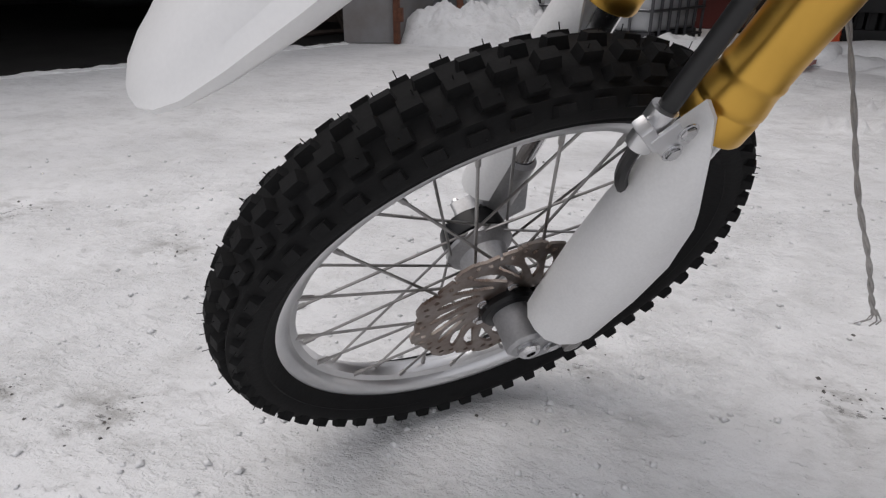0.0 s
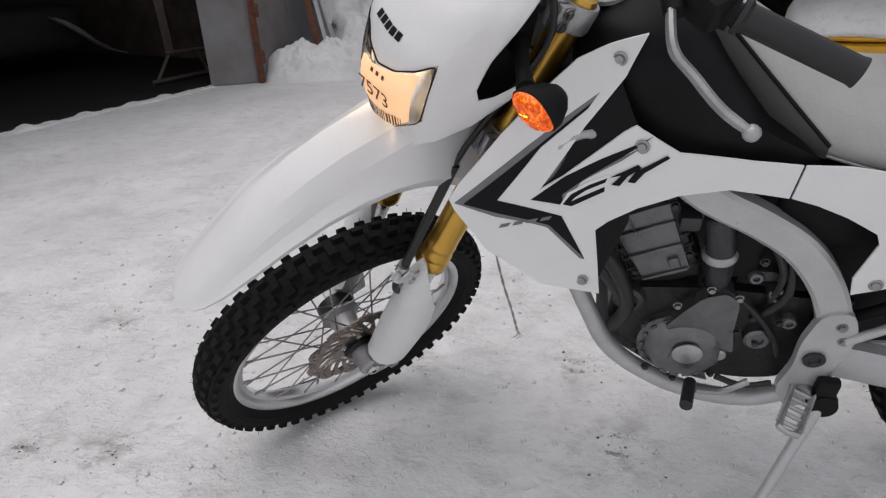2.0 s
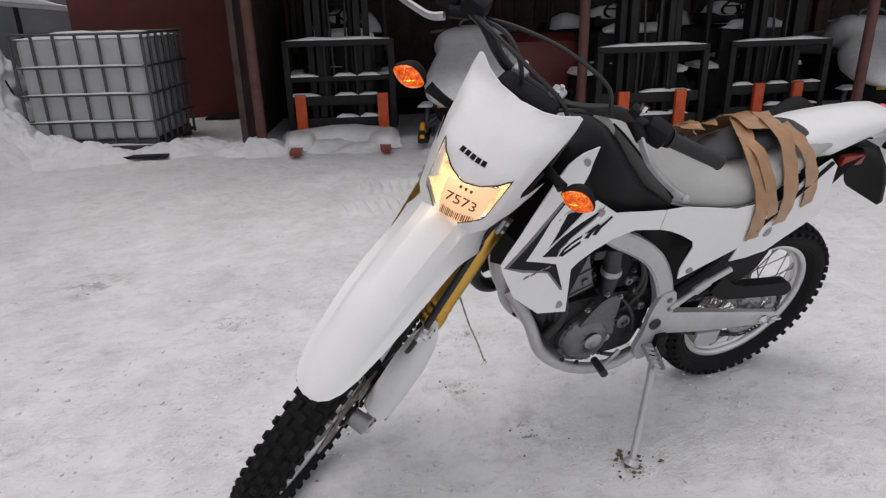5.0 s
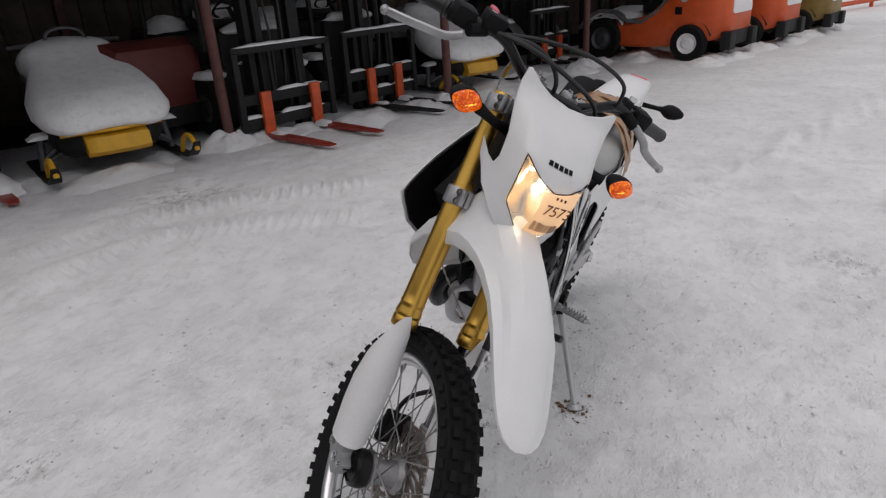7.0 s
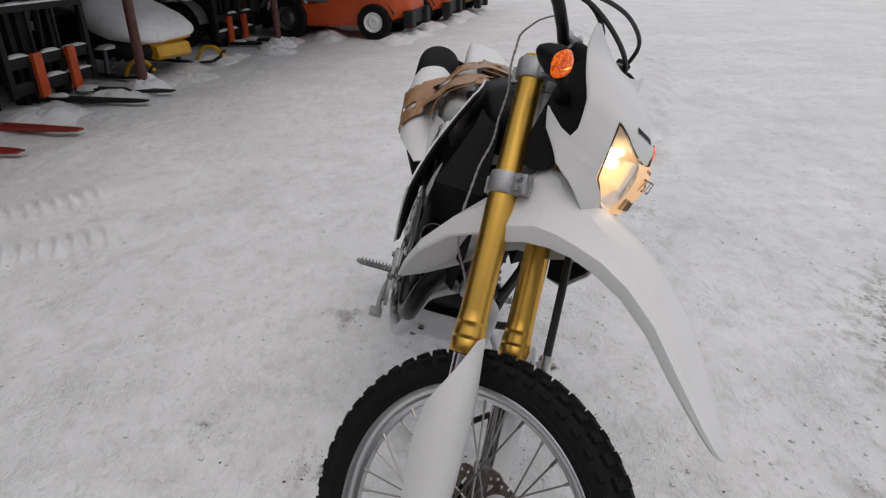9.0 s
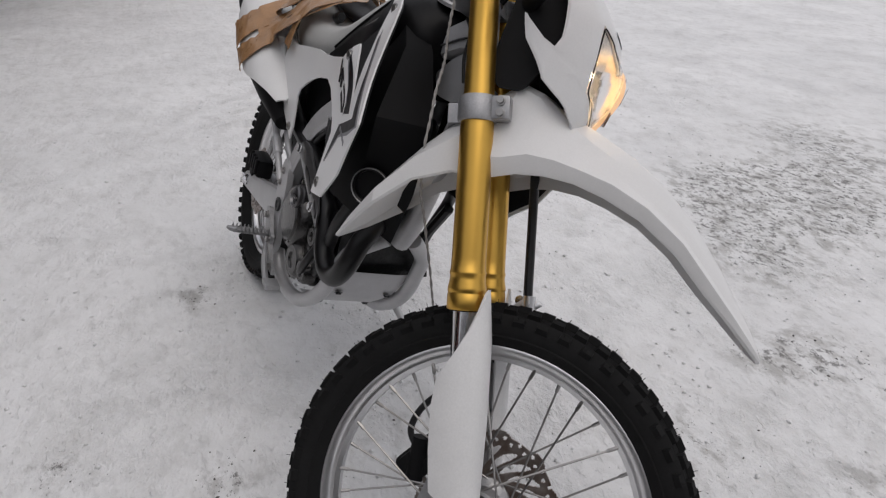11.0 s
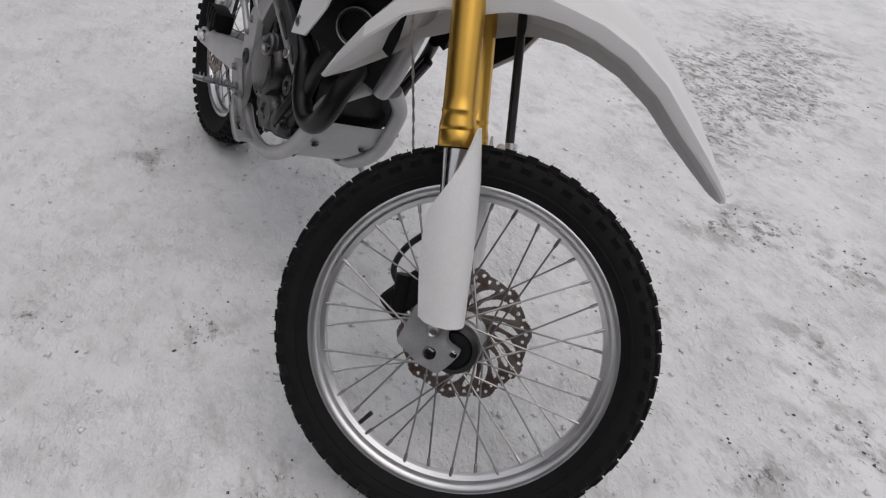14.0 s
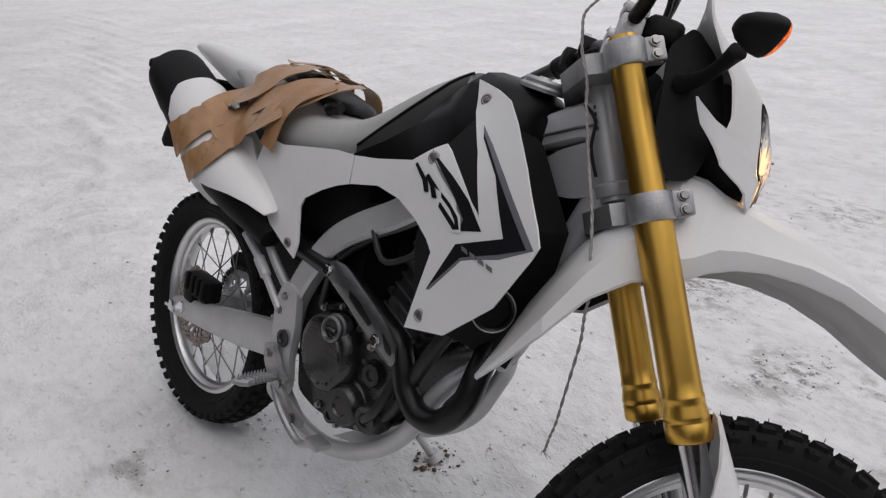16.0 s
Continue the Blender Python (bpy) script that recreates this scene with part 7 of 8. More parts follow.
for ph in (0.0, math.pi):
    pts = []
    for k, p in enumerate(path):
        t = k / (len(path) - 1)
        w = 0.0010 + 0.0004 * t
        pts.append(p + V(w * math.cos(170 * t + ph) + 0.005 * noise.noise(V(t * 13, 0, 1)), w * math.sin(170 * t + ph) + 0.005 * noise.noise(V(t * 13, 5, 1)), 0))
    tube(bm, pts, 0.0016, 5)
b = path[-1]
for k in range(4):
    tube(bm, [b + V(0, 0, 0.006), b + V(0.004 * (k - 1.5), 0.003 * (k % 2), -0.004), b + V(0.006 * (k - 0.5), 0.005 * (k % 2), -0.009)], 0.0007, 4)
part("twine", bm, STRING, string)

# ---- the yard: open shed with parked machines, garage, tank and drifts ----
IN = V(-0.322, -0.947, 0)               # into the shed
AL = V(-0.947, 0.322, 0)                # along its open front, away from the garage


def yard(p, turn=0.0):
    """A frame on the ground at p: x along the shed's front, y out of the shed towards the yard."""
    m = Matrix((-AL, -IN, V(0, 0, 1))).transposed().to_4x4()
    m.translation = V(p[0], p[1], p[2] if len(p) > 2 else 0)
    return m @ Matrix.Rotation(radians(turn), 4, "Z")


def mound(name, c, rx, ry, h, seed, label, parent=None, rough=0.25, n=40, mat=None, m=None):
    """A lumpy heap of snow with a soft rim."""
    bm = bmesh.new()
    rows = []
    for j in range(n // 2 + 1):
        t = j / (n // 2)
        ring = []
        for k in range(n):
            a = 2 * math.pi * k / n
            d = V(math.cos(a) * t, math.sin(a) * t, seed * 3.7)
            wob = 1 + 0.22 * noise.noise(V(math.cos(a) * 1.5, math.sin(a) * 1.5, seed))
            q = V(rx * math.cos(a) * t, ry * math.sin(a) * t, seed * 3.7)
            fade = (1 - t * t) ** 0.6
            z = h * (1 - t * t) ** 0.95 * (1 + rough * 0.55 * noise.noise(d * 1.7)) * (0.88 + 0.16 * noise.noise(q * 4.0)) + min(h, 0.26) * rough * fade * (0.75 * abs(noise.noise(q * 5.5)) + 0.45 * abs(noise.noise(q * 12.0)) + 0.16 * noise.noise(q * 23.0))
            ring.append(V(c[0] + rx * wob * t * math.cos(a), c[1] + ry * wob * t * math.sin(a), c[2] + z - 0.03 * t))
        rows.append(ring)
    vs = [[bm.verts.new(p) for p in r] for r in rows[1:]]
    top = bm.verts.new(rows[0][0])
    for k in range(n):
        bm.faces.new((top, vs[0][k], vs[0][(k + 1) % n]))
    for a, b in zip(vs, vs[1:]):
        for k in range(n):
            bm.faces.new((a[k], b[k], b[(k + 1) % n], a[(k + 1) % n]))
    if m is not None:
        bm.transform(m)
    if parent is None:
        ob = part(name, bm, mat or SNOWCAP, None, "", 80)
        return tagged(ob, label, "snow", kind="stuff")
    return part(name, bm, mat or SNOWCAP, parent, label, 80)


def ledge_snow(bm, c, s, m, seed=0):
    """A pillow of snow lying on a ledge."""
    t = bmesh.new()
    nx = max(4, int(s[0] / 0.05))
    rows = []
    for i in range(nx + 1):
        x = c[0] - s[0] / 2 + s[0] * i / nx
        e = min(1.0, 4 * min(i, nx - i) / nx + 0.15)
        hh = s[2] * e * (1 + 0.4 * noise.noise(V(x * 6, seed * 2.1, 0)))
        rows.append([V(x, c[1] + s[1] * a, c[2] + hh * b) for a, b in ((-0.5, 0), (-0.48, 0.6), (-0.25, 1), (0.25, 1), (0.48, 0.6), (0.5, 0))])
    loft(t, rows)
    absorb(bm, t, m)


# shed structure: an open front 2.7 m high, 3.6 m deep, under an added wide eave
SHED = yard((0.95, -4.86, 0))            # origin at the first post; x negative runs along the front
# roof and eave stay out of view; their reach sets the shed's shade
bm = bmesh.new()
box(bm, (-7.5, -1.25, 2.86), (17.5, 5.3, 0.12), SHED, 0)
tagged(part("ceiling", bm, DARKWALL, None), "unseen roof slab over the open shed, added to shade it", "roof", kind="structure")
bm = bmesh.new()
box(bm, (-7.5, -3.68, 1.40), (17.6, 0.06, 2.8), SHED, 0)
back_wall = tagged(part("wall_shed_back", bm, DARKWALL, None), "dark brown boarded back wall of the shed", "wall", kind="structure")
bm = bmesh.new()
box(bm, (0, 0, 0), (0.29, 0.03, 2.78), None, 0.004, 1)
board = part("board", bm, DARKWALL, back_wall)
board.matrix_world = SHED @ Matrix.Translation((1.0, -3.63, 1.40))
rnd = random.Random(17)
for k in range(1, 58):
    shared("board", board.data, back_wall, SHED @ Matrix.Translation((1.0 - 0.30 * k, -3.63 + 0.012 * rnd.random(), 1.40)))
for k in range(7):
    bm = bmesh.new()
    box(bm, (-0.4 - 2.4 * k, -3.55, 1.40), (0.10, 0.12, 2.78), SHED, 0.006, 1)
    part("stud", bm, RUSTPOST, back_wall, "red-brown upright against the boards")
bm = bmesh.new()
box(bm, (0.17, -1.86, 1.40), (0.06, 3.6, 2.78), SHED, 0)
tagged(part("wall_shed_side", bm, DARKWALL, None), "brown boarded end wall of the shed", "wall", kind="structure")
bm = bmesh.new()
box(bm, (-16.2, -1.86, 1.40), (0.06, 3.6, 2.78), SHED, 0)
tagged(part("wall_shed_end", bm, DARKWALL, None), "dark boarded far end wall of the shed", "wall", kind="structure")
bm = bmesh.new()
box(bm, (-7.5, 0.0, 2.70), (17.4, 0.12, 0.2), SHED, 0.01)
tagged(part("trim_shed_beam", bm, RUSTPOST, None), "unseen red-brown beam along the shed's open front", "beam", kind="structure")
# near-black strip: the deep shade at the back, as floor colour
bm = bmesh.new()
box(bm, (-7.5, -2.9, 0.0), (17.3, 1.45, 0.05), SHED, 0)
tagged(part("floor_shed", bm, FLOORSHADE, None), "back strip of the shed floor, near black for the shade", "floor", kind="structure")
for x, y in ((0.946, -4.857), (-2.04, -3.92), (-4.50, -2.84), (-7.68, -2.14), (-10.7, -1.1)):
    post = thing("steel_post", "red-brown painted steel post of the shed front", "post", yard((x, y, 0)), "shed posts")
    bm = bmesh.new()
    tube(bm, [(0, 0, -0.05), (0.006, 0.01, 1.5), (0.012, 0.03, 2.62)], 0.048, 16)
    part("shaft", bm, RUSTPOST, post)
    bm = bmesh.new()
    box(bm, (0, 0, 0.01), (0.2, 0.2, 0.02), None, 0.004)
    part("base_plate", bm, RUST, post)
    mound("snow", (0, 0, 0), 0.30, 0.26, 0.15, abs(x) + 2, "loose snow piled round the post's foot", post, 0.6, 40)
# drifts along the shed front
rnd = random.Random(11)
for k in range(26):
    t = k / 25
    p = V(0.9, -4.9, 0) + AL * (t * 12.5) + IN * (0.3 - 0.5 * rnd.random())
    mound("snow_drift", (p.x, p.y, -0.02), 0.35 + 0.3 * rnd.random(), 0.25 + 0.2 * rnd.random(), 0.06 + 0.07 * rnd.random(), k + 1, "low drift of loose snow along the shed front", rough=0.5, n=44)


def snow_lump(bm, c, size, seed, m=None):
    """An uneven pillow of fallen snow on a seat, hood or deck."""
    t = bmesh.new()
    bmesh.ops.create_icosphere(t, subdivisions=3, radius=1.0)
    for v in t.verts:
        d = v.co.copy()
        k = 1 + 0.22 * noise.noise(d * 1.9 + V(seed, 0, 3)) + 0.09 * noise.noise(d * 5.0 + V(seed, 4, 0))
        z = d.z if d.z > 0 else d.z * 0.25
        x, y = math.copysign(abs(d.x) ** 0.75, d.x), math.copysign(abs(d.y) ** 0.75, d.y)
        v.co = V(c[0] + x * k * size[0] / 2, c[1] + y * k * size[1] / 2, c[2] + z * k * size[2])
    return absorb(bm, t, m)


def forklift_front(p, turn, spread, shank, tine, label, width=1.08, frame_h=0.86, shank_h=0.47, tine_len=1.05, mast_h=2.6, buried=False, fender=False, cab=SHEDDARK, seed=0):
    """A parked forklift seen from its mast: nested channels, carriage, load backrest, forks, dark body behind, ledges under snow."""
    f = thing("forklift", label, "forklift", yard(p, turn), "forklifts in the shed")
    w = width / 2
    for s in (1, -1):
        for dx, dy, name in ((0.31, -0.16, "outer_mast"), (0.22, -0.12, "inner_mast")):
            bm = bmesh.new()
            x = s * dx
            box(bm, (x, dy, mast_h / 2), (0.022, 0.13, mast_h), None, 0.004, 1)
            for o in (-0.055, 0.055):
                box(bm, (x - s * 0.032, dy + o, mast_h / 2), (0.05, 0.02, mast_h), None, 0.004, 1)
            part(name, bm, SHEDDARK, f, "black steel mast channel")
        bm = bmesh.new()
        tube(bm, [(s * 0.13, -0.15, 0.20), (s * 0.13, -0.15, 1.55)], 0.034, 12)
        tube(bm, [(s * 0.13, -0.15, 1.55), (s * 0.13, -0.15, mast_h - 0.1)], 0.020, 10)
        part("lift_cylinder", bm, SHEDDARK, f, "dark lift cylinder")
        bm = bmesh.new()
        tube(bm, catmull([(s * 0.06, -0.10, 0.45), (s * 0.07, -0.06, 0.9), (s * 0.09, -0.10, 1.6), (s * 0.05, -0.12, 2.5)], 5), 0.012, 8)
        part("hydraulic_hose", bm, CABLE, f)
        bm = bmesh.new()
        x = s * spread / 2
        box(bm, (x, 0.05, 0.05 + (shank_h - 0.05) / 2), (0.11, 0.045, shank_h - 0.05), None, 0.006)
        box(bm, (x, 0.02, shank_h - 0.05), (0.09, 0.05, 0.05), None, 0.006)
        fk = part("fork_shank", bm, shank, f, "orange painted fork shank")
        bm = bmesh.new()
        rows = [[V(x + a * ww, y, 0.045 + b * hh) for a, b in ((-1, -1), (1, -1), (1, 1), (-1, 1))] for y, ww, hh in ((0.03, 0.055, 0.022), (0.5, 0.055, 0.018), (tine_len * 0.9, 0.050, 0.010), (tine_len, 0.036, 0.006))]
        loft(bm, rows)
        part("fork_tine", bm, tine, fk, "worn painted fork tine")
        bm = bmesh.new()
        if buried:
            snow_lump(bm, (x, 0.38, 0.02), (0.34, 0.66, 0.13), 3 * s + seed)
        else:
            snow_lump(bm, (x - s * 0.02, 0.16, 0.045), (0.13, 0.22, 0.05), s + seed)
        part("snow", bm, SNOWCAP, fk, "snow lying over the tine")
        bm = bmesh.new()
        box(bm, (s * w, 0.0, 0.10 + (frame_h - 0.10) / 2), (0.065, 0.06, frame_h - 0.10), None, 0.008)
        part("backrest_post", bm, SHEDDARK, f, "black load backrest post")
        bm = bmesh.new()
        tube(bm, [(s * w * 0.92, -0.55, 0.85), (s * w * 0.86, -0.62, 2.15)], 0.03, 8)
        part("guard_post", bm, SHEDDARK, f)
        bm = bmesh.new()
        tube(bm, [(s * w * 0.92, -1.75, 0.95), (s * w * 0.86, -1.65, 2.15)], 0.03, 8)
        part("guard_post", bm, SHEDDARK, f)
        bm = bmesh.new()
        mw = Matrix.Translation((s * w * 0.92, -0.58, 0.31)) @ Matrix.Rotation(radians(90), 4, "Y")
        lathe(bm, [(0.14, -0.10), (0.27, -0.10), (0.31, -0.06), (0.31, 0.06), (0.27, 0.10), (0.14, 0.10)], mw, 28)
        wh = part("wheel", bm, RUBBER, f, "black forklift tyre")
        bm = bmesh.new()
        lathe(bm, [(0.0, s * 0.03), (0.05, s * 0.05), (0.10, s * 0.03), (0.145, s * 0.085), (0.15, s * 0.06), (0.0, -s * 0.05)], mw, 20)
        part("hub", bm, GALV, wh, "grey wheel hub")
        if fender:
            bm = bmesh.new()
            arc = [V(s * w * 0.92, -0.58 + 0.39 * math.cos(a), 0.31 + 0.37 * math.sin(a)) for a in (radians(5 + 14 * k) for k in range(14))]
            tube(bm, arc, 0.13, 10, flat=0.22, up=(1, 0, 0))
            part("wheel_arch", bm, MIDGREY, f, "grey mudguard dusted with snow")
    bm = bmesh.new()
    box(bm, (0, 0.0, frame_h), (width + 0.065, 0.06, 0.06), None, 0.008)
    part("backrest_rail", bm, SHEDDARK, f, "black top rail of the load backrest")
    for z, hh in ((0.17, 0.11), (0.40, 0.10)) + (((0.62, 0.05),) if buried else ()):
        bm = bmesh.new()
        box(bm, (0, -0.015, z), (width * 0.97, 0.05, hh), None, 0.006)
        bar_ = part("carriage_bar", bm, SHEDDARK, f, "black carriage bar")
        for k in range(2 + (seed + int(z * 10)) % 2):
            bm = bmesh.new()
            ledge_snow(bm, ((-0.33 + 0.33 * k + 0.06 * math.sin(seed + 3 * k)) * width, -0.005, z + hh / 2), ((0.22 + 0.10 * ((k + seed) % 3 == 0)) * width, 0.06, 0.03), None, z * 9 + k)
            part("snow", bm, SNOWCAP, bar_)
    for x in (-0.16, 0.14):
        bm = bmesh.new()
        box(bm, (x * width, -0.01, (0.4 + frame_h) / 2), (0.03, 0.03, frame_h - 0.4), None, 0.003, 1)
        part("backrest_bar", bm, SHEDDARK, f)
    bm = bmesh.new()
    box(bm, (0, -0.72, 0.42), (width * 0.80, 0.5, 0.55), None, 0.05, 3)
    box(bm, (0, -0.52, 0.82), (width * 0.70, 0.10, 0.40), None, 0.04, 2)
    part("cowl", bm, cab, f, "dark front cowl under the dashboard", 45)
    bm = bmesh.new()
    box(bm, (0, -1.55, 0.62), (width * 0.92, 0.95, 0.80), None, 0.10, 3)
    box(bm, (0, -1.98, 0.60), (width * 0.96, 0.30, 0.98), None, 0.10, 3)
    part("body", bm, cab, f, "dark hood and counterweight in the shade", 45)
    bm = bmesh.new()
    box(bm, (0, -1.16, 1.10), (0.46, 0.44, 0.12), None, 0.05, 3)
    box(bm, (0, -1.40, 1.36), (0.44, 0.12, 0.50), Matrix.Identity(4), 0.05, 3)
    part("seat", bm, SHEDDARK, f, "black driver's seat")
    bm = bmesh.new()
    box(bm, (0, -1.12, 2.18), (width * 0.92, 1.35, 0.05), None, 0.01)
    for k in range(6):
        box(bm, (0, -0.55 - 0.22 * k, 2.22), (width * 0.86, 0.04, 0.04), None, 0.006, 1)
    part("overhead_guard", bm, SHEDDARK, f, "black slatted overhead guard")
    bm = bmesh.new()
    lathe(bm, [(0.165, 0), (0.182, 0.014), (0.165, 0.028), (0.150, 0.014)], Matrix.Translation((0.02, -0.78, 1.22)) @ Matrix.Rotation(radians(35), 4, "X"), 24, closed=True)
    for k in range(3):
        a = 2.1 * k
        tube(bm, [(0.02, -0.78, 1.23), V(0.02, -0.78, 1.23) + Matrix.Rotation(radians(35), 3, "X") @ V(0.165 * math.cos(a), 0.165 * math.sin(a), 0)], 0.010, 6)
    tube(bm, [(0.02, -0.78, 1.23), (0.02, -0.60, 0.95)], 0.025, 8)
    part("steering_wheel", bm, SHEDDARK, f, "black steering wheel on its column")
    bm = bmesh.new()
    ledge_snow(bm, (0, 0.0, frame_h + 0.03), (width * 0.98, 0.065, 0.028), None, seed)
    part("snow", bm, SNOWCAP, f, "line of snow on the top rail")
    for c, sz in (((-0.02, -0.50, 1.01), (0.66 * width, 0.22, 0.09)), ((0.0, -1.10, 1.15), (0.44, 0.42, 0.13)), ((-0.24 * width, -1.75, 1.03), (0.40 * width, 0.62, 0.20)), ((0.26 * width, -1.70, 1.03), (0.36 * width, 0.55, 0.16)), ((0, -1.40, 1.60), (0.36, 0.12, 0.06)), ((w * 0.92, -0.58, 0.66 if fender else 0.60), (0.24, 0.46, 0.07)), ((-w * 0.92, -0.58, 0.66 if fender else 0.60), (0.24, 0.46, 0.07)), ((0.1 * width, -0.62, 0.70), (0.5 * width, 0.30, 0.06))):
        bm = bmesh.new()
        snow_lump(bm, c, sz, 4.0 + seed + 7 * c[1])
        part("snow", bm, SNOWCAP, f, "snow lying on the machine", 80)
    if buried:
        bm = bmesh.new()
        snow_lump(bm, (0.05, 0.10, 0.0), (width * 1.15, 0.55, 0.16), 2 + seed)
        part("snow", bm, SNOWCAP, f, "snow heaped against the carriage", 80)
    return f


MIDGREY = material("grey_machine_paint", (0.16, 0.16, 0.165), 0.6, var=0.25, scale=6)
forklift_front((0.06, -5.16), 2, 0.84, ORANGERED, RED, "black forklift with orange fork shanks half buried in snow", width=1.06, frame_h=0.97, shank_h=0.47, tine_len=1.0, buried=True, seed=1)
forklift_front((-2.70, -3.70), 6, 0.60, ORANGERED, RED, "black forklift with orange shanks and red tines on snow", width=1.10, tine_len=1.0, seed=2)
forklift_front((-4.24, -3.58), 8, 0.46, ORANGERED, SHEDDARK, "black forklift with orange shanks and dark snowy tines", width=1.12, tine_len=1.1, seed=3)
forklift_front((-8.05, -2.85), 4, 0.42, ORANGERED, SHEDDARK, "dark forklift with grey mudguards beside a shed post", width=1.05, frame_h=0.80, shank_h=0.42, tine_len=0.45, fender=True, seed=4)


def snowmobile(p, turn, label):
    """A snowmobile under a deep cap of snow: pan, bumper, skis, windscreen hoop."""
    f = thing("snowmobile", label, "snowmobile", yard(p, turn), "snowmobiles in the shed")
    bm = bmesh.new()
    rows = []
    for y, w, z0, z1 in ((0.55, 0.25, 0.22, 0.34), (0.42, 0.42, 0.18, 0.46), (0.15, 0.48, 0.17, 0.56), (-0.3, 0.45, 0.18, 0.66), (-0.8, 0.30, 0.20, 0.62), (-1.9, 0.26, 0.22, 0.60), (-2.1, 0.2, 0.3, 0.5)):
        rows.append([V(a * w, y, z0 + b * (z1 - z0)) for a, b in ((-0.8, 0), (-1, 0.4), (-0.9, 0.85), (-0.5, 1), (0.5, 1), (0.9, 0.85), (1, 0.4), (0.8, 0))])
    loft(bm, rows)
    part("body", bm, SHEDDARK, f, "black snowmobile body", 50)
    bm = bmesh.new()
    rows = []
    for x in (-0.25, -0.20, -0.10, 0.10, 0.20, 0.25):
        y = 0.60 - 0.5 * x * x
        k = 0.75 if abs(x) > 0.22 else 1.0
        rows.append([V(x, y + 0.03, 0.19), V(x, y + 0.09 * k, 0.23), V(x, y + 0.06 * k, 0.345 * (1 if k == 1 else 0.95)), V(x, y - 0.06, 0.36), V(x, y - 0.06, 0.2)])
    loft(bm, rows)
    part("nose", bm, YELLOW, f, "yellow front bumper panel", 40)
    bm = bmesh.new()
    tube(bm, catmull([(-0.40, 0.48, 0.375), (-0.25, 0.56, 0.385), (0.0, 0.60, 0.385), (0.25, 0.56, 0.385), (0.40, 0.48, 0.375)], 4), 0.016, 8)
    part("bumper_lip", bm, YELLOW, f)
    for s in (1, -1):
        bm = bmesh.new()
        rows = [[V(s * 0.55 + a * w, y, z + b) for a, b in ((-1, 0), (1, 0), (1, 0.02), (-1, 0.02))] for y, z, w in ((-0.5, 0.03, 0.05), (0.4, 0.03, 0.055), (0.66, 0.05, 0.05), (0.80, 0.12, 0.04), (0.86, 0.19, 0.03))]
        loft(bm, rows)
        ski = part("ski", bm, SHEDDARK, f, "black ski with a yellow handle")
        bm = bmesh.new()
        tube(bm, catmull([(s * 0.55, 0.40, 0.06), (s * 0.55, 0.52, 0.20), (s * 0.55, 0.70, 0.235), (s * 0.55, 0.82, 0.16), (s * 0.55, 0.84, 0.13)], 5), 0.022, 8)
        part("ski_handle", bm, YELLOW, ski, "yellow ski loop")
        bm = bmesh.new()
        tube(bm, [(s * 0.30, 0.10, 0.30), (s * 0.52, 0.12, 0.14)], 0.025, 8)
        tube(bm, [(s * 0.30, 0.25, 0.24), (s * 0.52, 0.16, 0.12)], 0.018, 8)
        rod(bm, (s * 0.54, 0.12, 0.06), (s * 0.50, 0.10, 0.36), 0.03, 10)
        part("suspension", bm, GALV, f, "grey ski suspension arms")
        bm = bmesh.new()
        ledge_snow(bm, (0, 0, 0), (0.22, 0.16, 0.05), Matrix.Translation((s * 0.50, 0.14, 0.33)), s)
        part("snow", bm, SNOWCAP, f)
    bm = bmesh.new()
    tube(bm, catmull([(-0.17, -0.55, 1.06), (-0.13, -0.57, 1.14), (0.0, -0.58, 1.17), (0.13, -0.57, 1.14), (0.17, -0.55, 1.06)], 5), 0.016, 8)
    tube(bm, [(-0.47, -0.62, 1.03), (-0.25, -0.58, 1.05), (0.25, -0.58, 1.05), (0.47, -0.62, 1.03)], 0.02, 8)
    part("handlebar", bm, GALV, f, "handlebar hoop")
    # cap of snow
    bm = bmesh.new()
    rows = []
    prof = ((0.62, 0.24, 0.40, 0.45), (0.60, 0.36, 0.38, 0.50), (0.52, 0.46, 0.36, 0.59), (0.36, 0.53, 0.36, 0.68), (0.14, 0.555, 0.38, 0.76), (-0.06, 0.54, 0.42, 0.83), (-0.20, 0.49, 0.48, 0.89), (-0.30, 0.43, 0.54, 0.95), (-0.38, 0.40, 0.60, 1.02), (-0.46, 0.415, 0.66, 1.07), (-0.62, 0.43, 0.70, 1.09), (-0.80, 0.41, 0.70, 1.07), (-0.95, 0.35, 0.62, 1.00), (-1.3, 0.32, 0.58, 0.90), (-1.9, 0.30, 0.56, 0.84), (-2.1, 0.2, 0.6, 0.75))
    for y, w, z0, z1 in prof:
        ring = []
        for k in range(32):
            a = 2 * math.pi * k / 32
            c_, s_ = math.cos(a), math.sin(a)
            c_, s_ = math.copysign(abs(c_) ** 0.62, c_), math.copysign(abs(s_) ** 0.62, s_)
            q = V(c_ * w * (1.0 - 0.12 * max(0.0, s_)), y, z0 + (z1 - z0) * (0.5 + 0.5 * s_))
            q += V(1, 0.4, 1) * (0.034 * noise.noise(q * 2.7 + V(0, 0, p[0])) + 0.012 * noise.noise(q * 8.0 + V(p[0], 0, 0)))
            ring.append(q)
        rows.append(ring)
    loft(bm, rows)
    part("snow_cap", bm, SNOWCAP, f, "thick smooth cap of snow", 80)
    return f


snowmobile((-1.25, -4.66), -4, "snow-capped snowmobile with yellow nose and skis")
snowmobile((-5.78, -3.42), -6, "second snow-capped snowmobile with a yellow nose")


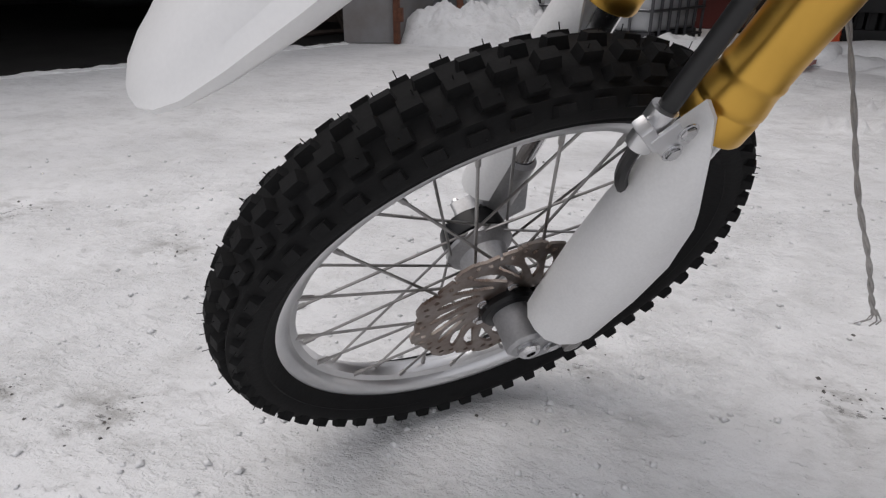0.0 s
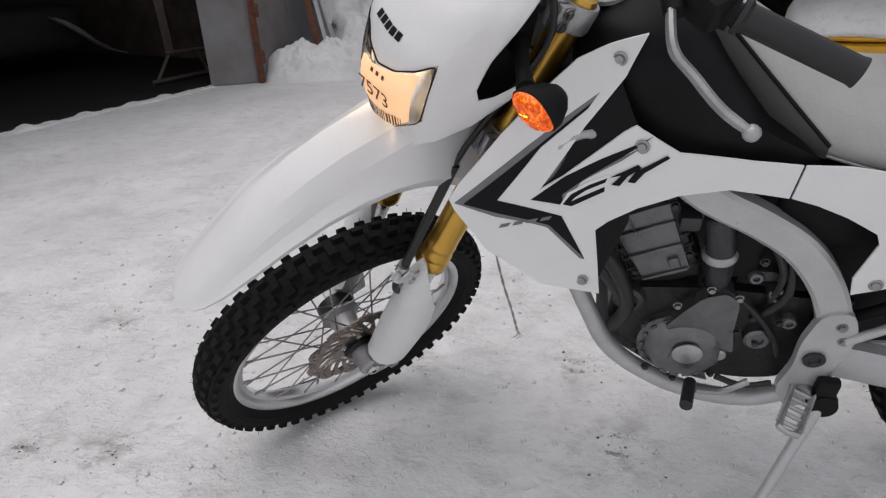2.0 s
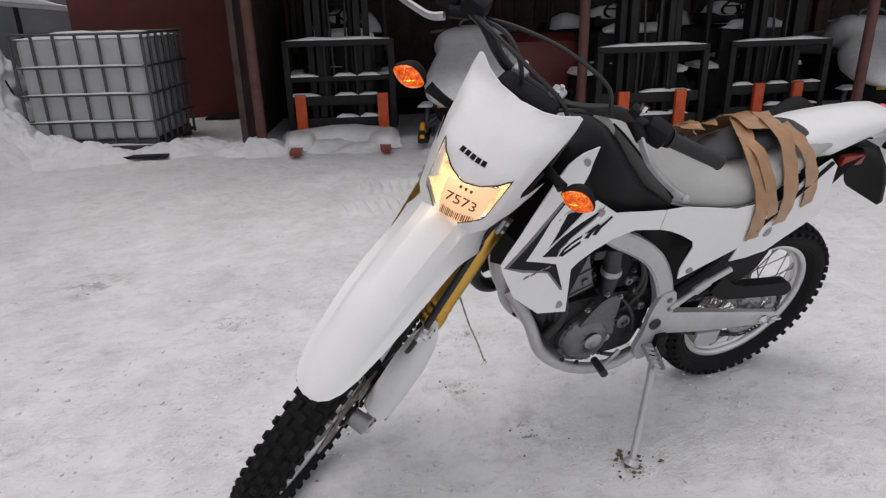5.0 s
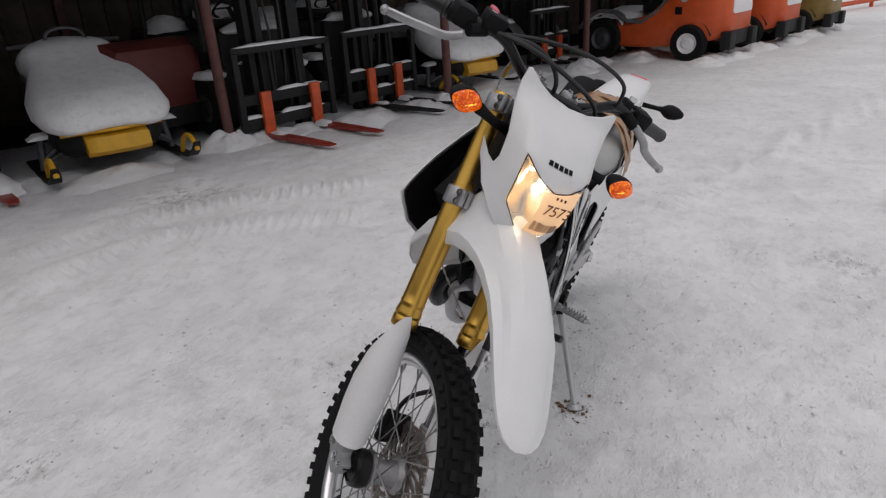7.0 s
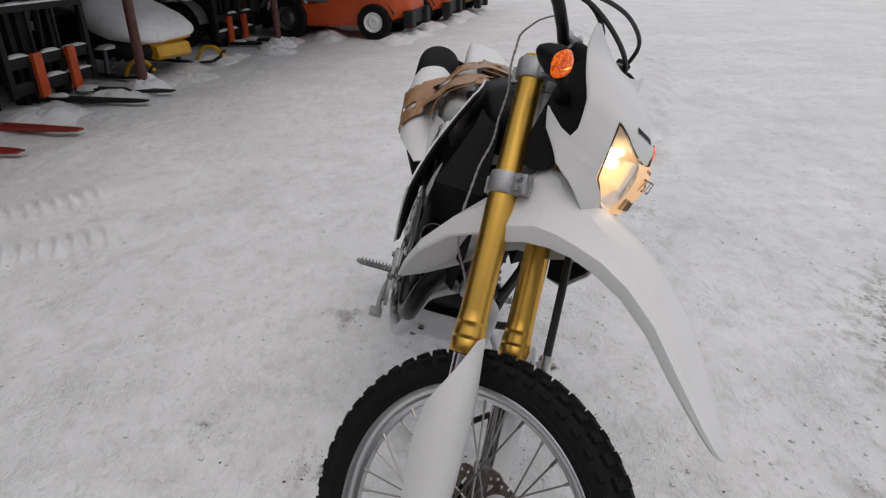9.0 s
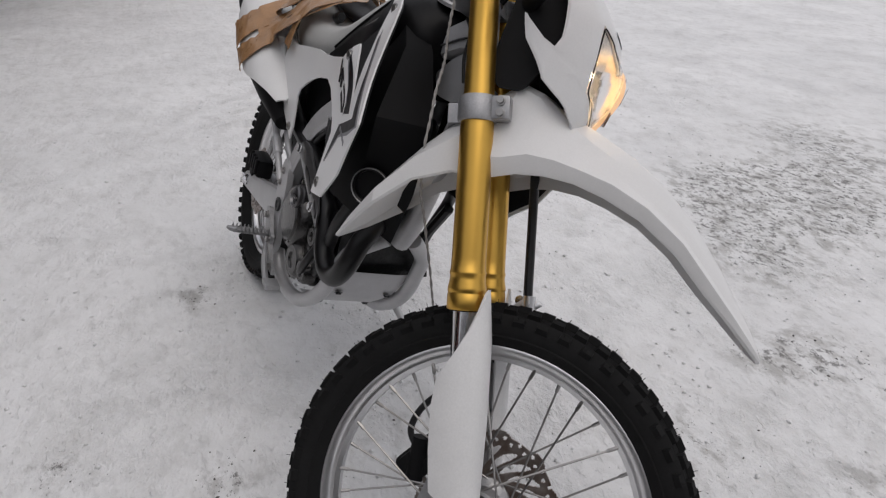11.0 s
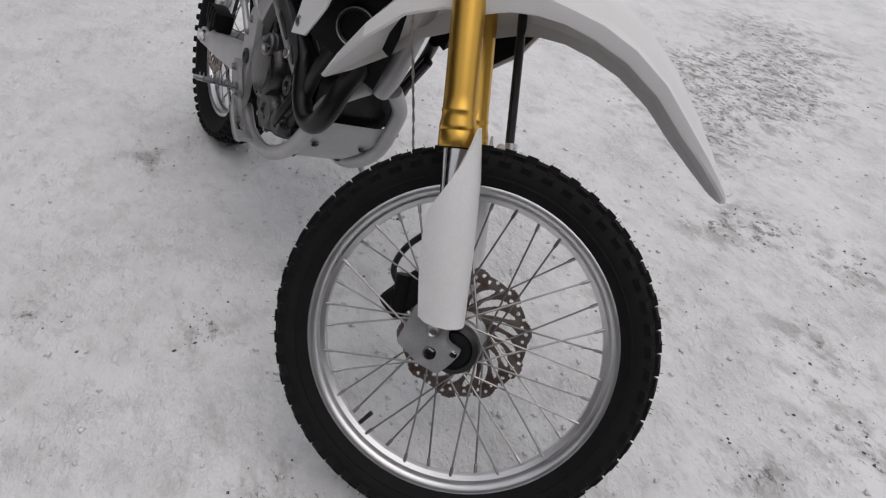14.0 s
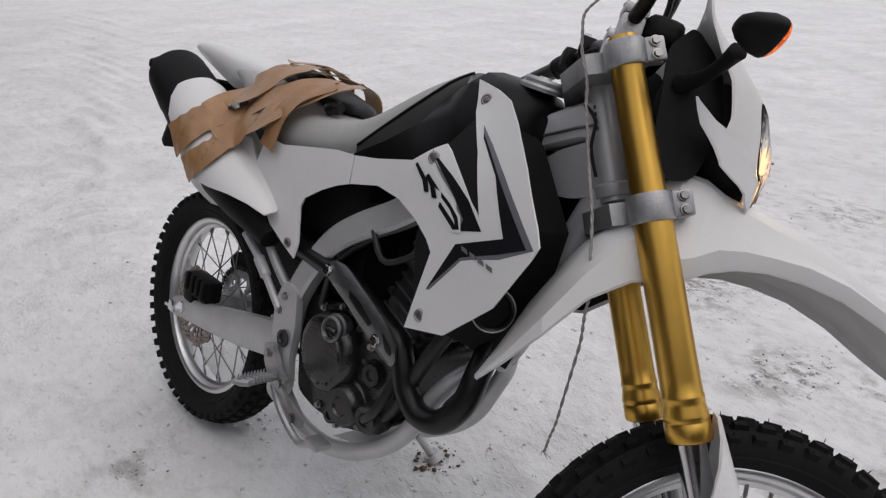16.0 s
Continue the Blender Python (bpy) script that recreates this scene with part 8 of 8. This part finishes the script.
def forklift_side(p, turn, paint, label, scale=1.0, bare=False):
    """A small counterbalance forklift parked nose into the shed."""
    f = thing("forklift", label, "forklift", yard(p, turn) @ Matrix.Scale(scale, 4), "forklifts outside the shed")
    # y points out of the shed: counterweight at +y
    bm = bmesh.new()
    rows = []
    for y, z0, z1, w in ((-0.95, 0.18, 0.42, 0.46), (-0.7, 0.16, 0.50, 0.50), (-0.2, 0.16, 0.52, 0.52), (0.1, 0.16, 0.62, 0.52), (0.45, 0.18, 0.92, 0.52), (0.75, 0.22, 1.02, 0.52), (1.0, 0.26, 1.02, 0.50), (1.16, 0.30, 0.94, 0.44), (1.22, 0.36, 0.80, 0.36)):
        rows.append([V(a * w, y, z0 + b * (z1 - z0)) for a, b in ((-0.9, 0), (-1, 0.1), (-1, 0.85), (-0.88, 1), (0.88, 1), (1, 0.85), (1, 0.1), (0.9, 0))])
    loft(bm, rows)
    body = part("body", bm, paint, f, "painted forklift body and counterweight", 35)
    bm = bmesh.new()
    for s in (1, -1):
        box(bm, (s * 0.40, 1.22, 0.26), (0.2, 0.14, 0.24), None, 0.02)
    box(bm, (0, 1.15, 0.28), (0.6, 0.16, 0.2), None, 0.02)
    part("bumper", bm, SHEDDARK, body, "dark lower bumper")
    for s in (1, -1):
        bm = bmesh.new()
        box(bm, (s * 0.34, 1.235, 0.34), (0.06, 0.02, 0.07), None, 0.004)
        part("reflector", bm, TANKPLASTIC, body)
        bm = bmesh.new()
        box(bm, (s * 0.525, 0.55, 0.66), (0.008, 0.10, 0.10), None, 0.003, 1)
        part("badge", bm, DECALDARK, body)
        for y, r in ((-0.62, 0.30), (0.72, 0.25)):
            bm = bmesh.new()
            mw = Matrix.Translation((s * 0.50, y, r - 0.02)) @ Matrix.Rotation(radians(90 * s), 4, "Y")
            lathe(bm, [(r * 0.52, -0.08), (r * 0.9, -0.08), (r, -0.05), (r, 0.05), (r * 0.9, 0.085), (r * 0.58, 0.085), (r * 0.52, 0.06)], mw, 28)
            wh = part("wheel", bm, RUBBER, f, "black forklift tyre")
            bm = bmesh.new()
            lathe(bm, [(0.0, 0.06), (r * 0.2, 0.06), (r * 0.22, 0.085), (r * 0.4, 0.055), (r * 0.54, 0.09), (r * 0.56, 0.07)], mw, 20)
            part("hub", bm, SNOWCAP if y > 0 else GALV, wh, "pale wheel hub")
            bm = bmesh.new()
            arc = [V(s * 0.46, y + (r + 0.05) * math.cos(a), r + (r + 0.05) * math.sin(a)) for a in (radians(15 + 15 * k) for k in range(11))]
            tube(bm, arc, 0.05, 8, flat=0.4, up=(1, 0, 0))
            part("wheel_arch", bm, SNOWCAP if y < 0 else SHEDDARK, body, "arch over the wheel")
    for k, (c, sz) in enumerate(() if bare else (((0, -0.55, 0.56), (0.95, 0.75, 0.12)), ((0, 0.78, 0.99), (0.92, 0.72, 0.16)))):
        bm = bmesh.new()
        ledge_snow(bm, c, sz, None, 3 + 4 * k)
        part("snow", bm, SNOWCAP, f, "snow lying on the deck or hood")
    if bare:
        return f
    bm = bmesh.new()
    sheet(bm, rounded([(-0.34, 0.60), (0.34, 0.60), (0.30, 0.93), (-0.30, 0.93)], 0.05), lambda u, v: 1.235 - 0.9 * max(0.0, v - 0.72) ** 1.4, 0.05, 0.08, "xz", -1)
    part("rear_panel", bm, WHITE_MATT, body, "white panel on the counterweight", 50)
    bm = bmesh.new()
    box(bm, (0, 1.20, 0.90), (0.40, 0.06, 0.10), None, 0.02)
    part("vent", bm, SHEDDARK, body, "dark vent above the white panel")
    for s in (1, -1):
        bm = bmesh.new()
        lathe(bm, [(0.0, 0.0), (0.05, 0.0), (0.05, 0.012), (0.0, 0.012)], axis_frame((s * 0.515, 0.62, 0.82), (s, 0, 0)), 20)
        part("emblem", bm, TANKPLASTIC, body, "pale round emblem")
        bm = bmesh.new()
        loft(bm, [[V(s * x, y, z) for x, z in ((0.40, z0), (0.53, z0), (0.53, z0 - 0.05), (0.40, z0 - 0.05))] for y, z0 in ((-1.05, 0.46), (-0.90, 0.62), (-0.70, 0.70), (-0.45, 0.68), (-0.25, 0.56), (0.0, 0.54), (0.25, 0.70), (0.42, 0.92))])
        part("deck_edge", bm, MIDGREY, body, "grey snow-dusted mudguard and step", 40)
    bm = bmesh.new()
    box(bm, (0, 0.32, 0.95), (0.42, 0.12, 0.42), Matrix.Rotation(radians(-10), 4, "X"), 0.05)
    box(bm, (0, 0.05, 0.70), (0.42, 0.42, 0.14), None, 0.04)
    part("seat", bm, SHEDDARK, f, "dark driver's seat")
    for s in (1, -1):
        for y0, y1 in ((-0.75, -0.6), (0.6, 0.5)):
            bm = bmesh.new()
            tube(bm, [(s * 0.42, y0, 0.5), (s * 0.40, y1, 1.95)], 0.03, 8)
            part("guard_post", bm, SHEDDARK, f)
        bm = bmesh.new()
        box(bm, (s * 0.28, -1.12, 1.25), (0.07, 0.12, 2.3), None, 0.006)
        part("mast_upright", bm, SHEDDARK, f)
    bm = bmesh.new()
    box(bm, (0, -0.05, 1.97), (0.9, 1.3, 0.05), None, 0.01)
    part("overhead_guard", bm, SHEDDARK, f)
    return f


forklift_side((-9.10, -1.38), 4, ORANGE, "orange forklift parked nose into the shed, dusted with snow", 1.08)
forklift_side((-10.80, -0.72), 4, ORANGE, "further orange forklift beside the first, dusted with snow", 1.05)
forklift_side((-2.20, -5.75), 8, DARKRED, "dark red machine in deep shade behind a post", 0.98, True)
forklift_side((-12.55, 0.05), 4, OLIVE, "ochre forklift at the end of the row", 0.95)
rnd = random.Random(21)
for k in range(12):
    mound("snow_heap", (-8.0 - 0.5 * k * 1.0 + 0.2 * rnd.random(), -0.55 + 0.27 * k * 0.6 + 0.15 * rnd.random(), -0.02), 0.5, 0.35, 0.06 + 0.06 * rnd.random(), 50 + k, "churned snow round the forklift wheels", rough=0.5, n=40)
# far fence beam and bank
beam = thing("barrier", "long orange barrier beam lying on far snow", "barrier", Matrix.Identity(4))
bm = bmesh.new()
tube(bm, [(-16.9, 1.0, 0.40), (-21.5, 3.2, 0.55)], 0.09, 8)
tube(bm, [(-16.9, 1.0, 0.15), (-21.5, 3.2, 0.2)], 0.06, 8)
for t in (0.1, 0.5, 0.9):
    p = V(-16.9, 1.0, 0).lerp(V(-21.5, 3.2, 0), t)
    tube(bm, [p + V(0, 0, -0.05), p + V(0, 0, 0.5)], 0.05, 8)
part("beam", bm, ORANGERED, beam, "orange-red beam on short legs")

# caged liquid tank on its pallet, half sunk in a drift
TANK = Matrix.Translation((1.86, -5.42, 0.0)) @ Matrix.Rotation(math.atan2(-0.48, 1.24), 4, "Z")
tank_ = thing("caged_tank", "white plastic liquid tank in a grey wire cage, topped with snow", "tank", TANK)
bm = bmesh.new()
box(bm, (0.64, -0.52, 0.60), (1.20, 0.96, 0.98), None, 0.07, 4)
part("bottle", bm, TANKPLASTIC, tank_, "milky white plastic bottle", 50)
for k in range(7):
    x = 0.02 + 1.24 * k / 6
    for y in (0.0, -1.04):
        bm = bmesh.new()
        tube(bm, [(x, y, 0.02), (x, y, 1.12)], 0.015, 8)
        part("cage_bar", bm, GALV, tank_)
for k in range(1, 6):
    y = -1.04 * k / 6
    for x in (0.02, 1.26):
        bm = bmesh.new()
        tube(bm, [(x, y, 0.02), (x, y, 1.12)], 0.015, 8)
        part("cage_bar", bm, GALV, tank_)
for z in (0.06, 0.30, 0.56, 0.82, 1.12):
    bm = bmesh.new()
    tube(bm, [(0.02, 0.012, z), (1.26, 0.012, z)], 0.012, 8)
    tube(bm, [(0.02, -1.052, z), (1.26, -1.052, z)], 0.012, 8)
    tube(bm, [(0.008, 0, z), (0.008, -1.04, z)], 0.012, 8)
    tube(bm, [(1.272, 0, z), (1.272, -1.04, z)], 0.012, 8)
    ring_ = part("cage_ring", bm, GALV, tank_, "horizontal cage tubes")
    if z < 1:
        bm = bmesh.new()
        ledge_snow(bm, (0.64, 0.012, z + 0.008), (1.2, 0.03, 0.014), None, z * 7)
        part("snow", bm, SNOWCAP, ring_)
bm = bmesh.new()
ledge_snow(bm, (0.64, -0.52, 1.08), (1.22, 0.95, 0.05), None, 2)
part("snow", bm, SNOWCAP, tank_, "flat snow on the tank top")
bm = bmesh.new()
for k in range(3):
    box(bm, (0.64, -0.1 - 0.42 * k, 0.05), (1.2, 0.12, 0.12), None, 0.01)
part("pallet", bm, GALV, tank_, "steel pallet")
plank = thing("plank", "dark board lying on the snow before the tank", "plank", Matrix.Translation((2.05, -5.05, 0.03)) @ Matrix.Rotation(radians(-16), 4, "Z"))
bm = bmesh.new()
box(bm, (0, 0, 0), (0.5, 0.10, 0.025), None, 0.004)
part("board", bm, SHEDDARK, plank)

# grey garage with a wide dark opening
GA, GB = V(5.75, -1.0, 0), V(4.48, -4.50, 0)         # the opening's sill line
gd = (GA - GB).normalized()
gn = V(gd.y, -gd.x, 0)                                 # into the garage
GM = Matrix((gd, gn, V(0, 0, 1))).transposed().to_4x4()
GM.translation = GB
# floor and back wall carry the garage's inner shade in their colour
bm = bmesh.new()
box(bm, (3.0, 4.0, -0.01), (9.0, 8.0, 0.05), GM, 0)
tagged(part("floor_garage", bm, FLOORSHADE, None), "garage floor, near black for the shade inside", "floor", kind="structure")
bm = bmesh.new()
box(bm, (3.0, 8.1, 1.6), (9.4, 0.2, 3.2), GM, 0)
tagged(part("wall_garage_back", bm, SHEDDARK, None), "back wall of the garage, near black for the shade inside", "wall", kind="structure")
for nm, cx in (("wall_garage_east", 7.6), ("wall_garage_west", -1.35)):
    bm = bmesh.new()
    box(bm, (cx, 4.0, 1.6), (0.2, 7.9, 3.2), GM, 0)
    tagged(part(nm, bm, DARKWALL, None), "dark side wall inside the garage", "wall", kind="structure")
bm = bmesh.new()
box(bm, (3.0, 4.0, 3.26), (9.4, 8.3, 0.12), GM, 0)
tagged(part("ceiling.001", bm, DARKWALL, None), "dark garage ceiling", "ceiling", kind="structure")
bm = bmesh.new()
box(bm, (6.6, 0.05, 1.6), (2.2, 0.12, 3.2), GM, 0)
box(bm, (2.75, 0.05, 2.95), (5.5, 0.12, 0.5), GM, 0)
tagged(part("wall_garage_front", bm, GREYWALL, None), "grey sheet-metal garage front above the opening", "wall", kind="structure")
# folded door leaf and corner of the garage: grey sheet with a rusty pole
leaf = thing("garage_door", "grey sheet-metal door leaf standing open beside the garage", "door", Matrix.Identity(4))
P0, P1, P2 = V(4.47, -4.52, 0), V(4.06, -4.72, 0), V(3.98, -5.35, 0)


def sheet_wall(a, b, h, mat, parent, name, rib=0.0, label=""):
    bm = bmesh.new()
    d = (b - a)
    L = d.length
    d = d.normalized()
    n = V(d.y, -d.x, 0)
    m = Matrix((d, n, V(0, 0, 1))).transposed().to_4x4()
    m.translation = a
    box(bm, (L / 2, 0.02, h / 2), (L, 0.04, h), m, 0.004, 1)
    if rib:
        k = rib / 2
        while k < L:
            box(bm, (k, -0.008, h / 2), (rib * 0.35, 0.02, h), m, 0.004, 1)
            k += rib
    return part(name, bm, mat, parent, label)


sheet_wall(P0, P1, 3.2, LEAFGREY, leaf, "leaf", 0.0, "flat grey sheet leaf")
sheet_wall(P1 + V(0, -0.01, 0), P2, 3.2, LEAFGREY, leaf, "leaf", 0.30, "ribbed grey sheet leaf")
pole = thing("rusty_pole", "rusty red steel pole by the garage corner", "pole", Matrix.Translation((4.00, -4.66, 0)))
bm = bmesh.new()
box(bm, (0, 0, 1.55), (0.05, 0.05, 3.1), None, 0.004)
for k in range(7):
    box(bm, (-0.035, 0.0, 0.25 + 0.42 * k), (0.05, 0.05, 0.12), None, 0.006)
part("post", bm, RUST, pole)
tagged(sheet_wall(V(4.0, -5.4, 0), V(4.25, -8.2, 0), 3.2, GREYWALL, None, "wall_container", 0.30), "grey ribbed sheet-metal side wall", "wall", kind="structure")
tagged(sheet_wall(V(4.25, -8.2, 0), V(2.4, -8.35, 0), 3.2, GREYWALL, None, "wall_yard_back", 0.22), "dark grey corrugated wall behind the tank", "wall", kind="structure")
gate = sheet_wall(V(2.66, -7.55, 0), V(0.10, -7.72, 0), 3.2, DARKRED, None, "door_gate", 0.85)
tagged(gate, "dark red sheet-metal gate", "gate", kind="structure")
beam2 = thing("snowy_beam", "snow-covered white beam across the grey wall", "beam", Matrix.Identity(4))
bm = bmesh.new()
tube(bm, [(3.80, -7.9, 1.495), (2.70, -7.9, 1.375)], 0.035, 8)
ledge_snow(bm, (0, 0, 0), (1.08, 0.10, 0.055), Matrix.Translation((3.25, -7.9, 1.455)) @ Matrix.Rotation(radians(-6.2), 4, "Y"), 3)
part("rail", bm, SNOWCAP, beam2)
for x in (3.53, 3.25):
    bm = bmesh.new()
    box(bm, (x, -7.94, 0.80), (0.05, 0.05, 1.62), None, 0.006)
    part("post", bm, SHEDDARK, beam2, "dark steel post")

# old white window frame leaning in the drift
FRM = Matrix.Translation((3.36, -5.66, 0.0)) @ Matrix.Rotation(math.atan2(-0.83, -0.41) + math.pi, 4, "Z") @ Matrix.Rotation(radians(17), 4, "X")
frame_ = thing("old_window_frame", "peeling white wooden window frame leaning in a snow drift", "window frame", FRM)
FL, FT, FW = 0.24, 1.48, -0.80           # stile, top rail and far stile
for a, b, w in (((FL, 0, 0.02), (FL, 0, FT), 0.062), ((FW, 0, 0.02), (FW, 0, FT), 0.062), ((-0.28, 0, 1.25), (-0.28, 0, FT), 0.050), ((FL, 0, FT), (FW, 0, FT), 0.062), ((FL, 0, 1.26), (FW, 0, 1.26), 0.045), ((-0.22, 0, 0.10), (-0.20, 0, 1.24), 0.035), ((FL, 0, 0.62), (FW, 0, 0.62), 0.035)):
    bm = bmesh.new()
    tube(bm, [a, b], w * 0.7, 4, up=(1, 1, 0))
    part("bar", bm, TANKPLASTIC, frame_, "peeling white painted bar")
bm = bmesh.new()
tube(bm, [(0.50, 0.03, 0.0), (0.39, 0.03, 1.28)], 0.045, 4)
part("board", bm, RUST, frame_, "rusty brown edge board")
bm = bmesh.new()
tube(bm, [(0.40, 0.06, 0.0), (0.32, 0.05, 1.30)], 0.028, 4)
part("board", bm, TANKPLASTIC, frame_, "worn white edge board")
bm = bmesh.new()
tube(bm, catmull([(-0.47, 0.20, 0.02), (-0.49, 0.17, 0.45), (-0.52, 0.13, 1.00), (-0.47, 0.12, 1.06)], 4), 0.013, 6)
part("rod", bm, SHEDDARK, frame_, "thin dark rod stuck in the snow")
bm = bmesh.new()
thick = {}
for j in range(37):
    for k in range(31):
        u, v = FL + (FW - FL) * k / 30, 0.02 + 1.24 * j / 36
        hole = noise.noise(V(u * 3.1, v * 3.1, 4.0)) + 0.5 * noise.noise(V(u * 9, v * 9, 1.0))
        f = 0.09 + 0.11 * (1 - v / 1.3) + 0.13 * noise.noise(V(u * 3, v * 3, 9.0)) + 0.06 * noise.noise(V(u * 10, v * 10, 2.0)) - 0.40 * max(0.0, hole - 0.16)
        if f > 0.015:
            thick[j, k] = bm.verts.new((u, f, v + 0.02 * noise.noise(V(u * 12, v * 12, 5.0))))
for (j, k) in list(thick):
    q = [(j, k), (j, k + 1), (j + 1, k + 1), (j + 1, k)]
    if all(c in thick for c in q):
        bm.faces.new([thick[c] for c in q])
rim = [e for e in bm.edges if len(e.link_faces) == 1]
back = {v: bm.verts.new((v.co.x, -0.02, v.co.z)) for v in {v for e in rim for v in e.verts}}
for e in rim:
    a, b = e.verts
    bm.faces.new((a, b, back[b], back[a]))
bmesh.ops.delete(bm, geom=[v for v in bm.verts if not v.link_faces], context="VERTS")
bmesh.ops.recalc_face_normals(bm, faces=list(bm.faces))
part("packed_snow", bm, SNOWCAP, frame_, "broken snow packed into the frame", 80)
bm = bmesh.new()
ledge_snow(bm, (0, 0, 0), (1.10, 0.13, 0.09), Matrix.Translation((-0.26, 0.02, FT + 0.025)), 8)
ledge_snow(bm, (0, 0, 0), (0.30, 0.12, 0.12), Matrix.Translation((0.16, 0.02, FT + 0.06)), 5)
part("snow_cap", bm, SNOWCAP, frame_, "snow lying on the top rail", 80)
for c, rx, ry, h, sd in (((3.52, -5.18, 0), 0.60, 0.48, 0.34, 71), ((3.0, -5.45, 0), 0.62, 0.45, 0.24, 72), ((3.72, -4.98, 0), 0.42, 0.36, 0.30, 73), ((2.55, -5.2, 0), 0.55, 0.3, 0.16, 74), ((1.6, -5.3, 0), 0.6, 0.35, 0.12, 75), ((3.35, -5.75, 0), 0.5, 0.4, 0.55, 76), ((1.1, -5.0, 0), 0.4, 0.3, 0.10, 77)):
    mound("snow_drift", c, rx, ry, h, sd, "lumpy drift of old snow by the garage corner", rough=0.6, n=72)
# rough strip of swept snow along the garage sill
bm = bmesh.new()
pts = []
for k in range(140):
    t = k / 139
    p = GB.lerp(GA, t)
    rows_ = []
    for a in range(7):
        o = -0.10 + 0.05 * noise.noise(V(t * 14, 5, 0)) + 0.026 * a
        z = 0.026 * math.sin(math.pi * a / 6) * max(0.0, 0.25 + 1.5 * noise.noise(V(t * 24, 0, 2))) + 0.008 * noise.noise(V(t * 70, a * 0.6, 0))
        rows_.append(p + gn * o + V(0, 0, z + 0.003))
    pts.append(rows_ + [rows_[-1] - V(0, 0, 0.06), rows_[0] - V(0, 0, 0.06)])
loft(bm, pts)
tagged(part("snow_ridge", bm, SNOWCAP, None, "", 80), "thin ridge of swept snow along the garage sill", "snow", kind="stuff")
# dim trestle and machine inside the garage
trestle = thing("trestle", "pale wooden trestle inside the dark garage", "trestle", GM @ Matrix.Translation((-0.10, 0.50, 0.015)))
for a, b, r in (((0.36, 0, 0.03), (-0.36, 0, 0.03), 0.024), ((0.29, 0, 0.05), (0.12, 0, 0.27), 0.020), ((-0.32, 0, 0.05), (-0.22, 0, 0.27), 0.020), ((0.16, 0, 0.28), (-0.36, 0, 0.27), 0.022), ((0.02, 0.10, 0.28), (0.03, 0.14, 1.30), 0.055)):
    bm = bmesh.new()
    tube(bm, [a, b], r, 4)
    part("beam", bm, DARKWALL, trestle)
sled = thing("parked_machine", "dark machine with a grey fender inside the garage", "machine", GM @ Matrix.Translation((0.6, 2.4, 0)))
bm = bmesh.new()
box(bm, (0, 0, 0.5), (1.6, 0.6, 0.5), None, 0.15, 3)
part("body", bm, SHEDDARK, sled)
bm = bmesh.new()
rows = [[V(x, -0.46, z - w), V(x, -0.44, z + w), V(x, -0.32, z + w * 1.4), V(x, -0.32, z - w * 0.4)] for x, z, w in ((-0.36, 0.63, 0.010), (-0.48, 0.565, 0.030), (-0.62, 0.467, 0.034), (-0.76, 0.350, 0.018), (-0.94, 0.235, 0.014), (-1.10, 0.185, 0.008))]
loft(bm, rows)
part("fender", bm, ALLOY, sled, "long pale curved fender")
